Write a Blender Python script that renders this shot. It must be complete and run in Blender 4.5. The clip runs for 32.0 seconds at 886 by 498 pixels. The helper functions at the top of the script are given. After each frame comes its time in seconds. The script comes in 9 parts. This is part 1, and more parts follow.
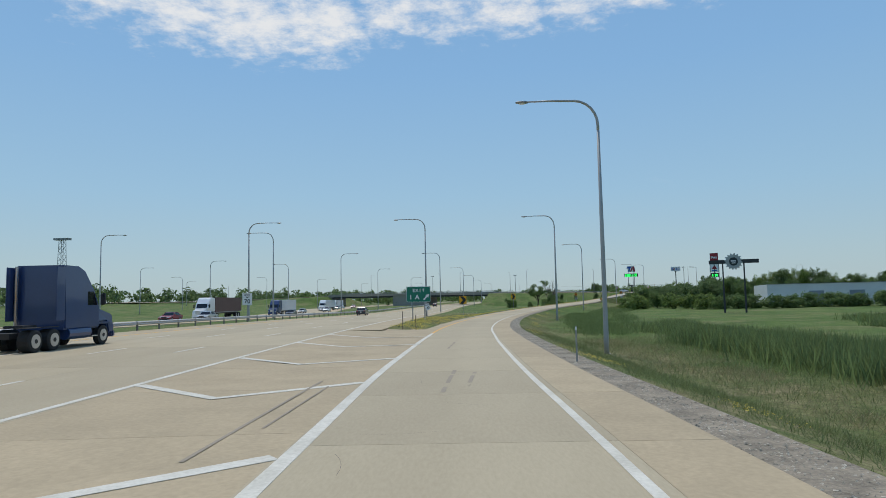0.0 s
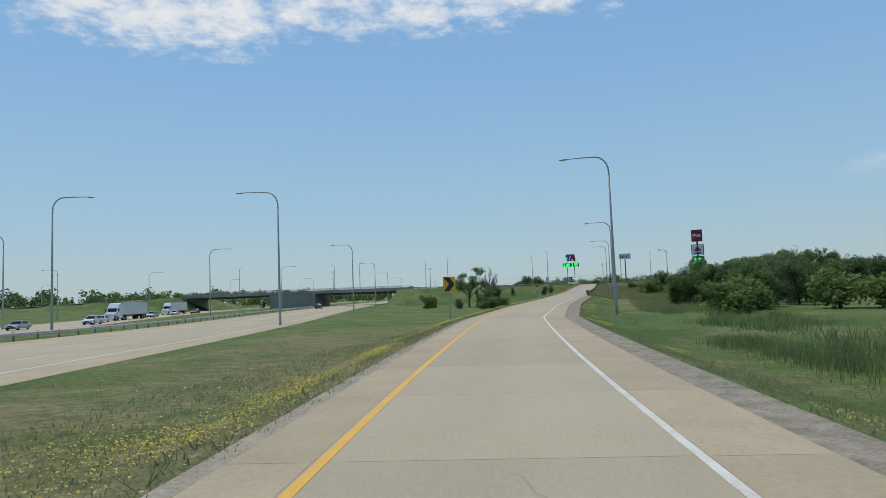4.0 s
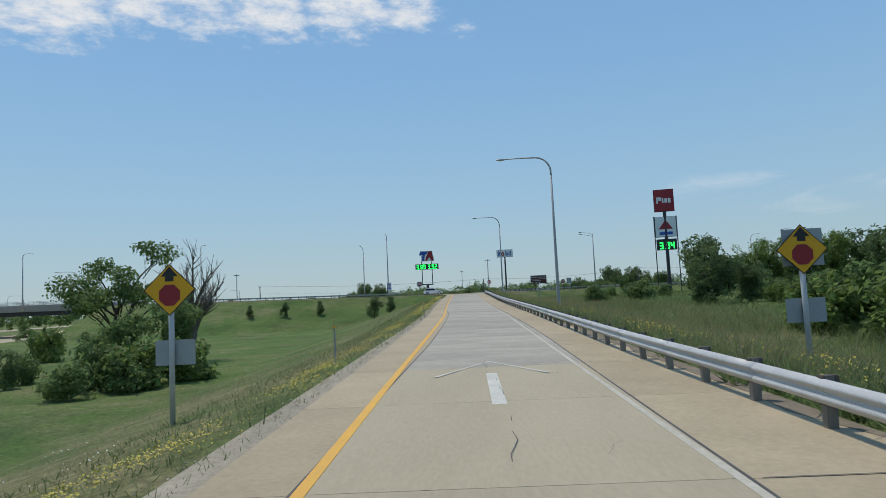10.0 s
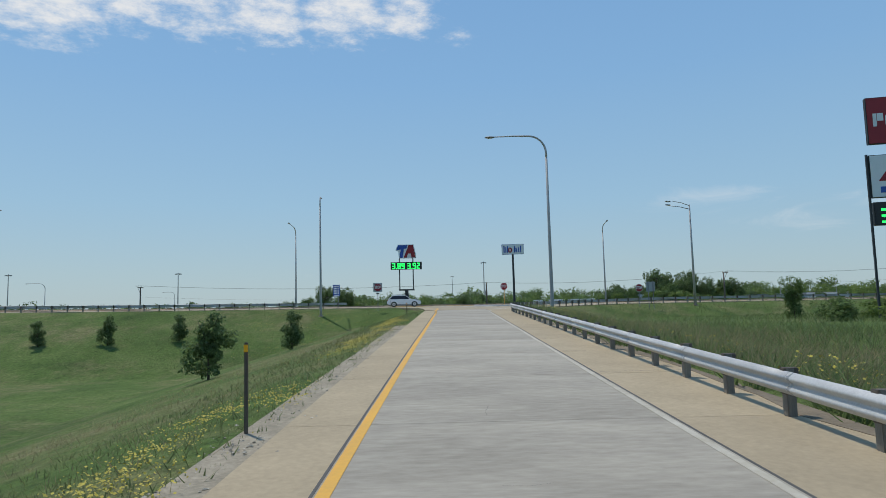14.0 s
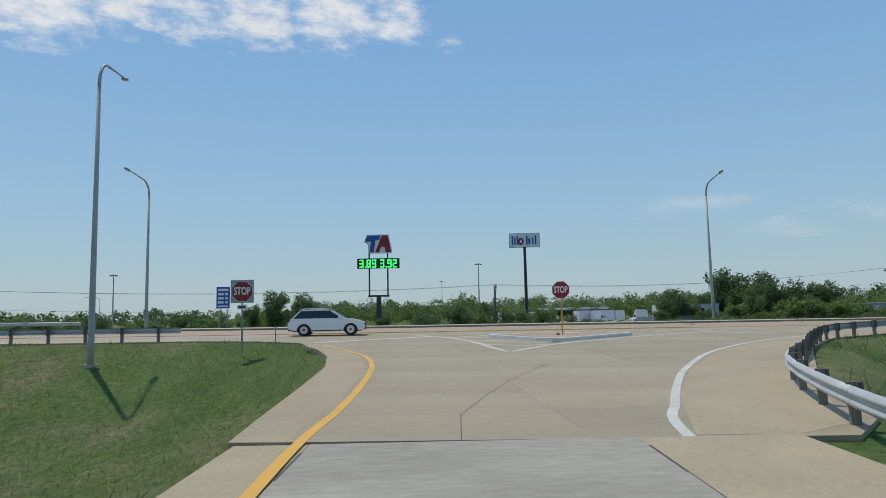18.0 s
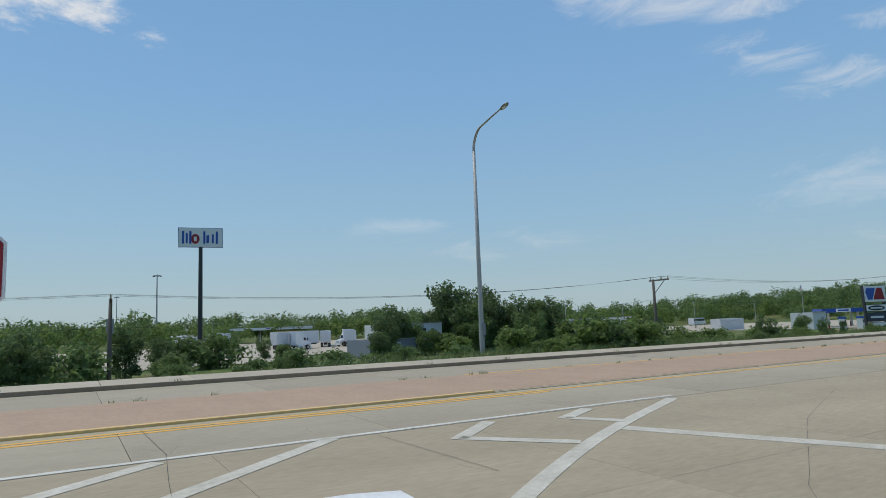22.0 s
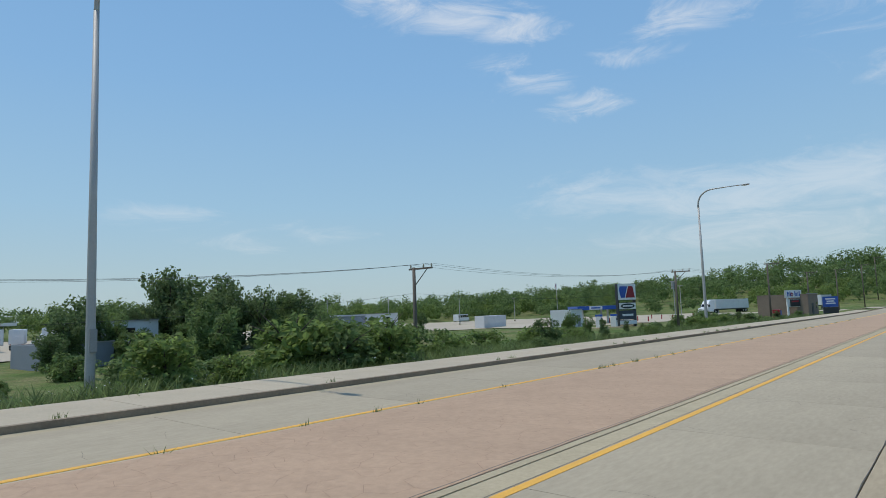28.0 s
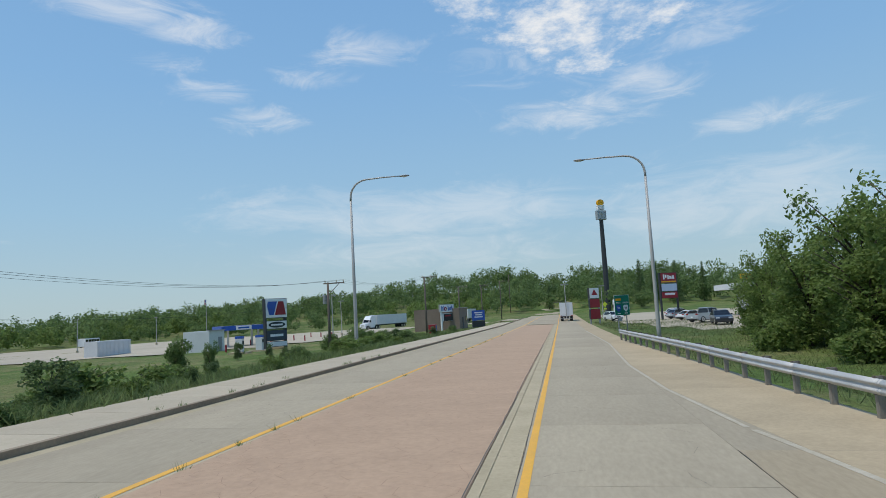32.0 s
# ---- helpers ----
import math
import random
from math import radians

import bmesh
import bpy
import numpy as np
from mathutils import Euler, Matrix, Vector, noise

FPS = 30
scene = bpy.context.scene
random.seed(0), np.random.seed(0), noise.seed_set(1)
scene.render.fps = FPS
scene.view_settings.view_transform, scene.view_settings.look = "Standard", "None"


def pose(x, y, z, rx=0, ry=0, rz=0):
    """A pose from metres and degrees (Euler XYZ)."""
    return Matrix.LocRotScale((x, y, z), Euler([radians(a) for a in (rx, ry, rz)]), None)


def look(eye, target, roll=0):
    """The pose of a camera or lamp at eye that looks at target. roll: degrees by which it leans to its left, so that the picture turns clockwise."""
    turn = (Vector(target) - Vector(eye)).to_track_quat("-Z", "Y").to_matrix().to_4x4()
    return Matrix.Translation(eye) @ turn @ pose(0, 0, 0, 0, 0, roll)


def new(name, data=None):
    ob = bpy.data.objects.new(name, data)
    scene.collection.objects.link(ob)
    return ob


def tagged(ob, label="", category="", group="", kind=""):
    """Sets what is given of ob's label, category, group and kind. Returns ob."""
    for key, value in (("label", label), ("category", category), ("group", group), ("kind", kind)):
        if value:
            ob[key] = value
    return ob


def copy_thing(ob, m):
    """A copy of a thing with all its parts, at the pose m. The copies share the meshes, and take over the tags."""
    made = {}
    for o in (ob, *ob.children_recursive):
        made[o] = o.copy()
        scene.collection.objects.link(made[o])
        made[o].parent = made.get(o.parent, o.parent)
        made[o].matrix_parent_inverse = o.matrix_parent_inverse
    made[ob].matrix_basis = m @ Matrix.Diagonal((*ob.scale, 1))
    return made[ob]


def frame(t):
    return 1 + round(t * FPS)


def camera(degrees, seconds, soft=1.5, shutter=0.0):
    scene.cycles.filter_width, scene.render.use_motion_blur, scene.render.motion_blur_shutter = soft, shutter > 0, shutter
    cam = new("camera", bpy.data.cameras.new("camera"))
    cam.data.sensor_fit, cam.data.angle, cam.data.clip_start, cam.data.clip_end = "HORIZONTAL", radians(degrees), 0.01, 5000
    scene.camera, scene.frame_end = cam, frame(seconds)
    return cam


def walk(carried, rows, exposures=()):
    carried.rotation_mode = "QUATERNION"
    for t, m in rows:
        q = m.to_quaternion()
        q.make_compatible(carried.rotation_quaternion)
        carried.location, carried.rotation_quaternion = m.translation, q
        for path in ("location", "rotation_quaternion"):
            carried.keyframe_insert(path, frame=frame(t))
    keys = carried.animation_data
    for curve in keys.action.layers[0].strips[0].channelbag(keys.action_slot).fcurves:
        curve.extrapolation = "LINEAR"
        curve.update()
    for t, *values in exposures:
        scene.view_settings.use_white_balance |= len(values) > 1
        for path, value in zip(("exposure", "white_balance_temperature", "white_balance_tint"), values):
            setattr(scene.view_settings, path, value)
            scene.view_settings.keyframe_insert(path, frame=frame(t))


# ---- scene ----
import itertools

cam = camera(69.7, 32.0, soft=0.65)
PATH = [
    (0, (3.993, -7.395, 1.963), (3.794, 2.572, 2.749), -1.15),
    (0.5, (4.010, 4.230, 1.788), (3.855, 14.197, 2.581), -1.23),
    (1, (4.122, 15.859, 1.639), (4.051, 25.828, 2.425), -1.29),
    (1.5, (4.397, 27.500, 1.516), (4.448, 37.470, 2.292), -1.37),
    (2, (4.975, 39.179, 1.419), (5.163, 49.148, 2.187), -1.51),
    (2.5, (5.900, 50.852, 1.346), (6.272, 60.816, 2.105), -1.72),
    (3, (7.032, 62.389, 1.296), (7.664, 72.341, 2.045), -1.95),
    (3.5, (8.390, 73.749, 1.268), (9.301, 83.680, 2.008), -2.13),
    (4, (10.049, 84.974, 1.260), (11.228, 94.878, 1.992), -2.23),
    (4.5, (12.065, 96.087, 1.271), (13.502, 105.956, 1.994), -2.27),
    (5, (14.446, 107.062, 1.298), (16.140, 116.891, 2.016), -2.26),
    (5.5, (17.148, 117.836, 1.341), (19.098, 127.617, 2.060), -2.27),
    (6, (20.056, 128.318, 1.397), (22.254, 138.047, 2.124), -2.34),
    (6.5, (23.035, 138.457, 1.464), (25.454, 148.132, 2.206), -2.48),
    (7, (26.138, 148.333, 1.541), (28.769, 157.951, 2.297), -2.65),
    (7.5, (29.466, 158.085, 1.626), (32.306, 167.643, 2.391), -2.79),
    (8, (33.039, 167.702, 1.718), (36.052, 177.206, 2.494), -2.88),
    (8.5, (36.746, 176.995, 1.817), (39.888, 186.456, 2.606), -2.90),
    (9, (40.377, 186.050, 1.923), (43.640, 195.469, 2.724), -2.88),
    (9.5, (43.906, 194.931, 2.038), (47.262, 204.316, 2.849), -2.84),
    (10, (47.323, 203.403, 2.163), (50.717, 212.774, 2.982), -2.75),
    (10.5, (50.635, 211.588, 2.299), (54.023, 220.959, 3.135), -2.66),
    (11, (53.834, 219.642, 2.448), (57.214, 229.014, 3.303), -2.55),
    (11.5, (56.983, 227.542, 2.608), (60.386, 236.905, 3.475), -2.38),
    (12, (59.854, 235.338, 2.782), (63.311, 244.682, 3.649), -2.15),
    (12.5, (62.611, 242.992, 2.966), (66.115, 252.317, 3.840), -1.91),
    (13, (65.449, 250.451, 3.161), (68.975, 259.766, 4.049), -1.71),
    (13.5, (68.213, 257.728, 3.363), (71.746, 267.039, 4.268), -1.58),
    (14, (70.926, 264.705, 3.569), (74.463, 274.013, 4.489), -1.50),
    (14.5, (73.594, 271.324, 3.777), (77.142, 280.627, 4.710), -1.47),
    (15, (76.125, 277.713, 3.984), (79.695, 287.006, 4.929), -1.46),
    (15.5, (78.555, 283.904, 4.187), (82.156, 293.184, 5.145), -1.47),
    (16, (80.923, 289.776, 4.382), (84.553, 299.043, 5.355), -1.46),
    (16.5, (83.196, 295.278, 4.567), (86.847, 304.535, 5.555), -1.44),
    (17, (85.345, 300.452, 4.740), (89.006, 309.704, 5.739), -1.41),
    (17.5, (87.360, 305.361, 4.900), (91.024, 314.611, 5.905), -1.36),
    (18, (89.258, 310.022, 5.045), (92.935, 319.267, 6.050), -1.30),
    (18.5, (91.108, 314.386, 5.175), (94.839, 323.610, 6.175), -1.23),
    (19, (93.020, 318.425, 5.289), (96.894, 327.590, 6.287), -1.17),
    (19.5, (95.080, 322.121, 5.387), (99.257, 331.150, 6.395), -1.16),
    (20, (97.301, 325.417, 5.470), (102.006, 334.180, 6.504), -1.24),
    (20.5, (99.661, 328.267, 5.539), (105.100, 336.589, 6.614), -1.42),
    (21, (102.102, 330.646, 5.595), (108.319, 338.398, 6.714), -1.67),
    (21.5, (104.479, 332.492, 5.639), (111.332, 339.684, 6.786), -1.94),
    (22, (106.762, 333.901, 5.673), (114.124, 340.571, 6.819), -2.16),
    (22.5, (108.969, 335.129, 5.699), (116.753, 341.305, 6.826), -2.27),
    (23, (110.909, 336.267, 5.718), (119.017, 342.015, 6.820), -2.29),
    (23.5, (112.559, 337.144, 5.734), (120.900, 342.556, 6.803), -2.24),
    (24, (114.162, 337.627, 5.747), (122.677, 342.767, 6.784), -2.17),
    (24.5, (115.539, 337.993, 5.758), (124.179, 342.926, 6.773), -2.10),
    (25, (116.563, 338.370, 5.767), (125.295, 343.140, 6.774), -2.05),
    (25.5, (117.304, 338.719, 5.775), (126.109, 343.351, 6.778), -1.99),
    (26, (117.912, 338.978, 5.781), (126.777, 343.496, 6.772), -1.92),
    (26.5, (118.559, 339.131, 5.785), (127.479, 343.547, 6.751), -1.84),
    (27, (119.383, 339.257, 5.787), (128.370, 343.541, 6.729), -1.79),
    (27.5, (120.419, 339.484, 5.788), (129.505, 343.553, 6.728), -1.83),
    (28, (121.647, 339.780, 5.787), (130.866, 343.537, 6.736), -1.94),
    (28.5, (123.170, 340.014, 5.786), (132.551, 343.346, 6.731), -2.04),
    (29, (124.970, 340.225, 5.785), (134.518, 343.045, 6.722), -2.15),
    (29.5, (126.904, 340.412, 5.786), (136.604, 342.655, 6.723), -2.29),
    (30, (128.873, 340.452, 5.789), (138.699, 342.054, 6.733), -2.46),
    (30.5, (130.923, 340.320, 5.795), (140.837, 341.213, 6.747), -2.63),
    (31, (133.218, 339.869, 5.805), (143.171, 339.998, 6.763), -2.81),
    (31.5, (135.689, 339.246, 5.820), (145.623, 338.639, 6.787), -3.00),
    (32, (138.213, 338.631, 5.840), (148.096, 337.462, 6.825), -3.19),
]
walk(cam, [(t, look(eye, target, roll)) for t, eye, target, roll in PATH], [(0.0, 0.0), (9.0, 0.0), (20.0, -0.05), (24.0, -0.08), (26.5, 0.02), (30.0, 0.08), (32.0, 0.08)])

# ---- light ----
SUN_EL, SUN_AZ = radians(67.0), radians(-18.0)
SUN_DIR = Vector((math.sin(SUN_AZ) * math.cos(SUN_EL), math.cos(SUN_AZ) * math.cos(SUN_EL), math.sin(SUN_EL)))
sun = new("sun", bpy.data.lights.new("sun", "SUN"))
sun.data.energy, sun.data.angle, sun.data.color = 2.5, radians(0.6), (1.0, 0.95, 0.87)
sun.matrix_world = look(SUN_DIR * 200, (0, 0, 0))
scene.view_settings.exposure = 0.0


def sky_dome():
    """Clear hazy sky with fair-weather clouds drifting in a few banks."""
    world = bpy.data.worlds.new("sky")
    scene.world = world
    world.use_nodes = True
    nt = world.node_tree
    nt.nodes.clear()
    add, link = nt.nodes.new, nt.links.new
    out, bg = add("ShaderNodeOutputWorld"), add("ShaderNodeBackground")
    sky = add("ShaderNodeTexSky")
    sky.sky_type, sky.sun_disc = "NISHITA", False
    sky.sun_elevation, sky.sun_rotation = SUN_EL, SUN_AZ
    sky.altitude, sky.air_density, sky.dust_density, sky.ozone_density = 200, 1.25, 0.6, 3.0
    coord = add("ShaderNodeTexCoord")
    split = add("ShaderNodeSeparateXYZ")
    link(coord.outputs["Generated"], split.inputs[0])

    def maths(op, a, b=0.0, c=0.0):
        node = add("ShaderNodeMath")
        node.operation = op
        for slot, value in zip(node.inputs, (a, b, c)):
            if isinstance(value, (int, float)):
                slot.default_value = value
            else:
                link(value, slot)
        return node.outputs[0]

    def vmaths(op, a, b, out_name="Vector"):
        node = add("ShaderNodeVectorMath")
        node.operation = op
        for slot, value in zip(node.inputs, (a, b)):
            if isinstance(value, (tuple, list, Vector)):
                slot.default_value = value
            else:
                link(value, slot)
        return node.outputs[out_name]

    height = maths("ADD", maths("MAXIMUM", split.outputs[2], 0.0), 0.10)
    flat = add("ShaderNodeCombineXYZ")
    link(maths("DIVIDE", split.outputs[0], height), flat.inputs[0])
    link(maths("DIVIDE", split.outputs[1], height), flat.inputs[1])

    def noise_of(scale, detail, rough, squeeze=(1, 1, 1)):
        node = add("ShaderNodeTexNoise")
        node.inputs["Scale"].default_value, node.inputs["Detail"].default_value = scale, detail
        node.inputs["Roughness"].default_value = rough
        link(vmaths("MULTIPLY", flat.outputs[0], squeeze), node.inputs["Vector"])
        return node.outputs[0]

    puffs = noise_of(11.0, 10.0, 0.66)
    drawn = add("ShaderNodeTexNoise")
    drawn.inputs["Scale"].default_value, drawn.inputs["Detail"].default_value = 9.0, 10.0
    drawn.inputs["Roughness"].default_value, drawn.inputs["Distortion"].default_value = 0.66, 0.9
    link(vmaths("MULTIPLY", coord.outputs["Generated"], (1.0, 1.0, 3.2)), drawn.inputs["Vector"])
    streaks = drawn.outputs[0]

    def banks(rows):
        """Where clouds gather: azimuth, elevation, reach across and upwards, weight."""
        total = None
        for az, el, across, up, weight in rows:
            a, e = radians(az), radians(el)
            k = (1 / across, 1 / across, 1 / up)
            centre = (math.sin(a) * math.cos(e) * k[0], math.cos(a) * math.cos(e) * k[1], math.sin(e) * k[2])
            far = vmaths("DISTANCE", vmaths("MULTIPLY", coord.outputs["Generated"], k), centre, "Value")
            soft = add("ShaderNodeMapRange")
            soft.interpolation_type = "SMOOTHSTEP"
            soft.inputs[1].default_value, soft.inputs[2].default_value = 1.0, 0.1
            soft.inputs[3].default_value, soft.inputs[4].default_value = 0.0, weight
            link(far, soft.inputs[0])
            total = soft.outputs[0] if total is None else maths("MAXIMUM", total, soft.outputs[0])
        return total

    def cover(noise_value, mask, low, high):
        node = add("ShaderNodeMapRange")
        node.interpolation_type = "SMOOTHSTEP"
        node.inputs[1].default_value, node.inputs[2].default_value = low, high
        link(maths("ADD", noise_value, mask), node.inputs[0])
        return node.outputs[0]

    cumulus = banks(((-30, 25.2, 0.16, 0.11, 0.48), (-24, 24.4, 0.17, 0.11, 0.50), (-18, 23.6, 0.16, 0.105, 0.53), (-12, 23.8, 0.15, 0.10, 0.52), (-6, 24.8, 0.12, 0.075, 0.47), (-1, 24.6, 0.11, 0.065, 0.46), (5, 25.2, 0.13, 0.085, 0.48),
                     (12, 25.8, 0.14, 0.09, 0.50), (18, 25.8, 0.10, 0.075, 0.46), (22.3, 23.6, 0.06, 0.026, 0.36), (-30, 40, 0.35, 0.2, 0.38), (20, 43, 0.3, 0.2, 0.36),
                     (101, 26.4, 0.12, 0.06, 0.40), (108, 24.0, 0.17, 0.09, 0.48), (116, 23.8, 0.14, 0.065, 0.42), (111, 21.0, 0.12, 0.05, 0.40)))
    wisps = banks(((64, 27.0, 0.14, 0.06, 0.42), (70, 25.6, 0.15, 0.05, 0.44), (76, 24.2, 0.13, 0.042, 0.42), (73, 21.4, 0.11, 0.035, 0.30), (77.3, 19.4, 0.13, 0.036, 0.38), (81.4, 17.4, 0.13, 0.038, 0.42), (91, 23.2, 0.16, 0.045, 0.40),
                   (86, 20.9, 0.14, 0.034, 0.38), (110, 22.6, 0.34, 0.12, 0.36), (110, 16.9, 0.24, 0.06, 0.40), (116, 18.2, 0.16, 0.06, 0.38), (125, 14.2, 0.18, 0.045, 0.38), (121, 21.8, 0.16, 0.05, 0.36)))
    veils = banks(((84, 9.6, 0.24, 0.07, 0.42), (92, 8.4, 0.28, 0.09, 0.46), (101, 9.2, 0.26, 0.08, 0.46), (96, 5.6, 0.5, 0.06, 0.40), (122, 8.0, 0.4, 0.11, 0.46), (44, 8.4, 0.16, 0.035, 0.36), (57, 7.0, 0.14, 0.035, 0.36), (51, 6.4, 0.18, 0.03, 0.32)))
    white = maths("MAXIMUM", maths("MULTIPLY", cover(puffs, cumulus, 0.70, 1.14), 0.95), maths("MULTIPLY", cover(streaks, wisps, 0.67, 1.18), 0.64))
    white = maths("MAXIMUM", white, maths("MULTIPLY", cover(streaks, veils, 0.64, 1.16), 0.37))
    haze = add("ShaderNodeValToRGB")
    stops = ((0.0, (0.42, 0.555, 0.61)), (0.06, (0.39, 0.55, 0.645)), (0.16, (0.325, 0.535, 0.72)), (0.34, (0.24, 0.46, 0.74)), (0.55, (0.185, 0.39, 0.70)), (1.0, (0.09, 0.24, 0.55)))
    els = haze.color_ramp.elements
    els[0].position, els[0].color = stops[0][0], (*stops[0][1], 1)
    els[1].position, els[1].color = stops[-1][0], (*stops[-1][1], 1)
    for at, c in stops[1:-1]:
        els.new(at).color = (*c, 1)
    link(split.outputs[2], haze.inputs[0])
    dim = vmaths("MULTIPLY", sky.outputs[0], (SKY, SKY, SKY))
    soft = add("ShaderNodeMix")
    soft.data_type = "RGBA"
    soft.inputs["Factor"].default_value = HAZE
    link(dim, soft.inputs[6])
    link(haze.outputs[0], soft.inputs[7])
    mix = add("ShaderNodeMix")
    mix.data_type = "RGBA"
    link(white, mix.inputs["Factor"])
    link(soft.outputs[2], mix.inputs[6])
    mix.inputs[7].default_value = (CLOUD, CLOUD * 1.01, CLOUD * 1.02, 1)
    link(mix.outputs[2], bg.inputs["Color"])
    bg.inputs["Strength"].default_value = 1.0
    link(bg.outputs[0], out.inputs["Surface"])


SKY, HAZE, CLOUD = 0.08, 0.8, 0.80
sky_dome()


# ---- materials ----
def mat(name, c1, c2=None, rough=0.7, metal=0.0, s1=0.5, s2=14.0, bump=0.15, vary=0.0, island=0.0, world=False, emit=0.0, stretch=(1, 1, 1), spec=0.4, stain=None, clear=0.0, depth=0.02, through_light=0.0):
    """Two tones mixed by a broad and a fine noise; vary / island: change of brightness from object to object / leaf to leaf."""
    m = bpy.data.materials.new(name)
    m.use_nodes = True
    nt = m.node_tree
    add, link = nt.nodes.new, nt.links.new
    p = nt.nodes["Principled BSDF"]
    c2 = c2 or tuple(v * 0.8 for v in c1)
    if world:
        src = add("ShaderNodeNewGeometry").outputs["Position"]
    else:
        src = add("ShaderNodeTexCoord").outputs["Object"]
    mp = add("ShaderNodeMapping")
    mp.inputs["Scale"].default_value = stretch
    link(src, mp.inputs["Vector"])

    def nz(scale, detail):
        n = add("ShaderNodeTexNoise")
        n.inputs["Scale"].default_value, n.inputs["Detail"].default_value, n.inputs["Roughness"].default_value = scale, detail, 0.6
        link(mp.outputs[0], n.inputs["Vector"])
        return n.outputs[0]

    broad, fine = nz(s1, 5), nz(s2, 4)
    blend = add("ShaderNodeMath")
    blend.operation = "MULTIPLY_ADD"
    blend.inputs[1].default_value = 0.45
    link(fine, blend.inputs[0])
    half = add("ShaderNodeMath")
    half.operation = "MULTIPLY"
    half.inputs[1].default_value = 0.55
    link(broad, half.inputs[0])
    link(half.outputs[0], blend.inputs[2])
    ramp = add("ShaderNodeValToRGB")
    ramp.color_ramp.elements[0].position, ramp.color_ramp.elements[1].position = 0.34, 0.66
    ramp.color_ramp.elements[0].color, ramp.color_ramp.elements[1].color = (*c2, 1), (*c1, 1)
    if stain:
        e = ramp.color_ramp.elements.new(0.27)
        e.color = (*stain, 1)
    link(blend.outputs[0], ramp.inputs[0])
    colour = ramp.outputs[0]
    if vary or island:
        hsv = add("ShaderNodeHueSaturation")
        rnd = add("ShaderNodeNewGeometry").outputs["Random Per Island"] if island else add("ShaderNodeObjectInfo").outputs["Random"]
        mr = add("ShaderNodeMapRange")
        k = island or vary
        mr.inputs[3].default_value, mr.inputs[4].default_value = 1 - k, 1 + k
        link(rnd, mr.inputs[0])
        link(mr.outputs[0], hsv.inputs["Value"])
        link(colour, hsv.inputs["Color"])
        colour = hsv.outputs[0]
    link(colour, p.inputs["Base Color"])
    p.inputs["Roughness"].default_value, p.inputs["Metallic"].default_value = rough, metal
    p.inputs["Specular IOR Level"].default_value = spec
    if clear:
        p.inputs["Coat Weight"].default_value, p.inputs["Coat Roughness"].default_value = clear, 0.05
    if bump:
        b = add("ShaderNodeBump")
        b.inputs["Strength"].default_value, b.inputs["Distance"].default_value = bump, depth
        link(fine, b.inputs["Height"])
        link(b.outputs[0], p.inputs["Normal"])
    if emit:
        link(colour, p.inputs["Emission Color"])
        p.inputs["Emission Strength"].default_value = emit
    if through_light:
        thin, blend_s, out = add("ShaderNodeBsdfTranslucent"), add("ShaderNodeMixShader"), nt.nodes["Material Output"]
        link(colour, thin.inputs["Color"])
        blend_s.inputs[0].default_value = through_light
        link(p.outputs[0], blend_s.inputs[1])
        link(thin.outputs[0], blend_s.inputs[2])
        link(blend_s.outputs[0], out.inputs["Surface"])
    return m


CONC = mat("concrete_lane", (0.455, 0.378, 0.25), (0.375, 0.308, 0.2), 0.85, s1=0.3, s2=13, bump=0.35, vary=0.06, stretch=(0.45, 1.6, 1), stain=(0.25, 0.205, 0.14))
LINE_WORN = mat("worn_road_paint", (0.58, 0.53, 0.43), (0.42, 0.365, 0.265), 0.75, s1=1.0, s2=9, bump=0.2, stain=(0.36, 0.30, 0.21))
CONC_OLD = mat("old_lane_concrete", (0.47, 0.415, 0.325), (0.285, 0.25, 0.193), 0.85, s1=0.55, s2=6, bump=0.4, vary=0.07, stretch=(1.5, 0.5, 1), stain=(0.26, 0.225, 0.17))
CONC_ROAD = mat("concrete_crossroad", (0.425, 0.344, 0.226), (0.305, 0.246, 0.158), 0.85, s1=0.3, s2=8, bump=0.35, vary=0.05, stretch=(0.45, 1.6, 1), stain=(0.24, 0.20, 0.145))
GRAVEL_PALE = mat("pale_gravel", (0.44, 0.37, 0.265), (0.22, 0.19, 0.13), 0.95, s1=1.2, s2=14, bump=0.9, world=True)
CONC_FAR = mat("concrete_lanes", (0.425, 0.358, 0.25), (0.322, 0.27, 0.187), 0.85, s1=0.3, s2=8, bump=0.35, vary=0.05, stretch=(0.45, 1.6, 1), stain=(0.28, 0.245, 0.19))
CONC_TAN = mat("concrete_shoulder", (0.485, 0.38, 0.238), (0.36, 0.285, 0.178), 0.88, s1=0.5, s2=11, bump=0.3, vary=0.06, stain=(0.30, 0.25, 0.19))
CONC_WHITE = mat("concrete_pale", (0.49, 0.415, 0.30), (0.39, 0.33, 0.235), 0.85, s1=0.5, s2=12, bump=0.3, vary=0.05)
CONC_WALL = mat("concrete_wall", (0.34, 0.32, 0.285), (0.26, 0.245, 0.215), 0.85, s1=0.12, s2=4, bump=0.2, stretch=(1, 1, 0.3))
PAVE_RED = mat("stamped_red_concrete", (0.49, 0.335, 0.218), (0.38, 0.258, 0.168), 0.85, s1=0.5, s2=7, bump=0.5, vary=0.02, stain=(0.22, 0.145, 0.115))
LINE_WHITE = mat("white_road_paint", (0.72, 0.68, 0.58), (0.50, 0.46, 0.37), 0.7, s1=1.2, s2=16, bump=0.2, stain=(0.42, 0.39, 0.33))
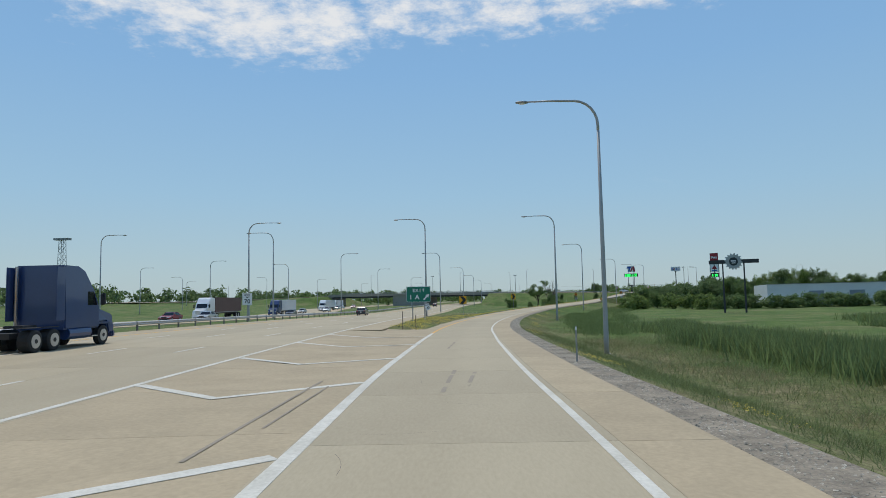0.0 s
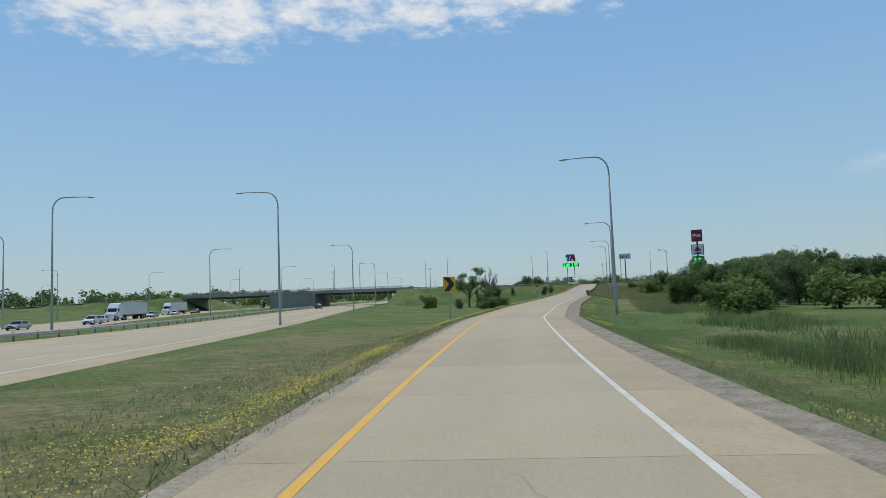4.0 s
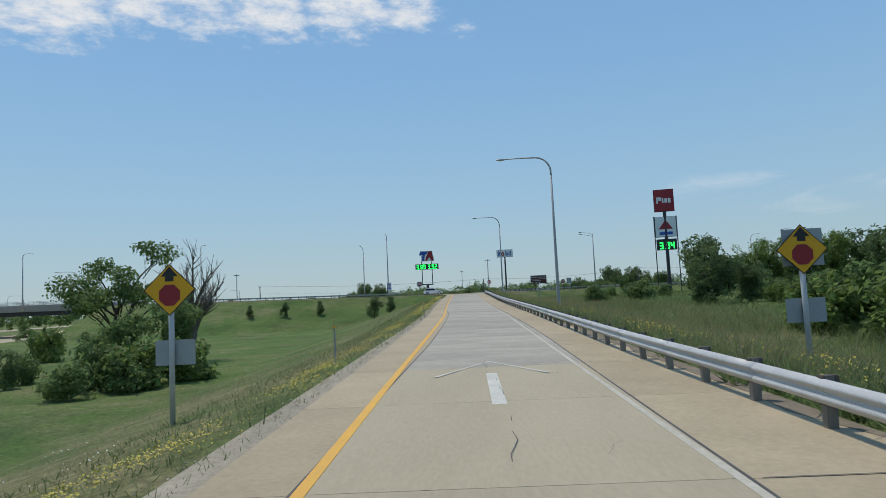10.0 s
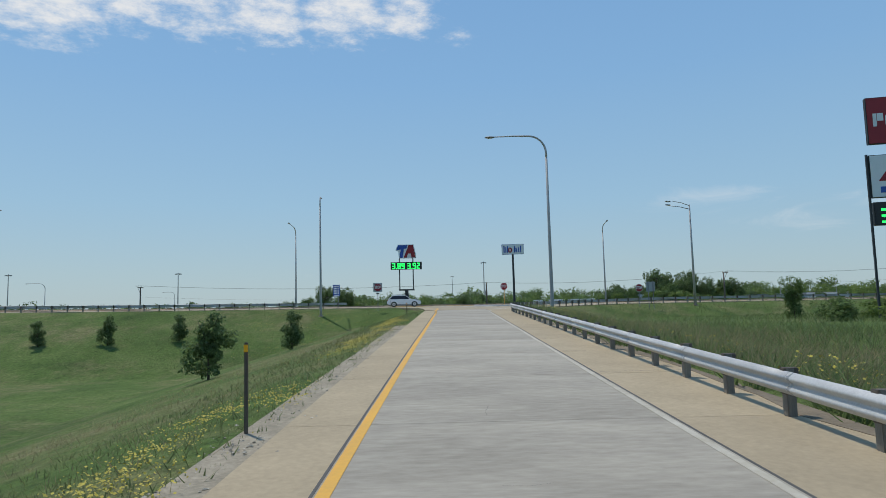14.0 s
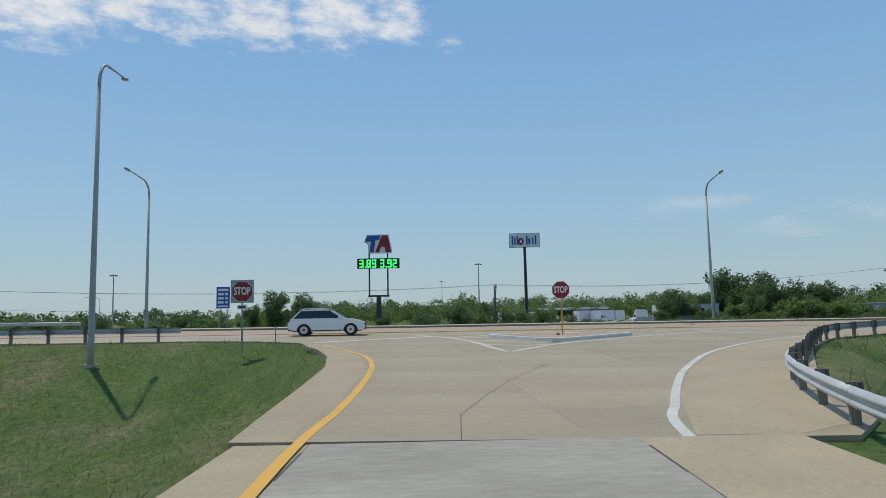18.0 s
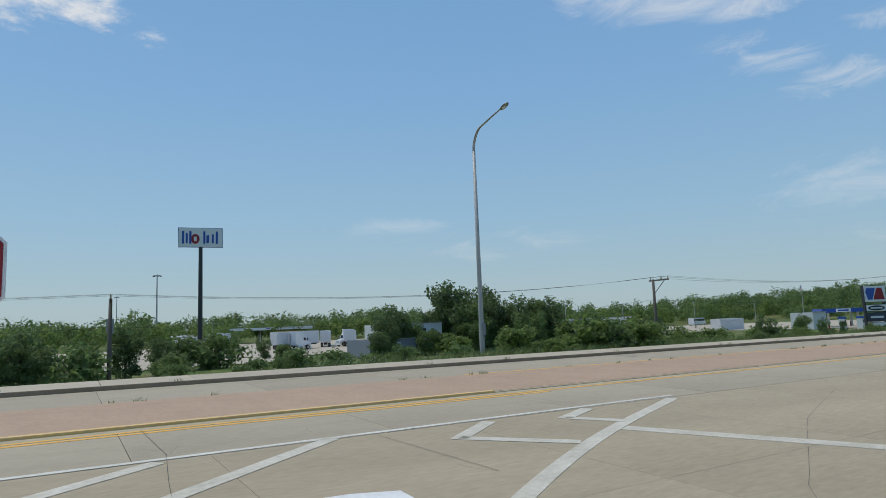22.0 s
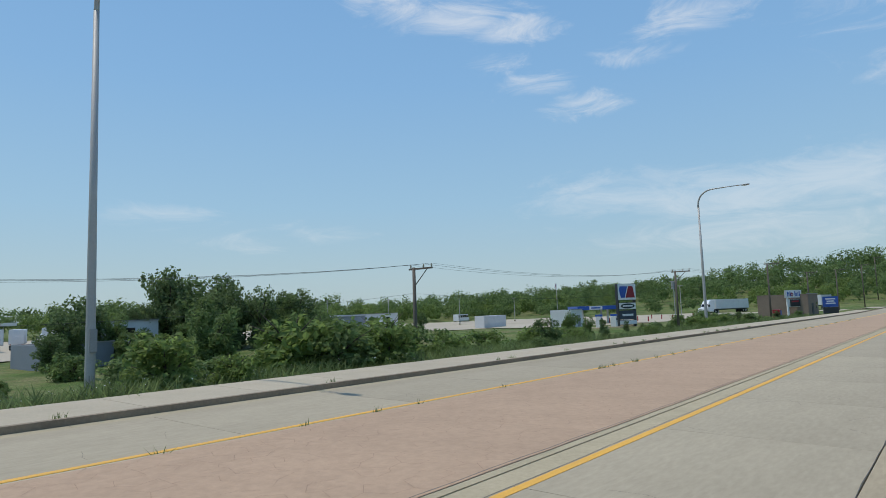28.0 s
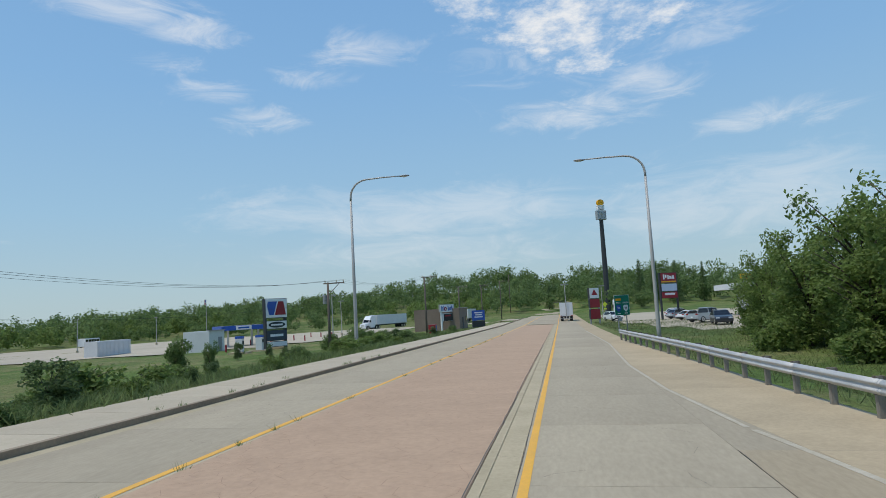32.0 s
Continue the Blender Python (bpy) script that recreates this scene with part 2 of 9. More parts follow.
LINE_FAINT = mat("rubbed_road_paint", (0.52, 0.465, 0.365), (0.385, 0.325, 0.23), 0.8, s1=1.2, s2=8, bump=0.2, stain=(0.34, 0.28, 0.19))
LINE_ISLAND = mat("faded_white_paint", (0.66, 0.61, 0.50), (0.44, 0.395, 0.30), 0.75, s1=1.6, s2=11, bump=0.2, stain=(0.38, 0.33, 0.25))
LINE_YELLOW = mat("yellow_road_paint", (0.80, 0.42, 0.05), (0.66, 0.36, 0.07), 0.7, s1=1.2, s2=16, bump=0.2, stain=(0.45, 0.36, 0.22))
KERB_WHITE = mat("white_kerb_paint", (0.78, 0.77, 0.73), (0.61, 0.59, 0.55), 0.7, s1=1.5, s2=14, stain=(0.45, 0.43, 0.40))
KERB = mat("kerb_concrete", (0.47, 0.39, 0.255), (0.36, 0.30, 0.19), 0.88, s1=0.8, s2=12, bump=0.3, vary=0.06)
KERB_YELLOW = mat("yellow_kerb_paint", (0.78, 0.52, 0.18), (0.60, 0.43, 0.22), 0.75, s1=1.6, s2=12, bump=0.3, stain=(0.34, 0.27, 0.17))
KERB_DARK = mat("weathered_kerb", (0.33, 0.255, 0.175), (0.21, 0.165, 0.115), 0.9, s1=0.8, s2=12, bump=0.3)
CRACK = mat("crack_sealant", (0.06, 0.055, 0.05), (0.11, 0.10, 0.085), 0.7)
SKID = mat("tyre_rubber_mark", (0.26, 0.22, 0.165), (0.36, 0.30, 0.22), 0.9, s1=1.0, s2=20)
GRAVEL = mat("gravel", (0.39, 0.325, 0.235), (0.14, 0.116, 0.084), 0.95, s1=2.0, s2=18, bump=0.9, world=True)
STONE = mat("loose_stone", (0.52, 0.465, 0.37), (0.30, 0.265, 0.21), 0.95, s1=2.0, s2=18, bump=0.3, island=0.4, world=True)
EARTH = mat("washed_earth", (0.27, 0.215, 0.145), (0.16, 0.13, 0.09), 0.95, s1=1.5, s2=14, bump=0.8, world=True)
STEEL = mat("galvanised_steel", (0.56, 0.555, 0.535), (0.42, 0.415, 0.40), 0.62, 0.3, s1=1.2, s2=30, bump=0.05, vary=0.05)
STEEL_DULL = mat("weathered_steel", (0.36, 0.37, 0.37), (0.27, 0.27, 0.27), 0.6, 0.5, s1=1.5, s2=25, bump=0.08, vary=0.08)
POLE = mat("aluminium_pole", (0.46, 0.45, 0.43), (0.36, 0.355, 0.34), 0.6, 0.2, s1=0.5, s2=20, bump=0.05)
RAIL_WOOD = mat("weathered_rail_post", (0.27, 0.245, 0.205), (0.17, 0.155, 0.13), 0.9, s1=1.5, s2=18, bump=0.4, stretch=(5, 5, 0.6), vary=0.15)
POST_WOOD = mat("timber_post", (0.16, 0.13, 0.10), (0.09, 0.075, 0.06), 0.9, s1=1.5, s2=20, bump=0.4, stretch=(6, 6, 0.6), vary=0.12)
SIGN_GREEN = mat("sign_green", (0.008, 0.19, 0.12), (0.007, 0.16, 0.10), 0.45, s1=0.8, s2=20, bump=0.02)
SIGN_WHITE = mat("sign_white", (0.80, 0.81, 0.81), (0.70, 0.71, 0.71), 0.45, s1=0.8, s2=20, bump=0.02)
SIGN_YELLOW = mat("sign_yellow", (0.85, 0.42, 0.01), (0.72, 0.35, 0.01), 0.45, s1=0.8, s2=20, bump=0.02)
SIGN_BLACK = mat("sign_black", (0.018, 0.018, 0.02), (0.03, 0.03, 0.03), 0.5, s1=1, s2=20, bump=0.02)
SIGN_RED = mat("sign_red", (0.32, 0.02, 0.03), (0.26, 0.016, 0.024), 0.45, s1=0.8, s2=20, bump=0.02)
SIGN_BROWN = mat("sign_brown", (0.10, 0.035, 0.022), (0.085, 0.03, 0.02), 0.5, s1=0.8, s2=20, bump=0.02)
SIGN_BLUE = mat("sign_blue", (0.03, 0.10, 0.42), (0.025, 0.085, 0.36), 0.45, s1=0.8, s2=20, bump=0.02)
SIGN_BACK = mat("sign_back_aluminium", (0.40, 0.42, 0.43), (0.33, 0.35, 0.36), 0.5, 0.4, s1=0.8, s2=20, bump=0.03)
POLE_YELLOW = mat("yellow_sign_post", (0.72, 0.42, 0.08), (0.58, 0.33, 0.07), 0.6, s1=3, s2=20)
LED = mat("green_led", (0.02, 0.9, 0.12), (0.02, 0.85, 0.1), 0.5, emit=2.2)
DARK_PANEL = mat("dark_display", (0.022, 0.024, 0.026), (0.03, 0.032, 0.034), 0.5)
DARK_STEEL = mat("dark_painted_steel", (0.035, 0.038, 0.042), (0.05, 0.054, 0.058), 0.55, 0.2)
BARK = mat("bark", (0.11, 0.085, 0.065), (0.06, 0.048, 0.038), 0.95, s1=2, s2=14, bump=0.8, stretch=(3, 3, 0.7))
BARK_PALE = mat("pale_bark", (0.20, 0.175, 0.15), (0.13, 0.115, 0.10), 0.95, s1=2, s2=14, bump=0.6, stretch=(3, 3, 0.7))
LEAF = mat("leaves", (0.19, 0.265, 0.09), (0.14, 0.205, 0.072), 0.6, s1=0.25, s2=3, bump=0, island=0.35, world=True, spec=0.3, through_light=0.58)
LEAF_DARK = mat("dark_leaves", (0.165, 0.228, 0.09), (0.12, 0.175, 0.07), 0.6, s1=0.25, s2=3, bump=0, island=0.35, world=True, spec=0.3, through_light=0.58)
LEAF_LIGHT = mat("light_leaves", (0.225, 0.30, 0.085), (0.16, 0.23, 0.066), 0.6, s1=0.25, s2=3, bump=0, island=0.35, world=True, spec=0.3, through_light=0.58)
REED = mat("reed_blades", (0.20, 0.255, 0.095), (0.145, 0.195, 0.072), 0.65, s1=0.3, s2=2, bump=0, island=0.35, world=True, spec=0.3, through_light=0.58)
GRASS_BLADE = mat("grass_blades", (0.19, 0.222, 0.092), (0.145, 0.18, 0.072), 0.7, s1=0.3, s2=2, bump=0, island=0.35, world=True, spec=0.2, through_light=0.58)
GRASS_DRY = mat("dry_grass", (0.34, 0.30, 0.17), (0.24, 0.22, 0.11), 0.8, s1=0.3, s2=2, bump=0, island=0.3, world=True, spec=0.2, through_light=0.58)
FLOWER = mat("yellow_flowers", (0.58, 0.44, 0.06), (0.44, 0.37, 0.06), 0.7, bump=0, island=0.2, world=True)
FLOWER_WHITE = mat("white_flowers", (0.75, 0.75, 0.70), (0.60, 0.62, 0.55), 0.7, bump=0, island=0.2, world=True)
RUBBER = mat("tyre_rubber", (0.02, 0.02, 0.02), (0.03, 0.03, 0.03), 0.8, s1=3, s2=30)
CHROME = mat("wheel_alloy", (0.6, 0.6, 0.61), (0.5, 0.5, 0.51), 0.3, 0.9)
GLASS_DARK = mat("tinted_glass", (0.012, 0.014, 0.016), (0.014, 0.016, 0.018), 0.06, spec=0.6, bump=0)
LAMP_RED = mat("tail_lamp", (0.35, 0.01, 0.012), (0.28, 0.01, 0.01), 0.2)
LAMP_CLEAR = mat("head_lamp", (0.75, 0.77, 0.8), (0.6, 0.62, 0.65), 0.15)
CAR_WHITE = mat("white_car_paint", (0.78, 0.79, 0.80), (0.74, 0.75, 0.76), 0.3, clear=0.8, bump=0)
CAR_BLACK = mat("black_car_paint", (0.018, 0.018, 0.02), (0.022, 0.022, 0.025), 0.3, clear=0.8, bump=0)
CAR_RED = mat("red_car_paint", (0.28, 0.015, 0.02), (0.24, 0.012, 0.018), 0.3, clear=0.8, bump=0)
CAR_SILVER = mat("silver_car_paint", (0.45, 0.47, 0.49), (0.40, 0.42, 0.44), 0.3, 0.5, clear=0.8, bump=0)
TRUCK_BLUE = mat("blue_truck_paint", (0.025, 0.055, 0.16), (0.02, 0.045, 0.13), 0.35, clear=0.6, bump=0)
TRUCK_RED = mat("red_truck_paint", (0.35, 0.02, 0.02), (0.28, 0.016, 0.016), 0.35, clear=0.6, bump=0)
PLASTIC_DARK = mat("dark_trim", (0.03, 0.03, 0.032), (0.04, 0.04, 0.042), 0.6)
TRAILER_WHITE = mat("white_trailer_panel", (0.70, 0.71, 0.72), (0.60, 0.61, 0.62), 0.5, s1=0.4, s2=10, bump=0.05)
TRAILER_DARK = mat("brown_trailer_panel", (0.10, 0.045, 0.04), (0.08, 0.035, 0.032), 0.5, s1=0.4, s2=10, bump=0.05)
CONTAINER = mat("yellow_container", (0.45, 0.25, 0.05), (0.36, 0.20, 0.045), 0.6, s1=0.5, s2=10, bump=0.1, stain=(0.25, 0.13, 0.05))
BUILD_GREY = mat("grey_cladding", (0.24, 0.27, 0.31), (0.19, 0.215, 0.25), 0.6, s1=0.2, s2=6, bump=0.05)
BUILD_WHITE = mat("white_cladding", (0.66, 0.67, 0.67), (0.56, 0.57, 0.57), 0.6, s1=0.2, s2=6, bump=0.05)
BUILD_BRICK = mat("tan_brick", (0.26, 0.20, 0.155), (0.19, 0.145, 0.115), 0.85, s1=0.4, s2=9, bump=0.2)
ROOF_DARK = mat("dark_roof", (0.07, 0.07, 0.075), (0.05, 0.05, 0.055), 0.85, s1=0.3, s2=8)
LOT = mat("lot_pavement", (0.47, 0.405, 0.305), (0.37, 0.32, 0.24), 0.9, s1=0.06, s2=2.5, bump=0.2, world=True)
WIRE = mat("cable", (0.03, 0.03, 0.03), (0.04, 0.04, 0.04), 0.7, bump=0)


def ground_material():
    """Mown and rough grass: green, straw-coloured and bare patches at several scales."""
    m = bpy.data.materials.new("grass_ground")
    m.use_nodes = True
    nt = m.node_tree
    add, link = nt.nodes.new, nt.links.new
    p = nt.nodes["Principled BSDF"]
    pos = add("ShaderNodeNewGeometry").outputs["Position"]

    def nz(scale, detail, rough=0.6):
        n = add("ShaderNodeTexNoise")
        n.inputs["Scale"].default_value, n.inputs["Detail"].default_value, n.inputs["Roughness"].default_value = scale, detail, rough
        link(pos, n.inputs["Vector"])
        return n.outputs[0]

    def ramp(src, stops):
        r = add("ShaderNodeValToRGB")
        els = r.color_ramp.elements
        els[0].position, els[0].color = stops[0][0], (*stops[0][1], 1)
        els[1].position, els[1].color = stops[-1][0], (*stops[-1][1], 1)
        for at, c in stops[1:-1]:
            els.new(at).color = (*c, 1)
        link(src, r.inputs[0])
        return r.outputs[0]

    def mixed(f, a, b):
        x = add("ShaderNodeMix")
        x.data_type = "RGBA"
        link(f, x.inputs["Factor"])
        link(a, x.inputs[6])
        link(b, x.inputs[7])
        return x.outputs[2]

    green = ramp(nz(0.16, 7, 0.68), ((0.3, (0.060, 0.100, 0.026)), (0.5, (0.094, 0.146, 0.036)), (0.7, (0.145, 0.186, 0.058))))
    straw = ramp(nz(0.9, 7, 0.7), ((0.3, (0.125, 0.140, 0.050)), (0.5, (0.205, 0.185, 0.085)), (0.72, (0.32, 0.255, 0.15))))
    at_dry = add("ShaderNodeAttribute")
    at_dry.attribute_name = "dry"
    tilt = add("ShaderNodeMath")
    tilt.operation = "MULTIPLY_ADD"
    tilt.inputs[1].default_value = 0.17
    link(at_dry.outputs["Fac"], tilt.inputs[0])
    link(nz(0.11, 8, 0.74), tilt.inputs[2])
    patch = ramp(tilt.outputs[0], ((0.47, (0, 0, 0)), (0.68, (0.92, 0.92, 0.92))))
    fine = ramp(nz(4.0, 9, 0.85), ((0.33, (0.40, 0.40, 0.40)), (0.5, (1.0, 1.0, 1.0)), (0.67, (1.6, 1.6, 1.6))))
    x = add("ShaderNodeMix")
    x.data_type, x.blend_type = "RGBA", "MULTIPLY"
    x.inputs["Factor"].default_value = 1.0
    link(mixed(patch, green, straw), x.inputs[6])
    link(fine, x.inputs[7])
    link(x.outputs[2], p.inputs["Base Color"])
    p.inputs["Roughness"].default_value, p.inputs["Specular IOR Level"].default_value = 0.95, 0.15
    b = add("ShaderNodeBump")
    b.inputs["Strength"].default_value, b.inputs["Distance"].default_value = 0.9, 0.12
    link(nz(3.5, 6, 0.75), b.inputs["Height"])
    link(b.outputs[0], p.inputs["Normal"])
    return m


GRASS = ground_material()


# ---- mesh helpers ----
def finish(name, bm, material, smooth=False):
    me = bpy.data.meshes.new(name)
    bm.normal_update()
    bm.to_mesh(me)
    bm.free()
    if material:
        me.materials.append(material)
    if smooth:
        for poly in me.polygons:
            poly.use_smooth = True
    return me


def part(name, bm, material, parent, label="", smooth=False, at=None):
    me = bm if isinstance(bm, bpy.types.Mesh) else finish(name, bm, material, smooth)
    ob = new(name, me)
    ob.parent = parent
    if at is not None:
        ob.matrix_basis = at
    if label:
        ob["label"] = label
    return ob


def thing(name, m, label, category, group="", kind=""):
    ob = new(name)
    ob.empty_display_size = 0.3
    ob.matrix_basis = m
    return tagged(ob, label, category, group, kind)


def raw(name, verts, faces, material, smooth=False):
    me = bpy.data.meshes.new(name)
    me.from_pydata(verts, [], faces)
    if material:
        me.materials.append(material)
    if smooth:
        me.polygons.foreach_set("use_smooth", [True] * len(me.polygons))
    me.update()
    return me


def box(bm, x, y, z, sx, sy, sz, m=None, bevel=0.0):
    """A box centred at x, y, z."""
    r = bmesh.ops.create_cube(bm, size=1.0)
    t = Matrix.Translation((x, y, z)) @ Matrix.Diagonal((sx, sy, sz, 1))
    bmesh.ops.transform(bm, matrix=(m @ t) if m else t, verts=r["verts"])
    if bevel:
        edges = {e for v in r["verts"] for e in v.link_edges}
        bmesh.ops.bevel(bm, geom=list(edges), offset=bevel, segments=2, affect="EDGES", clamp_overlap=True)
    return bm


def boxed(x, y, z, sx, sy, sz, bevel=0.0, m=None):
    return box(bmesh.new(), x, y, z, sx, sy, sz, m, bevel)


def tube(bm, pts, radii, n=8, caps=True):
    """A tube along points, with a radius for each."""
    pts = [Vector(p) for p in pts]
    if isinstance(radii, (int, float)):
        radii = [radii] * len(pts)
    rings = []
    a = None
    for i, p in enumerate(pts):
        t = (pts[min(i + 1, len(pts) - 1)] - pts[max(i - 1, 0)]).normalized()
        if a is None:
            a = t.cross(Vector((0, 0, 1)) if abs(t.z) < 0.95 else Vector((1, 0, 0)))
        a = (a - t * a.dot(t)).normalized()
        b = t.cross(a)
        rings.append([bm.verts.new(p + (a * math.cos(k * math.tau / n) + b * math.sin(k * math.tau / n)) * radii[i]) for k in range(n)])
    for r, q in zip(rings, rings[1:]):
        for k in range(n):
            bm.faces.new((r[k], r[(k + 1) % n], q[(k + 1) % n], q[k]))
    if caps:
        bm.faces.new(rings[0][::-1])
        bm.faces.new(rings[-1])
    return bm


def tubed(pts, radii, n=8):
    return tube(bmesh.new(), pts, radii, n)


def prism(bm, outline, y0, y1):
    """An outline of (x, z) pulled from y0 to y1."""
    a = [bm.verts.new((x, y0, z)) for x, z in outline]
    b = [bm.verts.new((x, y1, z)) for x, z in outline]
    bm.faces.new(a)
    bm.faces.new(b[::-1])
    for i in range(len(a)):
        j = (i + 1) % len(a)
        bm.faces.new((a[j], a[i], b[i], b[j]))
    bmesh.ops.recalc_face_normals(bm, faces=bm.faces)
    return bm


def prismed(outline, y0, y1):
    return prism(bmesh.new(), outline, y0, y1)


LETTERS = {}


def letters(body, size, material, bold=0.0):
    """A mesh of writing, centred, standing in the x-z plane and facing -y."""
    key = (body, size, material.name)
    if key not in LETTERS:
        cu = bpy.data.curves.new("letters", "FONT")
        cu.body, cu.size, cu.align_x, cu.align_y, cu.extrude, cu.offset, cu.resolution_u = body, size, "CENTER", "CENTER", 0.004, bold, 3
        ob = bpy.data.objects.new("letters", cu)
        scene.collection.objects.link(ob)
        bpy.context.view_layer.update()
        me = bpy.data.meshes.new_from_object(ob.evaluated_get(bpy.context.evaluated_depsgraph_get()))
        bpy.data.objects.remove(ob)
        me.transform(pose(0, 0, 0, 90, 0, 0))
        me.materials.clear()
        me.materials.append(material)
        LETTERS[key] = me
    return LETTERS[key]


# ---- the plan ----
class Line:
    """A smooth line through the given points, sampled every half metre."""

    def __init__(self, points, closed_ends=True):
        p = np.array(points, float)
        q = np.vstack([2 * p[0] - p[1], p, 2 * p[-1] - p[-2]])
        out = []
        for i in range(1, len(q) - 2):
            a, b, c, d = q[i - 1 : i + 3]
            n = max(4, int(np.linalg.norm(c - b) * 4))
            t = np.linspace(0, 1, n, endpoint=False)[:, None]
            out.append(0.5 * (2 * b + (c - a) * t + (2 * a - 5 * b + 4 * c - d) * t**2 + (3 * b - a - 3 * c + d) * t**3))
        fine = np.vstack(out + [p[-1:]])
        s = np.r_[0, np.cumsum(np.linalg.norm(np.diff(fine[:, :2], axis=0), axis=1))]
        self.s = np.arange(0, s[-1], 0.5)
        self.p = np.stack([np.interp(self.s, s, fine[:, k]) for k in range(3)], 1)
        self.length = self.s[-1]
        d = np.gradient(self.p[:, :2], axis=0)
        self.d = d / np.linalg.norm(d, axis=1)[:, None]

    def at(self, s, off=0.0, up=0.0):
        """The place at s metres along, off metres to the right."""
        p = np.array([np.interp(s, self.s, self.p[:, k]) for k in range(3)])
        d = np.array([np.interp(s, self.s, self.d[:, k]) for k in range(2)])
        d /= np.linalg.norm(d)
        return Vector((p[0] + d[1] * off, p[1] - d[0] * off, p[2] + up)), math.atan2(d[1], d[0])

    def near(self, x, y):
        """For arrays: distance along, offset to the right, and height of the nearest sample."""
        P = np.stack([x.ravel(), y.ravel()], 1)
        best, idx = np.full(len(P), 1e18), np.zeros(len(P), int)
        for k in range(0, len(self.p), 4):
            dd = (P[:, 0] - self.p[k, 0]) ** 2 + (P[:, 1] - self.p[k, 1]) ** 2
            m = dd < best
            best[m], idx[m] = dd[m], k
        rel = P - self.p[idx, :2]
        off = rel[:, 0] * self.d[idx, 1] - rel[:, 1] * self.d[idx, 0]
        along = rel[:, 0] * self.d[idx, 0] + rel[:, 1] * self.d[idx, 1]
        side = np.where(np.abs(along) > 3, np.sqrt(best) * np.sign(off), off)
        return self.s[idx].reshape(x.shape), side.reshape(x.shape), self.p[idx, 2].reshape(x.shape)


RAMP = Line([(3.9, -40, 0.2), (3.95, -20, 0.16), (3.9, 0, 0.08), (3.85, 9, 0.0), (3.95, 18, -0.12), (4.2, 30, -0.26), (4.94, 47, -0.42), (7.45, 69.85, -0.55),
             (12.3, 96.0, -0.55), (19.09, 125.17, -0.47), (22.36, 135.66, -0.41), (29.2, 155.6, -0.25), (36.4, 174.5, -0.06), (43.7, 193.2, 0.16), (50.5, 210.4, 0.42),
             (63.5, 242.7, 1.11), (69.1, 257.5, 1.51), (74.6, 271.84, 1.95), (79.65, 284.75, 2.37), (82.2, 291.2, 2.58), (90.5, 312.3, 3.24), (92.9, 318.3, 3.36)])

# The crossroad is straight: s runs along it to the east, u to its north side.
CX, CY, CA = 121.2, 344.6, -0.2947
CD, CN = (math.cos(CA), math.sin(CA)), (-math.sin(CA), math.cos(CA))


def cross(s, u, up=0.0):
    return Vector((CX + CD[0] * s + CN[0] * u, CY + CD[1] * s + CN[1] * u, float(cross_z(np.array(s), np.array(u))) + up))


def cross_z(s, u):
    """The crossroad's height: it climbs to the bridge in the west and rises again far in the east."""
    west = np.clip(-s - 20, 0, 80)
    z = 3.672 - 0.0075 * np.clip(s, -400, 130) + 0.0138 * np.clip(u, -40, 12.5)
    z = z + np.clip(west / 80, 0, 1) ** 2 * 0.55 - np.clip((-s - 190) / 120, 0, 1) * 3.0
    far = np.clip((s - 235) / 330, 0, 1)
    return z + far * far * (3 - 2 * far) * 17


def cross_su(x, y):
    return (x - CX) * CD[0] + (y - CY) * CD[1], (x - CX) * CN[0] + (y - CY) * CN[1]


def fwy_x(y):
    """The edge line on the right of the northbound carriageway."""
    return -4.0 + 0.00011 * np.clip(y, 0, 900) ** 2


def south_x(y):
    """The median edge of the southbound carriageway, which swings away before the bridge."""
    return fwy_x(y) - 26.5 - 28 * step(y, 110, 340)


def step(v, a, b):
    t = np.clip((v - a) / (b - a), 0, 1)
    return t * t * (3 - 2 * t)


def fwy_z(y):
    return -1.5 * step(y, 15, 190) + 0.1 * step(-y, 0, 40)


SOUTH_EDGE = ([-600, -30, -27.5, -25, -23.6, -22.8, -22.75, -22.7, -13.4, -13.3, -11.6, -9.6, -4.6, 0.2, 5.2, 12.2, 20, 29, 52, 600],
              [-6.4, -6.4, -7.6, -10, -15, -19, -26, -40, -40, -33.0, -30.2, -26.6, -19.2, -13.8, -11.0, -9.2, -7.9, -7.05, -5.9, -5.2])
NORTH_EDGE = 12.5


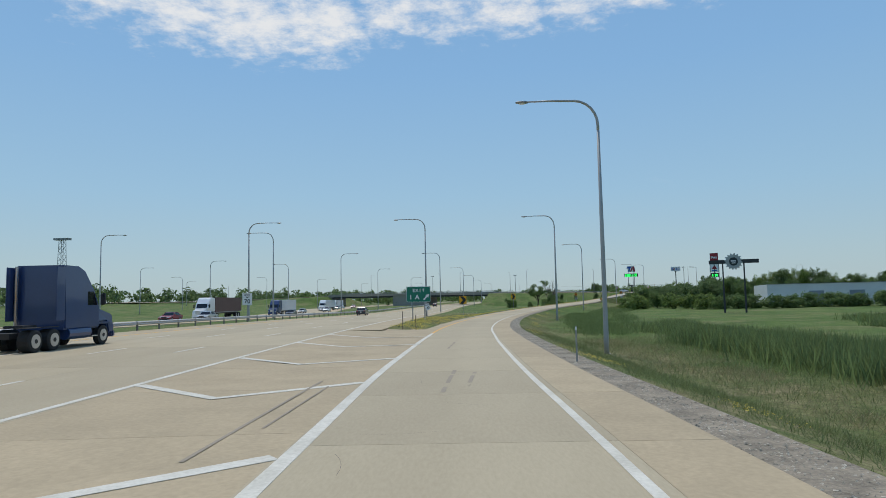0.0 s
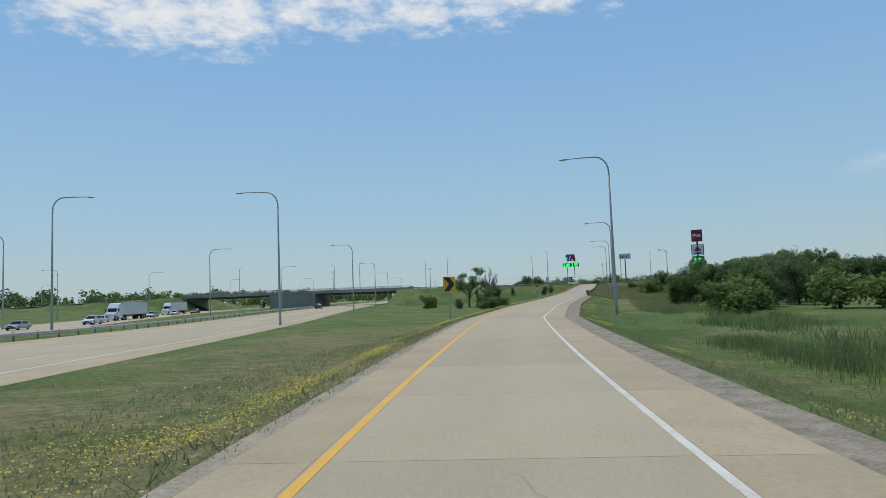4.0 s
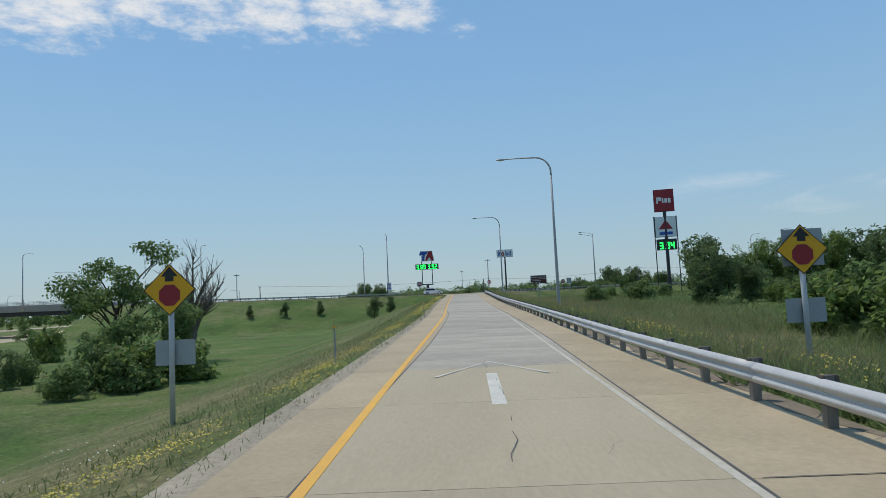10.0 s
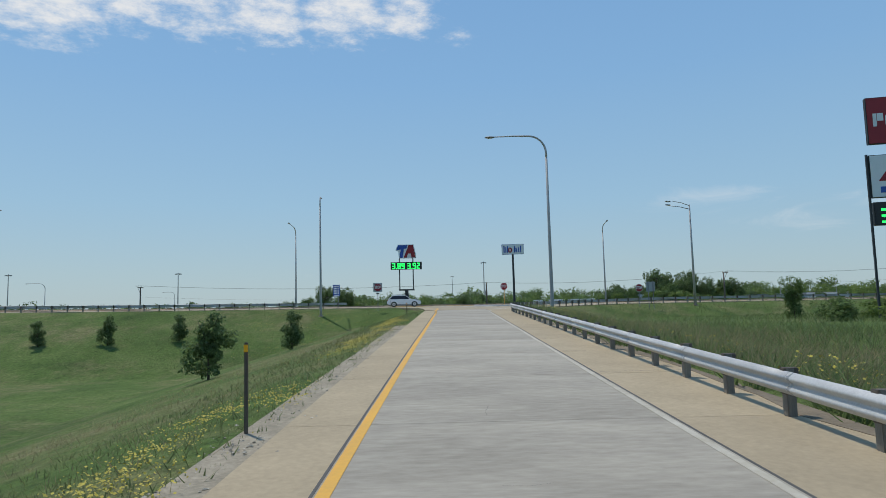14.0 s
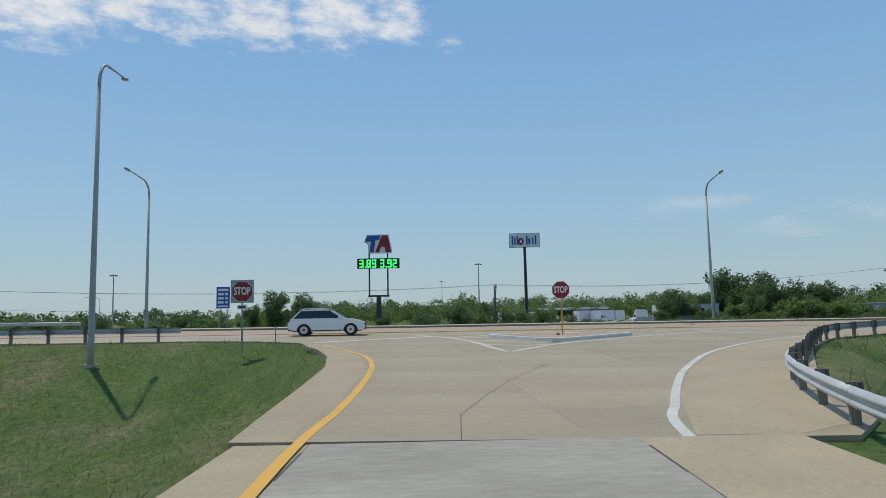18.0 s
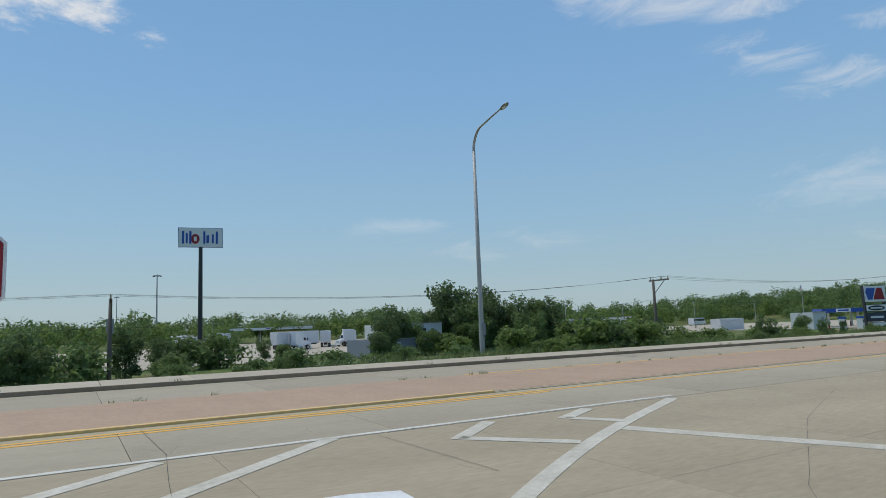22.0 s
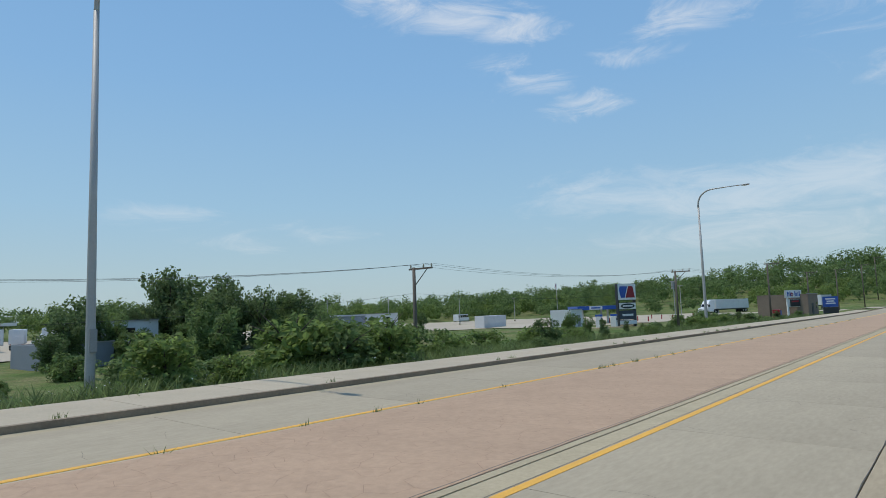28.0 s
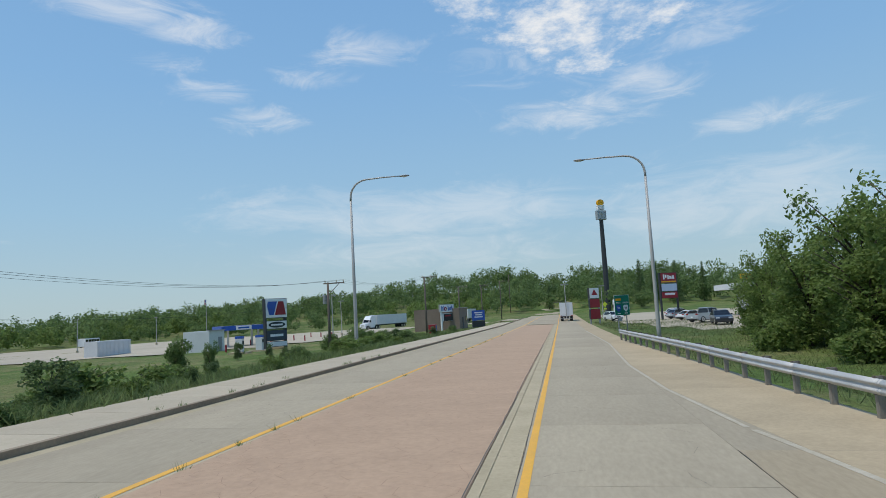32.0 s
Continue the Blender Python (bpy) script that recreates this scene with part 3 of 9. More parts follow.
def ground_z(x, y):
    """The height of the ground for arrays of places."""
    x, y = np.asarray(x, float), np.asarray(y, float)
    ss, off, rz = RAMP.near(x, y)
    s, u = cross_su(x, y)
    fx = x - fwy_x(y)
    fz = fwy_z(y)
    # land on either side
    east = -1.35 + 2.5 * step(y, 165, 290) + 0.5 * step(x, 40, 120)
    west = fz - 0.008 - 0.9 * step(y, 90, 180) * step(fx, 4, 18)
    base = np.where(off > 0, east, west)
    north = 1.1 - 0.5 * step(u, 40, 160) + 6.0 * step(np.hypot(x - 130, y - 340), 330, 900)
    base = base + (north - base) * step(u, 8, 20) * step(s, -95, -60)
    base = base + (2.6 - base) * step(s, 45, 80) * step(-u, -200, 60)
    hill = step(s, 215, 500) * (14 + 4 * np.sin(u * 0.012 + 1)) * step(500 - np.abs(u), 0, 300)
    base = base + hill
    # beyond the freeway
    base = np.where(fx < -18, fz - 0.3 + 3.0 * step(-fx, 85, 150), base)
    wob = 0.10 * np.sin(x * 0.31 + y * 0.17) * np.sin(y * 0.23 - x * 0.11)
    base = base + wob * np.where(off > 0, 1.0, step(np.abs(fx), 3.5, 9.0))
    # ramp bank
    edge_r = np.where(ss > 243, 4.45, 3.5)
    q = np.where(off > 0, off - edge_r, -off - 3.2)
    bank = rz - 0.05 - np.clip(q - 0.8, 0, 60) * 0.27
    bank = np.where(q < 0.0, rz - 0.07, bank)
    live = ss < RAMP.length - 1
    z = np.where(live, np.maximum(base, bank), base)
    z = np.where(live & (q < 0.0), rz - 0.07, z)
    z = np.where(live & (off < 0) & (q >= 0) & (q < 3.0), np.minimum(z, rz - 0.05 + np.maximum(z - rz + 0.05, 0) * step(q, 0.2, 1.5)), z)
    # crossroad bank
    se = np.interp(s, *SOUTH_EDGE)
    cz = cross_z(s, u)
    over = (s > -205) & (s < -101)
    q2 = np.where(u > 3, u - NORTH_EDGE, se - u)
    bank2 = cz - 0.06 - np.clip(q2 - 1.2, 0, 80) * np.where(u > 3, 0.14, 0.30)
    z = np.where(over, z, np.maximum(z, np.where(q2 >= 0, bank2, -99)))
    z = np.where(~over & (q2 < 0), cz - 0.08, z)
    # freeway trench
    sx = x - south_x(y)
    z = np.where((fx > -18.5) & (fx < 1.2) & (off < -2.6), fz - 0.08, z)
    z = np.where((off < -2.0) & (fx > -18.5) & (y < 40.5) & (off > -60), np.minimum(fz, rz) - 0.14, z)
    z = np.where((sx > -21.6) & (sx < 0.2), fz - 0.08, z)
    z = np.where((fx <= -18.5) & (sx >= 0.2), fz - 0.04, z)
    z = np.where((fx <= 6) & (fx >= 1.4) & (q > 2) & (s < -99), np.minimum(z, fz - 0.05 + (fx - 1.4) * 0.5), z)
    return z


def gz(x, y):
    return float(ground_z(np.array([x]), np.array([y]))[0])


def on(x, y, turn=0.0, sink=0.05):
    """A pose on the ground; turn in degrees."""
    return pose(x, y, gz(x, y) - sink, 0, 0, turn)


# ---- the land ----
def axis(lo, hi, stepsize, grow=1.22):
    mid = list(np.arange(lo, hi + 0.01, stepsize))
    d, a, b, left, right = stepsize, lo, hi, [], []
    while a > -3200 or b < 3600:
        d *= grow
        a, b = a - d, b + d
        left.append(a)
        right.append(b)
    return np.array(left[::-1] + mid + right)


gx, gy = axis(-34, 215, 1.25), axis(-24, 384, 1.25)
GXX, GYY = np.meshgrid(gx, gy)
GZZ = ground_z(GXX, GYY)
nx, ny = len(gx), len(gy)
gi = (np.arange(ny - 1)[:, None] * nx + np.arange(nx - 1)[None]).ravel()
land = raw("ground", np.stack([GXX, GYY, GZZ], -1).reshape(-1, 3).tolist(), np.stack([gi, gi + 1, gi + nx + 1, gi + nx], 1).tolist(), GRASS, True)
ss_, off_, _ = RAMP.near(GXX, GYY)
cs_, cu_ = cross_su(GXX, GYY)
dry = step(-off_, 3.2, 5.0) * (1 - step(-off_, 9, 19)) * step(ss_, 95, 170) * (1 - 0.75 * step(ss_, 262, 300))
dry = np.maximum(dry, 0.8 * step(off_, 3.4, 4.6) * (1 - step(off_, 10.5, 13)) * (1 - step(ss_, 84, 110)))
dry = np.maximum(dry, 0.85 * step(off_, 3.8, 5.0) * (1 - step(off_, 6.5, 8.5)) * (1 - step(ss_, 120, 150)))
dry = np.maximum(dry, 1.0 * step(-off_, 2.6, 3.6) * (1 - step(-off_, 8, 14)) * (ss_ < 160))
dry = np.maximum(dry, 0.6 * step(off_, 5, 8) * (1 - step(off_, 10, 20)) * step(ss_, 190, 240))
land.attributes.new("dry", "FLOAT", "POINT").data.foreach_set("value", np.where(cu_ > 8, 0.25, dry).ravel().astype(np.float32))
tagged(new("ground", land), "rough green and straw-coloured grass banks and fields", "ground", kind="structure")


def ribbon(line, s0, s1, a0, a1, b0, b1, thick=0.3, up=0.0, dense=2.0):
    """A slab along a line from s0 to s1: its left side goes from offset a0 to a1, its right from b0 to b1. Returns mesh data and its pose."""
    n = max(1, int((s1 - s0) / dense))
    mid, turn = line.at((s0 + s1) / 2, 0, up)
    frame_m = Matrix.Translation(mid) @ Matrix.Rotation(turn, 4, "Z")
    inv = frame_m.inverted()
    verts, faces = [], []
    for i in range(n + 1):
        f = i / n
        s = s0 + (s1 - s0) * f
        l, r = line.at(s, a0 + (a1 - a0) * f, up)[0], line.at(s, b0 + (b1 - b0) * f, up)[0]
        for p, dz in ((l, 0), (r, 0), (r, -thick), (l, -thick)):
            verts.append(inv @ (p + Vector((0, 0, dz))))
    for i in range(n):
        k = 4 * i
        for j in range(4):
            faces.append((k + j, k + 4 + j, k + 4 + (j + 1) % 4, k + (j + 1) % 4))
    faces += [(0, 1, 2, 3), (4 * n + 3, 4 * n + 2, 4 * n + 1, 4 * n)]
    return verts, faces, frame_m


def strip(name, line, s0, s1, a, b, material, parent, thick=0.3, up=0.0, dense=2.0, label=""):
    a0, a1 = a if isinstance(a, tuple) else (a, a)
    b0, b1 = b if isinstance(b, tuple) else (b, b)
    v, f, m = ribbon(line, s0, s1, a0, a1, b0, b1, thick, up, dense)
    return part(name, raw(name, v, f, material), None, parent, label, at=m)


def setting(name, label, category="road"):
    ob = new(name)
    return tagged(ob, label, category, kind="structure")


# ---- ramp ----
ramp = setting("ramp_road", "worn concrete exit ramp with tan shoulders and painted edge lines")
GORE_END = 75.5


def lane_left(v):
    """Where the lane's concrete ends on the left; the painted line wanders over this joint."""
    return float(np.interp(v, (255, 272, 280, 296, 308, 400), (-2.15, -1.75, -1.72, -1.72, -2.15, -2.15)))


def lane_right(v):
    return float(np.interp(v, (255, 272, 280, 296, 308, 400), (2.18, 2.42, 2.44, 2.30, 2.22, 2.20)))


s = 0.0
k = 0
while s < RAMP.length - 0.5:
    e = min(s + 4.57, RAMP.length)
    a0, a1, b0, b1 = lane_left(s), lane_left(e), lane_right(s), lane_right(e)
    strip("lane_slab", RAMP, s + 0.006, e - 0.006, (a0, a1), (b0, b1), CONC if s < 262 else CONC_OLD, ramp)
    if s > GORE_END:
        strip("left_shoulder_slab", RAMP, s + 0.006, e - 0.006, -3.17, (a0 - 0.01, a1 - 0.01), CONC_TAN, ramp, up=-0.004)
    r = 4.35 if s > 243 else 3.5
    strip("right_shoulder_slab", RAMP, s + 0.006, e - 0.006, (b0 + 0.01, b1 + 0.01), r, CONC_TAN, ramp, up=-0.004)
    s = e
L = RAMP.length
strip("right_edge_line", RAMP, 0, 60, (1.84, 1.90), (1.99, 2.04), LINE_WHITE, ramp, 0.006, 0.006, 1.5)
strip("right_edge_line", RAMP, 60, 110, (1.90, 2.05), (2.04, 2.18), LINE_WHITE, ramp, 0.006, 0.006, 1.5)
strip("right_edge_line", RAMP, 110, 236, 2.05, 2.17, LINE_WHITE, ramp, 0.006, 0.006, 1.5)
strip("right_edge_line", RAMP, 236, L - 7, 2.06, 2.16, LINE_WORN, ramp, 0.006, 0.006, 1.5)
strip("left_edge_line", RAMP, GORE_END, L - 7, -2.11, -1.97, LINE_YELLOW, ramp, 0.006, 0.006, 1.5)
strip("gore_line", RAMP, 0, GORE_END, (-2.05, -2.16), (-1.81, -1.96), LINE_WHITE, ramp, 0.006, 0.006, 1.5)
strip("gravel_edge", RAMP, 10, 75, 3.5, (4.6, 4.3), GRAVEL, ramp, 0.4, -0.035)
strip("gravel_edge", RAMP, 75, 130, 3.5, 4.3, GRAVEL, ramp, 0.4, -0.035)
strip("gravel_edge", RAMP, 130, 244, 3.5, (4.3, 4.9), GRAVEL, ramp, 0.4, -0.035)
strip("gravel_edge", RAMP, GORE_END + 2, L - 24, (-3.5, -3.75), -3.17, GRAVEL_PALE, ramp, 0.2, -0.03)
for s0, s1 in itertools.pairwise((190, 255, 272, 280, 296, 308, L - 0.5)):
    for edge in (lane_left, lane_right):
        strip("joint_seal", RAMP, s0, s1, (edge(s0) - 0.018, edge(s1) - 0.018), (edge(s0) + 0.018, edge(s1) + 0.018), CRACK, ramp, 0.004, 0.003, 3)


# earth washed onto the shoulder under the guardrail
washed = random.Random(8)
e0 = 4.1
for i in range(int((L - 256) / 1.6)):
    e1 = 4.08 + washed.uniform(-0.2, 0.16)
    strip("washed_earth", RAMP, 246 + i * 1.6, 247.6 + i * 1.6, (e0, e1), 4.36, EARTH, ramp, 0.01, 0.004, 0.8)
    e0 = e1

# ---- freeway ----
def fwy_line(y0, y1, off=0.0):
    ys = np.linspace(y0, y1, int((y1 - y0) / 12) + 2)
    return Line([(float(fwy_x(y)) + off, y, float(fwy_z(y))) for y in ys])


FWY = fwy_line(-160, 900)
Y0 = 160.0
fwy = setting("freeway_road", "wide pale concrete freeway carriageways with painted lane lines")
for i, (a, b, tone) in enumerate(((-18.4, -14.66, CONC_TAN), (-14.65, -11.01, CONC), (-11.0, -7.36, CONC), (-7.35, -3.71, CONC), (-3.7, 0.2, CONC))):
    s = 100.0
    while s < 330:
        strip("lane_slab", FWY, s + 0.008, s + 9.14 - 0.008, a, b, tone, fwy, dense=4.6)
        s += 9.14
    strip("lane", FWY, s, 1000, a, b, tone, fwy, dense=10)
    strip("lane", FWY, 0, 100, a, b, tone, fwy, dense=10)
strip("shoulder", FWY, 197, 1000, 0.21, (2.6, 2.4), CONC_TAN, fwy, thick=0.1, dense=6)
SBL = Line([(float(south_x(y)), y, float(fwy_z(y))) for y in np.linspace(-160, 900, 90)])
for a, b, tone in ((-21.5, -17.8, CONC_TAN), (-17.79, -3.3, CONC), (-3.29, 0, CONC_TAN)):
    strip("southbound_lanes", SBL, 0, 1000, a, b, tone, fwy, dense=8)
strip("edge_line", FWY, 60, 900, -0.08, 0.10, LINE_WHITE, fwy, 0.006, 0.006, 4)
strip("median_edge_line", FWY, 60, 900, -14.6, -14.45, LINE_YELLOW, fwy, 0.006, 0.006, 4)
for o in (-3.7, -7.35, -11.0):
    for i in range(34):
        strip("lane_dash", FWY, 130 + i * 12.2, 133.05 + i * 12.2, o - 0.07, o + 0.07, LINE_WHITE, fwy, 0.006, 0.006, 3)
strip("southbound_edge_line", SBL, 60, 900, -3.4, -3.25, LINE_YELLOW, fwy, 0.006, 0.006, 6)
strip("southbound_edge_line", SBL, 60, 900, -17.8, -17.65, LINE_WHITE, fwy, 0.006, 0.006, 6)
# gore between freeway and ramp
for i in range(24):
    y0, y1 = -78 + i * 5.0, -78 + i * 5.0 + 4.988
    if y0 > 37:
        break
    a0, a1 = (float(RAMP.at(y + 40)[0].x) - 2.14 for y in (max(y0, -40), max(y1, -40)))
    bm = bmesh.new()
    lo = [(float(fwy_x(y)) + 0.21, y, float(fwy_z(y)) + 0.0) for y in (y0, y1)]
    hi = [(x, y, float(RAMP.at(max(y, -40) + 40)[0].z) - 0.002) for x, y in ((a0, y0), (a1, y1))]
    top = [bm.verts.new(v) for v in (lo[0], hi[0], hi[1], lo[1])]
    face = bm.faces.new(top)
    ext = bmesh.ops.extrude_face_region(bm, geom=[face])
    bmesh.ops.translate(bm, vec=(0, 0, -0.3), verts=[v for v in ext["geom"] if isinstance(v, bmesh.types.BMVert)])
    bmesh.ops.recalc_face_normals(bm, faces=bm.faces)
    part("gore_slab", bm, CONC_TAN, fwy)


def paint(name, pts, width, material, parent, zf, up=0.007, thick=0.006):
    """A painted bar along points (x, y), laid on the surface zf(x, y)."""
    bm = bmesh.new()
    pts = [Vector((*p, 0)) for p in pts]
    rows = []
    for i, p in enumerate(pts):
        t = (pts[min(i + 1, len(pts) - 1)] - pts[max(i - 1, 0)]).normalized()
        nrm = Vector((-t.y, t.x, 0)) * width / 2
        rows.append([p + nrm, p - nrm])
    tops = [[bm.verts.new((q.x, q.y, zf(q.x, q.y) + up)) for q in r] for r in rows]
    lows = [[bm.verts.new((v.co.x, v.co.y, v.co.z - thick)) for v in r] for r in tops]
    for i in range(len(rows) - 1):
        bm.faces.new((tops[i][0], tops[i][1], tops[i + 1][1], tops[i + 1][0]))
        for j in (0, 1):
            bm.faces.new((tops[i][j], lows[i][j], lows[i + 1][j], tops[i + 1][j]))
    bmesh.ops.recalc_face_normals(bm, faces=bm.faces)
    return part(name, bm, material, parent)


def gore_z(x, y):
    rx = float(RAMP.at(max(y, -40) + 40)[0].x) - 2.14
    fx = float(fwy_x(y)) + 0.2
    f = min(1, max(0, (x - fx) / max(0.2, rx - fx)))
    return float(fwy_z(y)) * (1 - f) + float(RAMP.at(max(y, -40) + 40)[0].z) * f


for y in (-14.4, -6.9, 0.6, 8.1, 15.4, 23.6, 31.2):
    paint("gore_chevron", [(-3.85, y + 0.2), (-1.05, y - 2.3), (1.72 + 0.03 * max(0, y - 8), y - 0.1)], 0.3, LINE_WHITE, fwy, gore_z)

# ---- crossroad and junction ----
CROSS = Line([tuple(cross(v, 0)) for v in (-600, -500, -400, -320, -290, -260, -230, -205, -180, -150, -120, -100, -80, -60, -40, -20, 0, 20, 60, 100, 140, 180, 220, 260, 300, 340, 400, 460, 560)])
S0 = 600.0
road = setting("crossroad", "concrete crossroad with a red stamped median and pale kerbs")


def cstrip(name, s0, s1, u0, u1, material, thick=0.3, up=0.0, dense=6.0, tilt=True):
    """A strip of the crossroad between u0 (south) and u1 (north); it leans with the road's crossfall."""
    pair = [v if isinstance(v, tuple) else (v, v) for v in (u0, u1)]
    n = max(1, int((s1 - s0) / dense))
    mid = cross((s0 + s1) / 2, 0, up)
    fm = Matrix.Translation(mid) @ Matrix.Rotation(CA, 4, "Z")
    inv = fm.inverted()
    verts, faces = [], []
    for i in range(n + 1):
        f = i / n
        sv = s0 + (s1 - s0) * f
        lo, hi = (p[0] + (p[1] - p[0]) * f for p in pair)
        for uu, dz in ((hi, 0), (lo, 0), (lo, -thick), (hi, -thick)):
            verts.append(inv @ cross(sv, uu, up + dz))
    for i in range(n):
        q = 4 * i
        for j in range(4):
            faces.append((q + j, q + 4 + j, q + 4 + (j + 1) % 4, q + (j + 1) % 4))
    faces += [(0, 1, 2, 3), (4 * n + 3, 4 * n + 2, 4 * n + 1, 4 * n)]
    return part(name, raw(name, verts, faces, material), None, road, at=fm)


def zc(x, y):
    a, b = cross_su(x, y)
    return float(cross_z(np.array(a), np.array(b)))


# near carriageway, slab by slab
sv = -60.0
while sv < 130:
    e = sv + 4.57
    cstrip("lane_slab", sv + 0.006, e - 0.006, -3.35, 0.0, CONC_FAR)
    cstrip("far_lane_slab", sv + 0.006, e - 0.006, 5.46, 9.1, CONC_FAR)
    sv = e
cstrip("near_lanes", sv, 560, -3.35, 5.44, CONC_FAR)
cstrip("far_lanes", sv, 560, 5.46, 9.1, CONC_FAR)
cstrip("near_lanes", -600, -60, -3.35, 0.0, CONC_ROAD)
cstrip("far_lanes", -600, -60, 5.12, 9.1, CONC_ROAD)
cstrip("near_shoulder", -600, -31.5, -6.4, -3.362, CONC_TAN)
EDGE_S, EDGE_U, BANK_U = (29, 37, 45, 62, 90, 560), (-4.44, -3.60, -3.40, -3.84, -3.36, -3.36), (-7.0, -6.55, -6.25, -5.35, -5.2, -5.2)
for i in range(5):
    cstrip("near_shoulder", EDGE_S[i], EDGE_S[i + 1], BANK_U[i : i + 2], EDGE_U[i : i + 2], CONC_TAN, up=-0.003)
    if i < 4:
        cstrip("lane_edge", EDGE_S[i], EDGE_S[i + 1], (EDGE_U[i] + 0.008, EDGE_U[i + 1] + 0.008), -3.356, CONC_FAR, up=-0.001)
# median: gutter, kerb, red field
cstrip("median_gutter", -600, 130, 0.012, 0.42, KERB, up=-0.004)
cstrip("median_kerb", -26, -0.3, 0.40, 0.58, KERB_YELLOW, up=0.055)
cstrip("median_kerb", -0.3, 130, 0.42, 0.58, KERB, up=0.012)
cstrip("far_median_kerb", -60, 130, 5.37, 5.45, KERB, up=0.008)
sv = -58.0
while sv < 128:
    cstrip("red_panel", sv, sv + 3.049, 0.59, 5.36, PAVE_RED, up=0.016)
    sv += 3.05
cstrip("red_median", -600, -58, 0.43, 5.11, PAVE_RED, up=0.1)
cstrip("near_yellow_line", -26, 14, (-0.18, -0.19), (-0.03, -0.05), LINE_YELLOW, 0.006, 0.006)
cstrip("near_yellow_line", 14, 250, -0.19, -0.05, LINE_YELLOW, 0.006, 0.006)
cstrip("near_yellow_line", -26, 1, -0.46, -0.32, LINE_YELLOW, 0.006, 0.006)
cstrip("far_yellow_line", 2, 250, 5.50, 5.65, LINE_YELLOW, 0.006, 0.006)
cstrip("right_edge_line", 31, 37, (-4.08, -3.56), (-3.97, -3.45), LINE_FAINT, 0.006, 0.008)
cstrip("right_edge_line", 37, 45, (-3.56, -3.36), (-3.45, -3.25), LINE_FAINT, 0.006, 0.008)
cstrip("right_edge_line", 45, 62, (-3.36, -3.80), (-3.25, -3.69), LINE_FAINT, 0.006, 0.008)
cstrip("right_edge_line", 62, 90, (-3.80, -3.3), (-3.69, -3.19), LINE_FAINT, 0.006, 0.008)
# far kerb and footway
cstrip("far_gutter", -98, 200, 9.1, 9.5, KERB, up=-0.004)
cstrip("far_kerb", -98, 200, 9.5, 9.66, KERB_DARK, up=0.14)
sv = -98.0
while sv < 150:
    cstrip("footway_slab", sv + 0.01, sv + 3.04, 9.67, 12.2, CONC_WHITE, up=0.13)
    sv += 3.05

# junction apron: one sheet cut into slabs
APRON = [(-31.5, -3.37), (-31.5, -6.4), (-27.5, -7.6), (-25, -10), (-23.6, -15), (-22.8, -19), (-22.5, -23), (-22.6, -28.5), (-22.7, -31.8), (-22.72, -33.42), (-14.3, -34.17), (-13.1, -33.0), (-11.6, -30.0), (-9.6, -26.6), (-4.6, -19.2),
         (0.2, -13.8), (5.2, -11.0), (12.2, -9.1), (20, -7.8), (29, -7.0), (29, -3.37)]


def apron_piece(s0, s1, u0, u1):
    bm = bmesh.new()
    bm.faces.new([bm.verts.new((a, b, 0)) for a, b in APRON])
    for co, no in (((s0 + 0.003, 0, 0), (-1, 0, 0)), ((s1 - 0.003, 0, 0), (1, 0, 0)), ((0, u0 + 0.003, 0), (0, -1, 0)), ((0, u1 - 0.003, 0), (0, 1, 0))):
        bmesh.ops.bisect_plane(bm, geom=bm.verts[:] + bm.edges[:] + bm.faces[:], plane_co=co, plane_no=no, clear_outer=True)
    if not bm.faces or sum(f.calc_area() for f in bm.faces) < 0.15:
        bm.free()
        return
    ext = bmesh.ops.extrude_face_region(bm, geom=bm.faces[:])
    low = {v for v in ext["geom"] if isinstance(v, bmesh.types.BMVert)}
    for v in bm.verts:
        p = cross(v.co.x, v.co.y, -0.3 if v in low else 0.0)
        v.co = p
    bmesh.ops.recalc_face_normals(bm, faces=bm.faces)
    mid = cross((s0 + s1) / 2, (u0 + u1) / 2)
    fm = Matrix.Translation(mid) @ Matrix.Rotation(CA, 4, "Z")
    bmesh.ops.transform(bm, matrix=fm.inverted(), verts=bm.verts)
    part("junction_slab", bm, CONC_ROAD, road, at=fm)


for a, b in itertools.pairwise((-32, -27, -22.4, -17.8, -13.2, -8.6, -4.0, 0.6, 5.2, 9.8, 14.4, 19.0, 24.0, 29.1)):
    for c, d in itertools.pairwise((-36, -31.5, -27, -22.4, -17.8, -13.2, -8.6, -3.365)):
        apron_piece(a, b, c, d)


def su(points):
    return [tuple(cross(a, b)[:2]) for a, b in points]


def curve_xy(points):
    return [tuple(p[:2]) for p in Line([(x, y, 0) for x, y in points]).p]


paint("left_edge_line", curve_xy([tuple(RAMP.at(L - 7.3, -2.04)[0][:2]), *su([(-21.8, -34.1), (-21.45, -30.9), (-21.2, -27.3), (-21.1, -23.2), (-21.4, -19.4), (-22.4, -15.7), (-23.6, -12.2)])]), 0.16, LINE_YELLOW, road, zc)
paint("right_edge_line", curve_xy([tuple(RAMP.at(L - 7.3, 2.11)[0][:2]), *su([(-16.5, -33.7), (-15.5, -31.2), (-14.0, -28.1), (-12.4, -25.2), (-9.1, -20.2), (-4.7, -15.4), (0, -11.7)])]), 0.17, LINE_WHITE, road, zc)
paint("right_edge_line", curve_xy(su([(0, -11.7), (6, -8.6), (13, -6.3), (21, -5.1), (26, -4.75), (29, -4.35), (31, -4.02)])), 0.13, LINE_FAINT, road, zc)
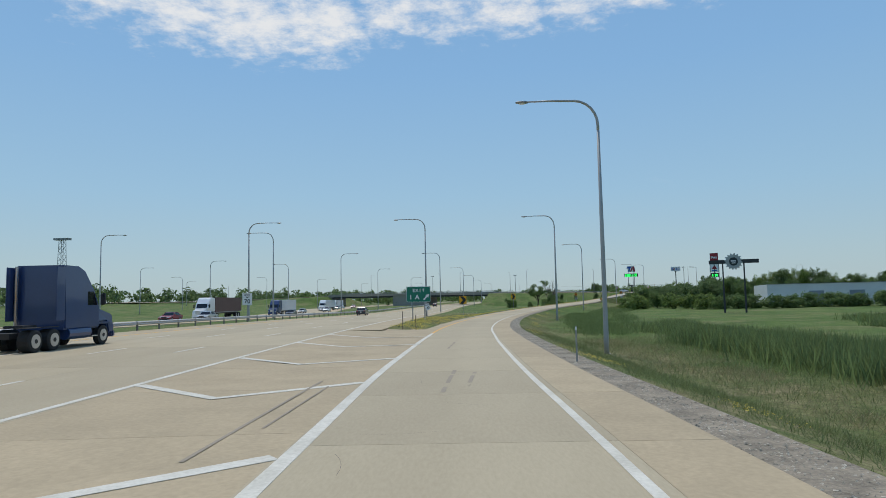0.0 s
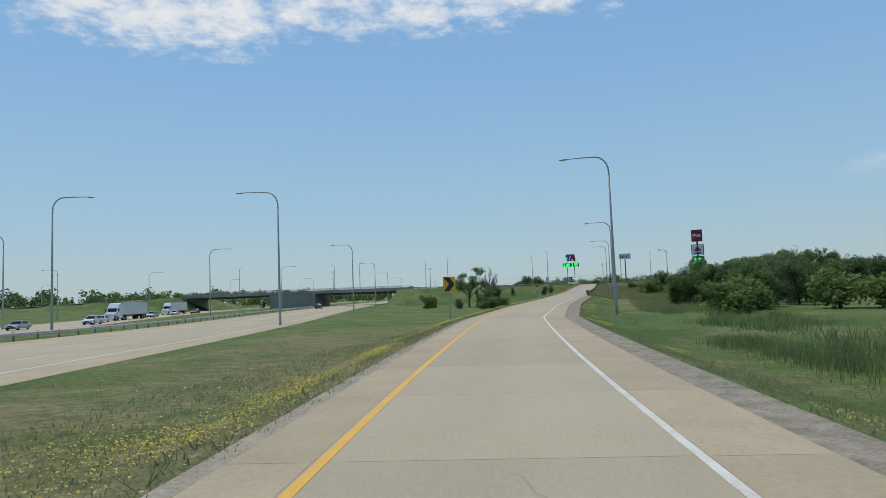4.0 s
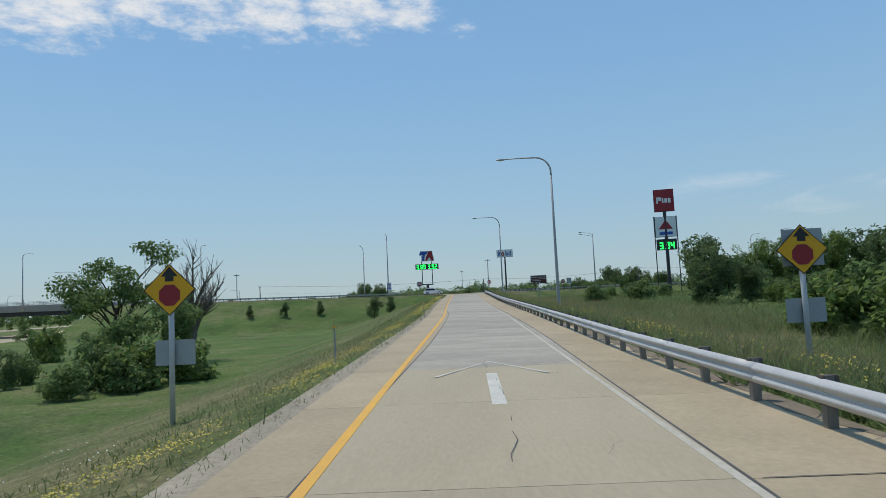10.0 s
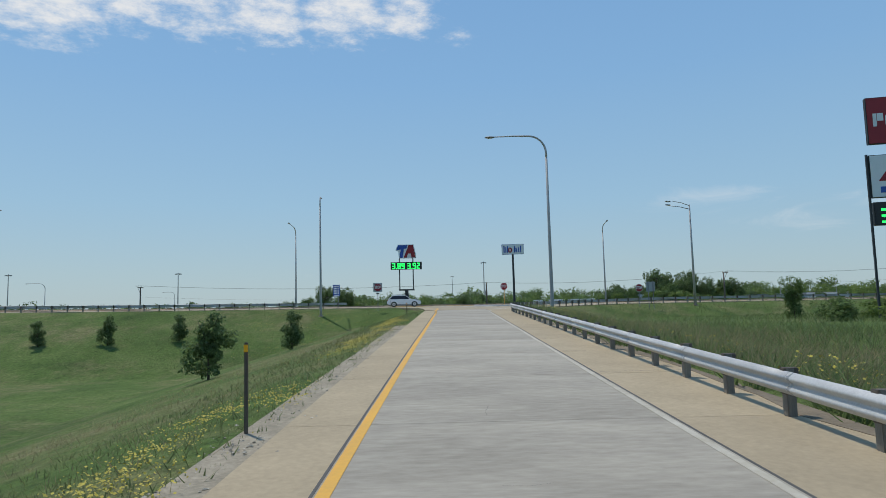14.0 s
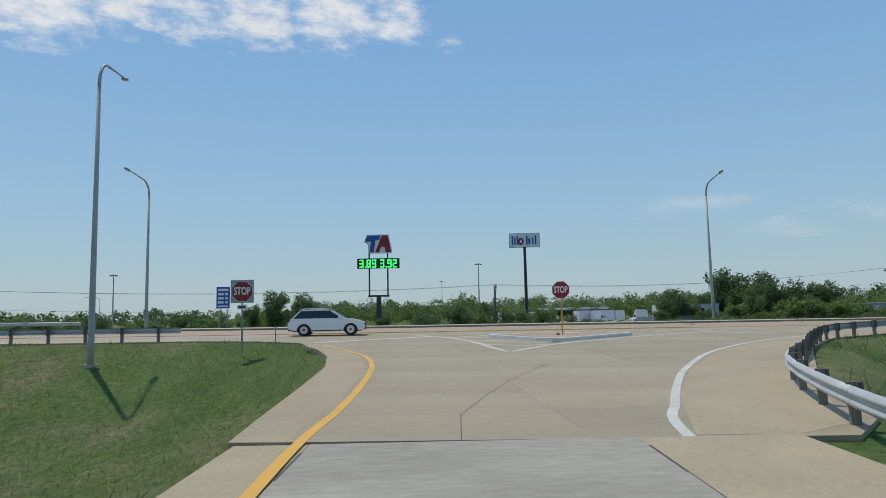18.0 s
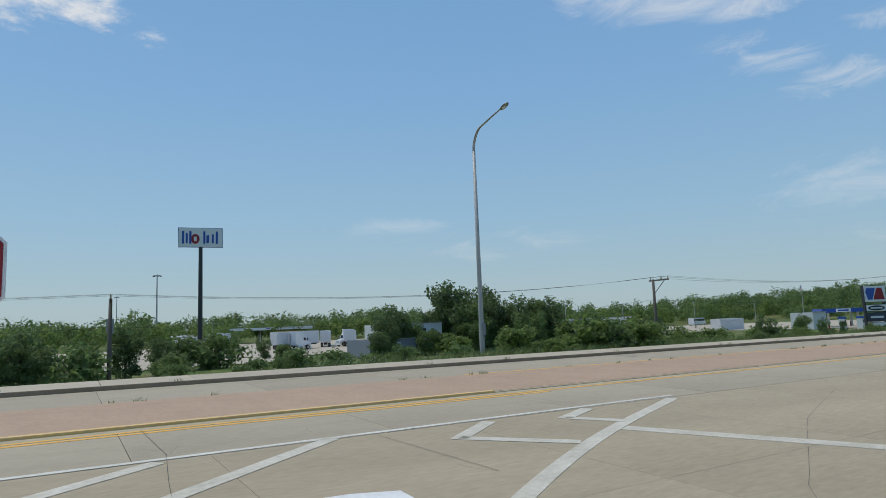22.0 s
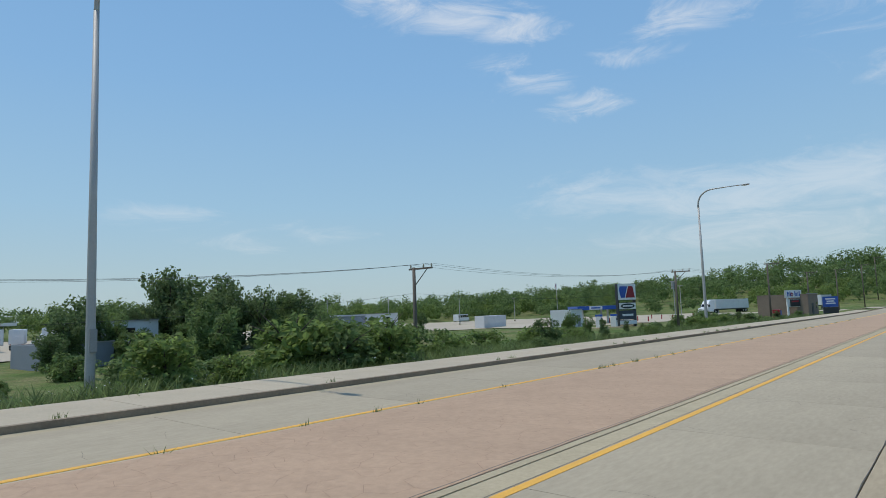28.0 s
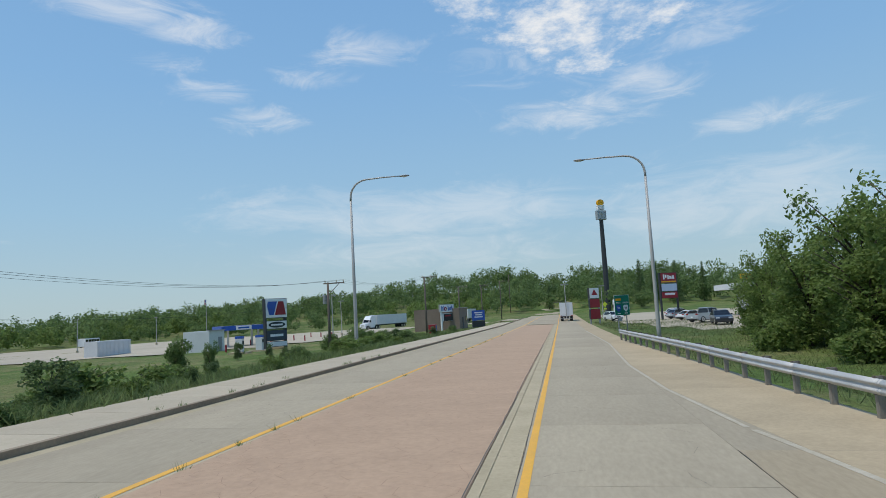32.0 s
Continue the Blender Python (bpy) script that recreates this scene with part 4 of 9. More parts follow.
paint("island_line", curve_xy(su([(-16.1, -18.4), (-16.35, -15.5), (-16.5, -12.5), (-16.9, -9.4), (-17.9, -5.9), (-19.3, -3.5)])), 0.30, LINE_ISLAND, road, zc)
paint("island_line", curve_xy(su([(-16.1, -18.4), (-12.8, -13.9), (-7.7, -9.5), (-3.0, -6.25), (2.7, -3.3)])), 0.28, LINE_ISLAND, road, zc)
paint("island_line", su([(-19.4, -3.35), (2.7, -3.15)]), 0.16, LINE_WHITE, road, zc, 0.009)
paint("stop_bar", su([(-24.3, -9.7), (-18.1, -5.5)]), 0.45, LINE_WHITE, road, zc)
paint("stop_bar", su([(-1.7, -5.7), (0.1, -9.4)]), 0.4, LINE_ISLAND, road, zc)
for bar in ([(-16.4, -13.4), (-15.0, -15.2), (-13.2, -14.2)], [(-16.7, -10.1), (-14.1, -11.9)], [(-17.4, -7.0), (-15.2, -8.2)], [(-16.8, -7.0), (-12.6, -3.5)], [(-13.4, -6.6), (-9.4, -3.5)],
            [(-9.9, -6.1), (-6.5, -3.3)], [(-4.75, -4.75), (-3.27, -3.56)], [(-4.66, -4.67), (-3.24, -6.2)], [(-1.85, -4.2), (-0.54, -3.5)], [(-1.77, -4.15), (-1.1, -5.15)]):
    paint("island_bar", su(bar), 0.30, LINE_ISLAND, road, zc, 0.009)


# ---- lamp posts ----
def arc(cx, cz, r, a0, a1, n=6):
    return [(cx + r * math.cos(radians(a0 + (a1 - a0) * i / n)), 0, cz + r * math.sin(radians(a0 + (a1 - a0) * i / n))) for i in range(n + 1)]


def lamp_head(bm_name, x, z, parent, lean=0.0):
    bm = bmesh.new()
    bmesh.ops.create_uvsphere(bm, u_segments=10, v_segments=6, radius=0.5)
    bmesh.ops.transform(bm, matrix=pose(x, 0, z, 0, -lean, 0) @ Matrix.Diagonal((0.85, 0.36, 0.17, 1)), verts=bm.verts)
    head = part("luminaire", bm, STEEL_DULL, parent, "grey cobra-head luminaire", smooth=True)
    lens = bmesh.new()
    bmesh.ops.create_uvsphere(lens, u_segments=8, v_segments=4, radius=0.5)
    bmesh.ops.transform(lens, matrix=pose(x, 0, z - 0.05, 0, -lean, 0) @ Matrix.Diagonal((0.5, 0.26, 0.14, 1)), verts=lens.verts)
    part("lens", lens, LAMP_CLEAR, head, "pale glass lens", smooth=True)


def pole_foot(parent, flange=True):
    part("base_flange", boxed(0, 0, 0.04, 0.5, 0.5, 0.08, 0.01), STEEL_DULL, parent)
    part("footing", tubed([(0, 0, -0.6), (0, 0, 0.06)], 0.36, 12), CONC_WHITE, parent, "round concrete footing")
    part("access_door", boxed(0.13, 0, 0.75, 0.03, 0.14, 0.3, 0.005), STEEL_DULL, parent)


def davit_lamp(m):
    t = thing("street_lamp", m, "tall grey aluminium street lamp with a curved davit arm", "street lamp", "street lamps")
    pole_foot(t)
    part("shaft", tubed([(0, 0, 0.08), (0, 0, 0.9), (0, 0, 6), (0, 0, 12.0)], [0.15, 0.145, 0.12, 0.085], 12), POLE, t, smooth=True)
    part("arm", tubed([(0, 0, 12.0)] + arc(1.35, 12.3, 1.35, 180, 92) + [(2.6, 0, 13.68), (4.1, 0, 13.66)], [0.085, 0.085, 0.08, 0.078, 0.075, 0.07, 0.068, 0.065, 0.055, 0.04], 10), POLE, t, smooth=True)
    lamp_head("luminaire", 4.4, 13.64, t)
    return t


def elbow_lamp(m):
    t = thing("street_lamp", m, "tall grey street lamp with an upswept elbow arm", "street lamp", "street lamps")
    pole_foot(t)
    part("shaft", tubed([(0, 0, 0.08), (0, 0, 0.9), (0, 0, 6), (0, 0, 13.05)], [0.16, 0.155, 0.125, 0.09], 12), POLE, t, smooth=True)
    part("arm", tubed([(0, 0, 13.05)] + arc(1.25, 13.1, 1.25, 180, 104) + [(2.2, 0, 14.48), (3.5, 0, 14.64)], [0.09, 0.088, 0.085, 0.08, 0.078, 0.075, 0.07, 0.065, 0.055, 0.04], 10), POLE, t, smooth=True)
    part("control_box", boxed(0.24, 0, 2.0, 0.16, 0.22, 0.75, 0.02), STEEL_DULL, t)
    lamp_head("luminaire", 3.8, 14.64, t, 12)
    return t


def twin_lamp(m):
    t = thing("street_lamp", m, "tall grey street lamp with two side-by-side truss arms", "street lamp", "street lamps")
    pole_foot(t)
    part("shaft", tubed([(0, 0, 0.08), (0, 0, 6), (0, 0, 13.0)], [0.17, 0.13, 0.09], 12), POLE, t, smooth=True)
    for y, dz in ((-0.5, 0.0), (0.5, 0.45)):
        part("arm", tubed([(0, 0, 12.4 + dz), (1.2, y * 0.5, 12.75 + dz), (2.6, y, 12.95 + dz)], [0.05, 0.045, 0.035], 8), POLE, t, smooth=True)
        lamp_head("luminaire", 2.9, 12.98 + dz, t, 4)
    return t


def stand(x, y, turn, top, height):
    """The pose of a post at x, y whose highest point lies at the height top."""
    z = gz(x, y) - 0.03
    return pose(x, y, z, 0, 0, turn) @ Matrix.Diagonal((1, 1, (top - z) / height, 1))


DAVITS = [(12.5, 29.5, 180, 13.55), (18.5, 85.7, 173, 12.7), (34.1, 145.2, 158, 13.3), (55.5, 199.7, 157, 12.75), (75.85, 252.9, 156, 13.55), (96.2, 307.8, 158, 15.8),
          (-0.6, 88.6, 178, 13.0), (-0.3, 161.2, 178, 13.0), (6.6, 230.0, 176, 12.4), (12.3, 300.0, 174, 12.0), (18.5, 366.0, 172, 11.6),
          (-26.0, 84.0, 0, 12.4), (-27.5, 166.0, 0, 13.6), (-26.2, 237.0, 0, 12.8), (-17.2, 290.0, 0, 11.2), (-28.5, 105.0, 180, 13.2), (-51.0, 200.0, 180, 13.2), (-61.0, 107.5, 0, 13.6), (-69, 180, 0, 13.3),
          (-105, 210, 0, 13.5), (-88, 300, 180, 13.0), (-70, 330, 0, 12.6), (-112, 260, 180, 12.4), (-60, 420, 0, 12.4), (-20, 440, 180, 12.4), (30, 470, 180, 12), (-35, 520, 0, 12), (60, 560, 180, 12),
          (-140, 330, 0, 13), (-150, 420, 0, 13)]
first = davit_lamp(stand(*DAVITS[0], 13.73))
for x, y, a, top in DAVITS[1:]:
    copy_thing(first, stand(x, y, a, top, 13.73))
for (x, y, a, top), h in zip(((187.5, 339.8, -109, 15.35), (179.8, 319.3, 73, 15.0)), (13.73,) * 2):
    copy_thing(first, stand(x, y, a, top, h))
ELBOWS = [(135.9, 357.5, -113, 17.4), (84.85, 344.9, 78, 19.1), (85.6, 372.9, -114, 18.4)]
first = elbow_lamp(stand(*ELBOWS[0], 14.65))
for x, y, a, top in ELBOWS[1:]:
    copy_thing(first, stand(x, y, a, top, 14.65))
twin_lamp(stand(130.3, 330.1, 165, 16.6, 13.45))
for s_, top in ((-78, 18.6), (-92, 18.0), (-118, 18.4), (-137, 18.4), (-176, 18.4)):
    p = cross(s_, 13.0 if s_ in (-92, -137) else -6.9)
    copy_thing(first, pose(p.x, p.y, p.z, 0, 0, -105 if s_ in (-92, -137) else 75) @ Matrix.Diagonal((1, 1, (top - p.z) / 14.65, 1)))


# ---- guardrails ----
W_FACE = [(0.0, -0.155), (0.018, -0.145), (0.075, -0.095), (0.083, -0.075), (0.075, -0.055), (0.022, -0.012), (0.022, 0.012), (0.075, 0.055), (0.083, 0.075), (0.075, 0.095), (0.018, 0.145), (0.0, 0.155)]


def beam_piece(line, s0, s1, side, h):
    """One length of W-beam; side: +1 turns its face to the line's left."""
    n = max(1, int((s1 - s0) / 0.95))
    profile = W_FACE + [(y - 0.006, z) for y, z in W_FACE[::-1]]
    mid, turn = line.at((s0 + s1) / 2)
    fm = Matrix.Translation(mid) @ Matrix.Rotation(turn, 4, "Z")
    inv = fm.inverted()
    verts, faces, m = [], [], len(profile)
    for i in range(n + 1):
        sv = s0 + (s1 - s0) * i / n
        for y, z in profile:
            verts.append(inv @ line.at(sv, -y * side, h + z)[0])
    for i in range(n):
        for j in range(m):
            a, b = i * m + j, i * m + (j + 1) % m
            faces.append((a, b, b + m, a + m) if side > 0 else (b, a, a + m, b + m))
    faces += [tuple(range(m))[::-1], tuple(range(n * m, n * m + m))]
    return raw("beam", verts, faces, STEEL, True), fm


def rail_post_mesh():
    bm = bmesh.new()
    box(bm, 0, 0, -0.06, 0.13, 0.14, 1.30, None, 0.012)
    return finish("post", bm, RAIL_WOOD)


RAIL_H = 0.40
RAIL_POST = rail_post_mesh()
RAIL_BLOCK = finish("block", boxed(0, 0, 0.01, 0.2, 0.13, 0.36, 0.008), POST_WOOD)


def guardrail(line, side, label, h=0.6, every=1.905, ends=True):
    g = thing("guardrail", Matrix(), label, "guardrail", "guardrails")
    s0 = 0.0
    while s0 < line.length - 0.3:
        e = min(s0 + 3.81, line.length)
        me, fm = beam_piece(line, max(0, s0 - 0.1), e, side, h)
        part("beam", me, None, g, at=fm)
        s0 = e
    s0 = 0.2
    while s0 < line.length:
        p, turn = line.at(s0, 0.17 * side + 0.0)
        q, _ = line.at(s0, 0.09 * side)
        fm = Matrix.Translation(p) @ Matrix.Rotation(turn + math.pi / 2, 4, "Z")
        post = part("post", RAIL_POST, None, g, at=Matrix.Translation((p.x, p.y, p.z + h - RAIL_H)) @ Matrix.Rotation(turn + math.pi / 2, 4, "Z") @ Matrix.Translation((0.1 * side, 0, 0)))
        part("block", RAIL_BLOCK, None, g, at=Matrix.Translation((q.x, q.y, q.z + h)) @ Matrix.Rotation(turn + math.pi / 2, 4, "Z"))
        s0 += every
    return g


def ground_line(points, up=0.0):
    fine = Line([(x, y, 0) for x, y in points])
    return Line([(x, y, float(z)) for (x, y, _), z in zip(fine.p[::4], [surface(px, py) + up for px, py, _ in fine.p[::4]])])


def surface(x, y):
    """The height of the road or shoulder at a place, or of the ground where there is none."""
    ss, off, rz = (float(v) for v in RAMP.near(np.array(x), np.array(y)))
    a, b = cross_su(x, y)
    if ss < RAMP.length - 2 and abs(off) < 5.2:
        return rz
    if np.interp(a, *SOUTH_EDGE) - 1.6 < b < NORTH_EDGE + 0.5:
        return zc(x, y)
    return gz(x, y)


sr, so, _ = RAMP.near(np.array([52.0]), np.array([199.7]))
RAIL_S = float(sr[0])
rail_pts = [tuple(RAMP.at(v, 3.72 if v > RAIL_S + 12 else 3.9)[0][:2]) for v in np.linspace(RAIL_S, L - 9, 14)]
rail_pts += su([(-15.4, -38.0), (-14.5, -35.0), (-13.3, -32.0), (-11.85, -29.0), (-10.3, -26.6), (-7.6, -23.2), (-4.9, -19.5), (-0.2, -14.1), (4.9, -11.3), (11.9, -9.2), (19.8, -7.75), (28.9, -6.85), (34, -6.5), (40, -6.15), (46, -5.95), (56, -5.45), (67.0, -4.8)])
RAIL = ground_line(rail_pts)
over = np.array([RAIL.p[max(0, i - 4) : i + 5, 2].max() for i in range(len(RAIL.p))])
RAIL.p[:, 2] = [over[max(0, i - 8) : i + 9].mean() for i in range(len(over))]
RAIL.p[:, 2] += 0.2 * step(cross_su(RAIL.p[:, 0], RAIL.p[:, 1])[0], -10, 12)
guardrail(RAIL, 1, "long galvanised steel W-beam guardrail on dark posts", RAIL_H)
marker = thing("object_marker", Matrix.Translation(RAIL.at(0.0)[0]) @ Matrix.Rotation(RAIL.at(0.0)[1] - math.pi / 2, 4, "Z"), "yellow and black striped marker panel at the guardrail's end", "object marker")
part("panel", boxed(0.0, -0.12, 0.62, 0.52, 0.02, 0.62, 0.01), SIGN_YELLOW, marker)
for i in range(-2, 4):
    zc0 = 0.62 + (i - 0.5) * 0.2
    pts = [(-0.26, zc0 - 0.16), (0.26, zc0 + 0.10), (0.26, zc0 + 0.20), (-0.26, zc0 - 0.06)]
    pts = [(x, min(0.925, max(0.315, z))) for x, z in pts]
    part("stripe", prismed(pts, -0.136, -0.128), SIGN_BLACK, marker)
part("end_post", boxed(0, 0, 0.25, 0.16, 0.16, 1.0, 0.01), POST_WOOD, marker)
guardrail(Line([tuple(cross(v, -6.25)) for v in np.linspace(-100, -31.8, 12)]), 1, "galvanised steel guardrail leading from the bridge to the junction")
guardrail(Line([tuple(cross(v, 12.75)) for v in np.linspace(-100, -46, 12)]), -1, "galvanised steel guardrail beside the footway near the bridge", every=3.81)
guardrail(Line([(float(fwy_x(y)) - 18.6, y, float(fwy_z(y))) for y in np.linspace(-20, 330, 30)]), -1, "weathered steel guardrail along the freeway median", every=3.81)


# ---- traffic island ----
def prism_z(points, z0, z1, material, parent, name, inset=0.0):
    bm = bmesh.new()
    f = bm.faces.new([bm.verts.new((x, y, zc(x, y) + z1)) for x, y in points])
    ext = bmesh.ops.extrude_face_region(bm, geom=[f])
    bmesh.ops.translate(bm, vec=(0, 0, z0 - z1), verts=[v for v in ext["geom"] if isinstance(v, bmesh.types.BMVert)])
    bmesh.ops.recalc_face_normals(bm, faces=bm.faces)
    return part(name, bm, material, parent)


prism_z(su([(-22.72, -33.4), (-22.7, -31.8), (-22.6, -28.5), (-22.5, -23.0), (-22.85, -18.6), (-23.6, -15.0), (-24.6, -12.0), (-23.8, -12.0), (-22.6, -15.7), (-21.6, -19.4), (-21.3, -23.2), (-21.4, -27.3), (-21.65, -30.9), (-21.95, -33.5)]), -0.1, 0.003, CONC_TAN, road, "shoulder_slab")
prism_z(su([(-15.15, -34.05), (-13.9, -33.4), (-11.9, -30.0), (-9.6, -26.6), (-4.6, -19.2), (0.2, -13.8), (5.2, -11.0), (12.2, -9.1), (20, -7.8), (28.95, -7.0), (28.95, -4.5), (21, -5.2), (13, -6.4), (6, -8.7), (0, -11.85), (-4.6, -15.55), (-9.0, -20.35), (-12.3, -25.3), (-13.9, -28.2), (-15.4, -31.3), (-16.4, -33.8)]), -0.1, 0.003, CONC_TAN, road, "shoulder_slab")
ISLAND = [(104.3, 341.6), (104.4, 340.8), (104.7, 338.1), (104.8, 337.2), (105.3, 336.6), (106.2, 336.38), (111.2, 338.55), (111.8, 338.95), (111.95, 339.4), (111.5, 339.75), (106.0, 341.95), (105.0, 342.1)]
isl = tagged(new("traffic_island"), "raised red paved island edged by a white-painted kerb", "traffic island", kind="structure")
cen = (sum(p[0] for p in ISLAND) / len(ISLAND), sum(p[1] for p in ISLAND) / len(ISLAND))
inner = [(cen[0] + (x - cen[0]) * 0.91, cen[1] + (y - cen[1]) * 0.88) for x, y in ISLAND]
prism_z(inner, -0.2, 0.15, PAVE_RED, isl, "paving")
for i in range(len(ISLAND)):
    j = (i + 1) % len(ISLAND)
    prism_z([ISLAND[i], ISLAND[j], inner[j], inner[i]], -0.2, 0.165, KERB_WHITE, isl, "kerb")
grate = tagged(new("storm_drain"), "dark rusty storm drain grate beside the island", "drain")
bm = bmesh.new()
for i in range(9):
    box(bm, -0.2 + i * 0.05, 0, 0.0, 0.022, 0.22, 0.02)
part("grating", bm, KERB_DARK, grate)
part("grate_frame", boxed(0, 0, -0.012, 0.5, 0.28, 0.016), CRACK, grate)
grate.matrix_basis = pose(105.1, 335.9, zc(105.1, 335.9) + 0.02, 0, 0, 10)


# ---- signs ----
def post_round(parent, h, r=0.04, material=STEEL, name="post", x=0.0):
    return part(name, tubed([(x, 0, -0.4), (x, 0, h)], r, 8), material, parent, smooth=True)


def u_post(parent, h, material=STEEL_DULL, x=0.0, y=0.03):
    bm = bmesh.new()
    ring = [(-0.04, 0.0), (0.04, 0.0), (0.04, 0.04), (0.028, 0.04), (0.028, 0.012), (-0.028, 0.012), (-0.028, 0.04), (-0.04, 0.04)]
    low, high = ([bm.verts.new((x + a, y + b, z)) for a, b in ring] for z in (-0.4, h))
    bm.faces.new(low[::-1])
    bm.faces.new(high)
    for i in range(8):
        bm.faces.new((low[i], low[(i + 1) % 8], high[(i + 1) % 8], high[i]))
    return part("post", bm, material, parent)


def octagon(r, z, y0, y1):
    return prismed([(r * math.cos(radians(22.5 + 45 * i)), z + r * math.sin(radians(22.5 + 45 * i))) for i in range(8)], y0, y1)


def write(parent, body, size, material, x, y, z, bold=0.0, turn=0.0):
    return part("lettering", letters(body, size, material, bold), None, parent, at=pose(x, y, z, 0, turn, 0))


def stop_sign(m, height, yellow=False, backing=False, w=0.914):
    label = "red octagonal stop sign on a yellow steel post" if yellow else "red octagonal stop sign on a grey steel post"
    t = thing("stop_sign", m, label + (" and square backing" if backing else ""), "stop sign", "stop signs")
    u_post(t, height + w * 0.45, POLE_YELLOW if yellow else STEEL_DULL)
    r = w / 2 / math.cos(radians(22.5))
    if backing:
        part("backing", boxed(0, 0.012, height, w * 1.12, 0.008, w * 1.12, 0.002), SIGN_BACK, t, "square grey backing plate")
    plate = part("plate", octagon(r, height, -0.008, 0.0), SIGN_WHITE, t)
    part("face", octagon(r * 0.955, height, -0.012, -0.008), SIGN_RED, plate, "red reflective face")
    part("lettering", letters("STOP", 0.46 * w / 0.914, SIGN_WHITE, 0.012), None, plate, at=pose(0, -0.014, height) @ Matrix.Diagonal((0.66, 1, 1.06, 1)))
    for dz in (0.36, -0.36):
        part("bolt", boxed(0, -0.014, height + dz * w / 0.914, 0.03, 0.012, 0.03, 0.004), STEEL, plate)
    return t


def facing(x, y, turn, z=None):
    return pose(x, y, (gz(x, y) if z is None else z), 0, 0, turn)


s1 = stop_sign(facing(91.6, 342.6, -19, 3.75), 2.58, backing=True, w=1.0)
part("plaque", boxed(0, 0.0, 1.82, 0.46, 0.012, 0.22, 0.005), SIGN_WHITE, s1, "small white plaque")
part("plaque_mark", boxed(0, -0.008, 1.82, 0.34, 0.006, 0.09), SIGN_BLACK, s1)
stop_sign(facing(107.6, 339.3, -38, zc(107.6, 339.2) + 0.15), 2.36, yellow=True)
stop_sign(facing(121.8, 330.25, -20), 2.35)
for x, y, a, w, h in ((123.0, 329.6, 160, 1.1, 1.2),):
    t = thing("road_sign", facing(x, y, a), "grey aluminium back of a road sign beside the guardrail", "road sign")
    u_post(t, 3.4, x=-0.3)
    u_post(t, 3.4, x=0.3)
    part("plate", boxed(0, 0, 2.7, w, 0.01, h, 0.004), SIGN_BACK, t)

# exit sign in the gore
t = thing("exit_sign", facing(0.02, 58.9, 0), "green exit sign with white lettering on two steel posts", "road sign")
zb = gz(0.02, 58.9)
for x in (-0.62, 0.62):
    part("post", boxed(x, 0.06, 1.2, 0.1, 0.09, 3.0, 0.01), STEEL_DULL, t)
def rounded(w, h, r, z, y0, y1):
    """A plate with rounded corners, centred at x 0 and the height z."""
    pts = []
    for cx, cz, a in ((w / 2 - r, h / 2 - r, 0), (-w / 2 + r, h / 2 - r, 90), (-w / 2 + r, -h / 2 + r, 180), (w / 2 - r, -h / 2 + r, 270)):
        pts += [(cx + r * math.cos(radians(a + k * 22.5)), z + cz + r * math.sin(radians(a + k * 22.5))) for k in range(5)]
    return prismed(pts, y0, y1)


part("plate", boxed(0, 0.01, 2.52 - zb, 2.5, 0.02, 1.62, 0.004), SIGN_GREEN, t)
part("border", rounded(2.48, 1.60, 0.16, 2.52 - zb, -0.012, 0.0), SIGN_WHITE, t, "white rounded border")
part("face", rounded(2.41, 1.53, 0.13, 2.52 - zb, -0.024, -0.012), SIGN_GREEN, t, "green reflective face")
for i, c in enumerate("EXIT"):
    part("lettering", letters(c, 0.44, SIGN_WHITE, 0.012), None, t, at=pose(-0.50 + i * 0.335, -0.03, 2.90 - zb))
write(t, "1", 0.66, SIGN_WHITE, -0.80, -0.03, 2.22 - zb, 0.014)
write(t, "A", 0.66, SIGN_WHITE, -0.14, -0.03, 2.22 - zb, 0.014)
bm = bmesh.new()
prism(bm, [(-0.32, -0.22), (-0.22, -0.32), (0.12, 0.02), (0.22, -0.10), (0.32, 0.32), (-0.10, 0.22), (0.02, 0.12)], -0.006, 0.0)
part("arrow", bm, SIGN_WHITE, t, at=pose(0.80, -0.026, 2.22 - zb))


def chevron_sign(m, w, h, z):
    t = thing("chevron_sign", m, "yellow warning sign with a black chevron on a steel post", "road sign", "curve warning signs")
    u_post(t, z + h * 0.4)
    part("plate", boxed(0, 0, z, w, 0.012, h, 0.004), SIGN_YELLOW, t)
    a, b = w * 0.47, h * 0.47
    part("chevron", prismed([(-a * 0.95, z + b), (a * 0.05, z + b), (a * 0.98, z), (a * 0.05, z - b), (-a * 0.95, z - b), (a * 0.0, z)], -0.012, -0.007), SIGN_BLACK, t)
    for dz in (0.42, -0.42):
        part("bolt", boxed(0, -0.012, z + dz * h, 0.025, 0.012, 0.025), STEEL, t)
    return t


c1 = chevron_sign(facing(4.95, 91.5, 0), 1.1, 1.25, 1.75 - gz(4.95, 91.5))
chevron_sign(facing(17.04, 140.25, -14), 1.04, 1.3, 2.24 - gz(17.04, 140.25))


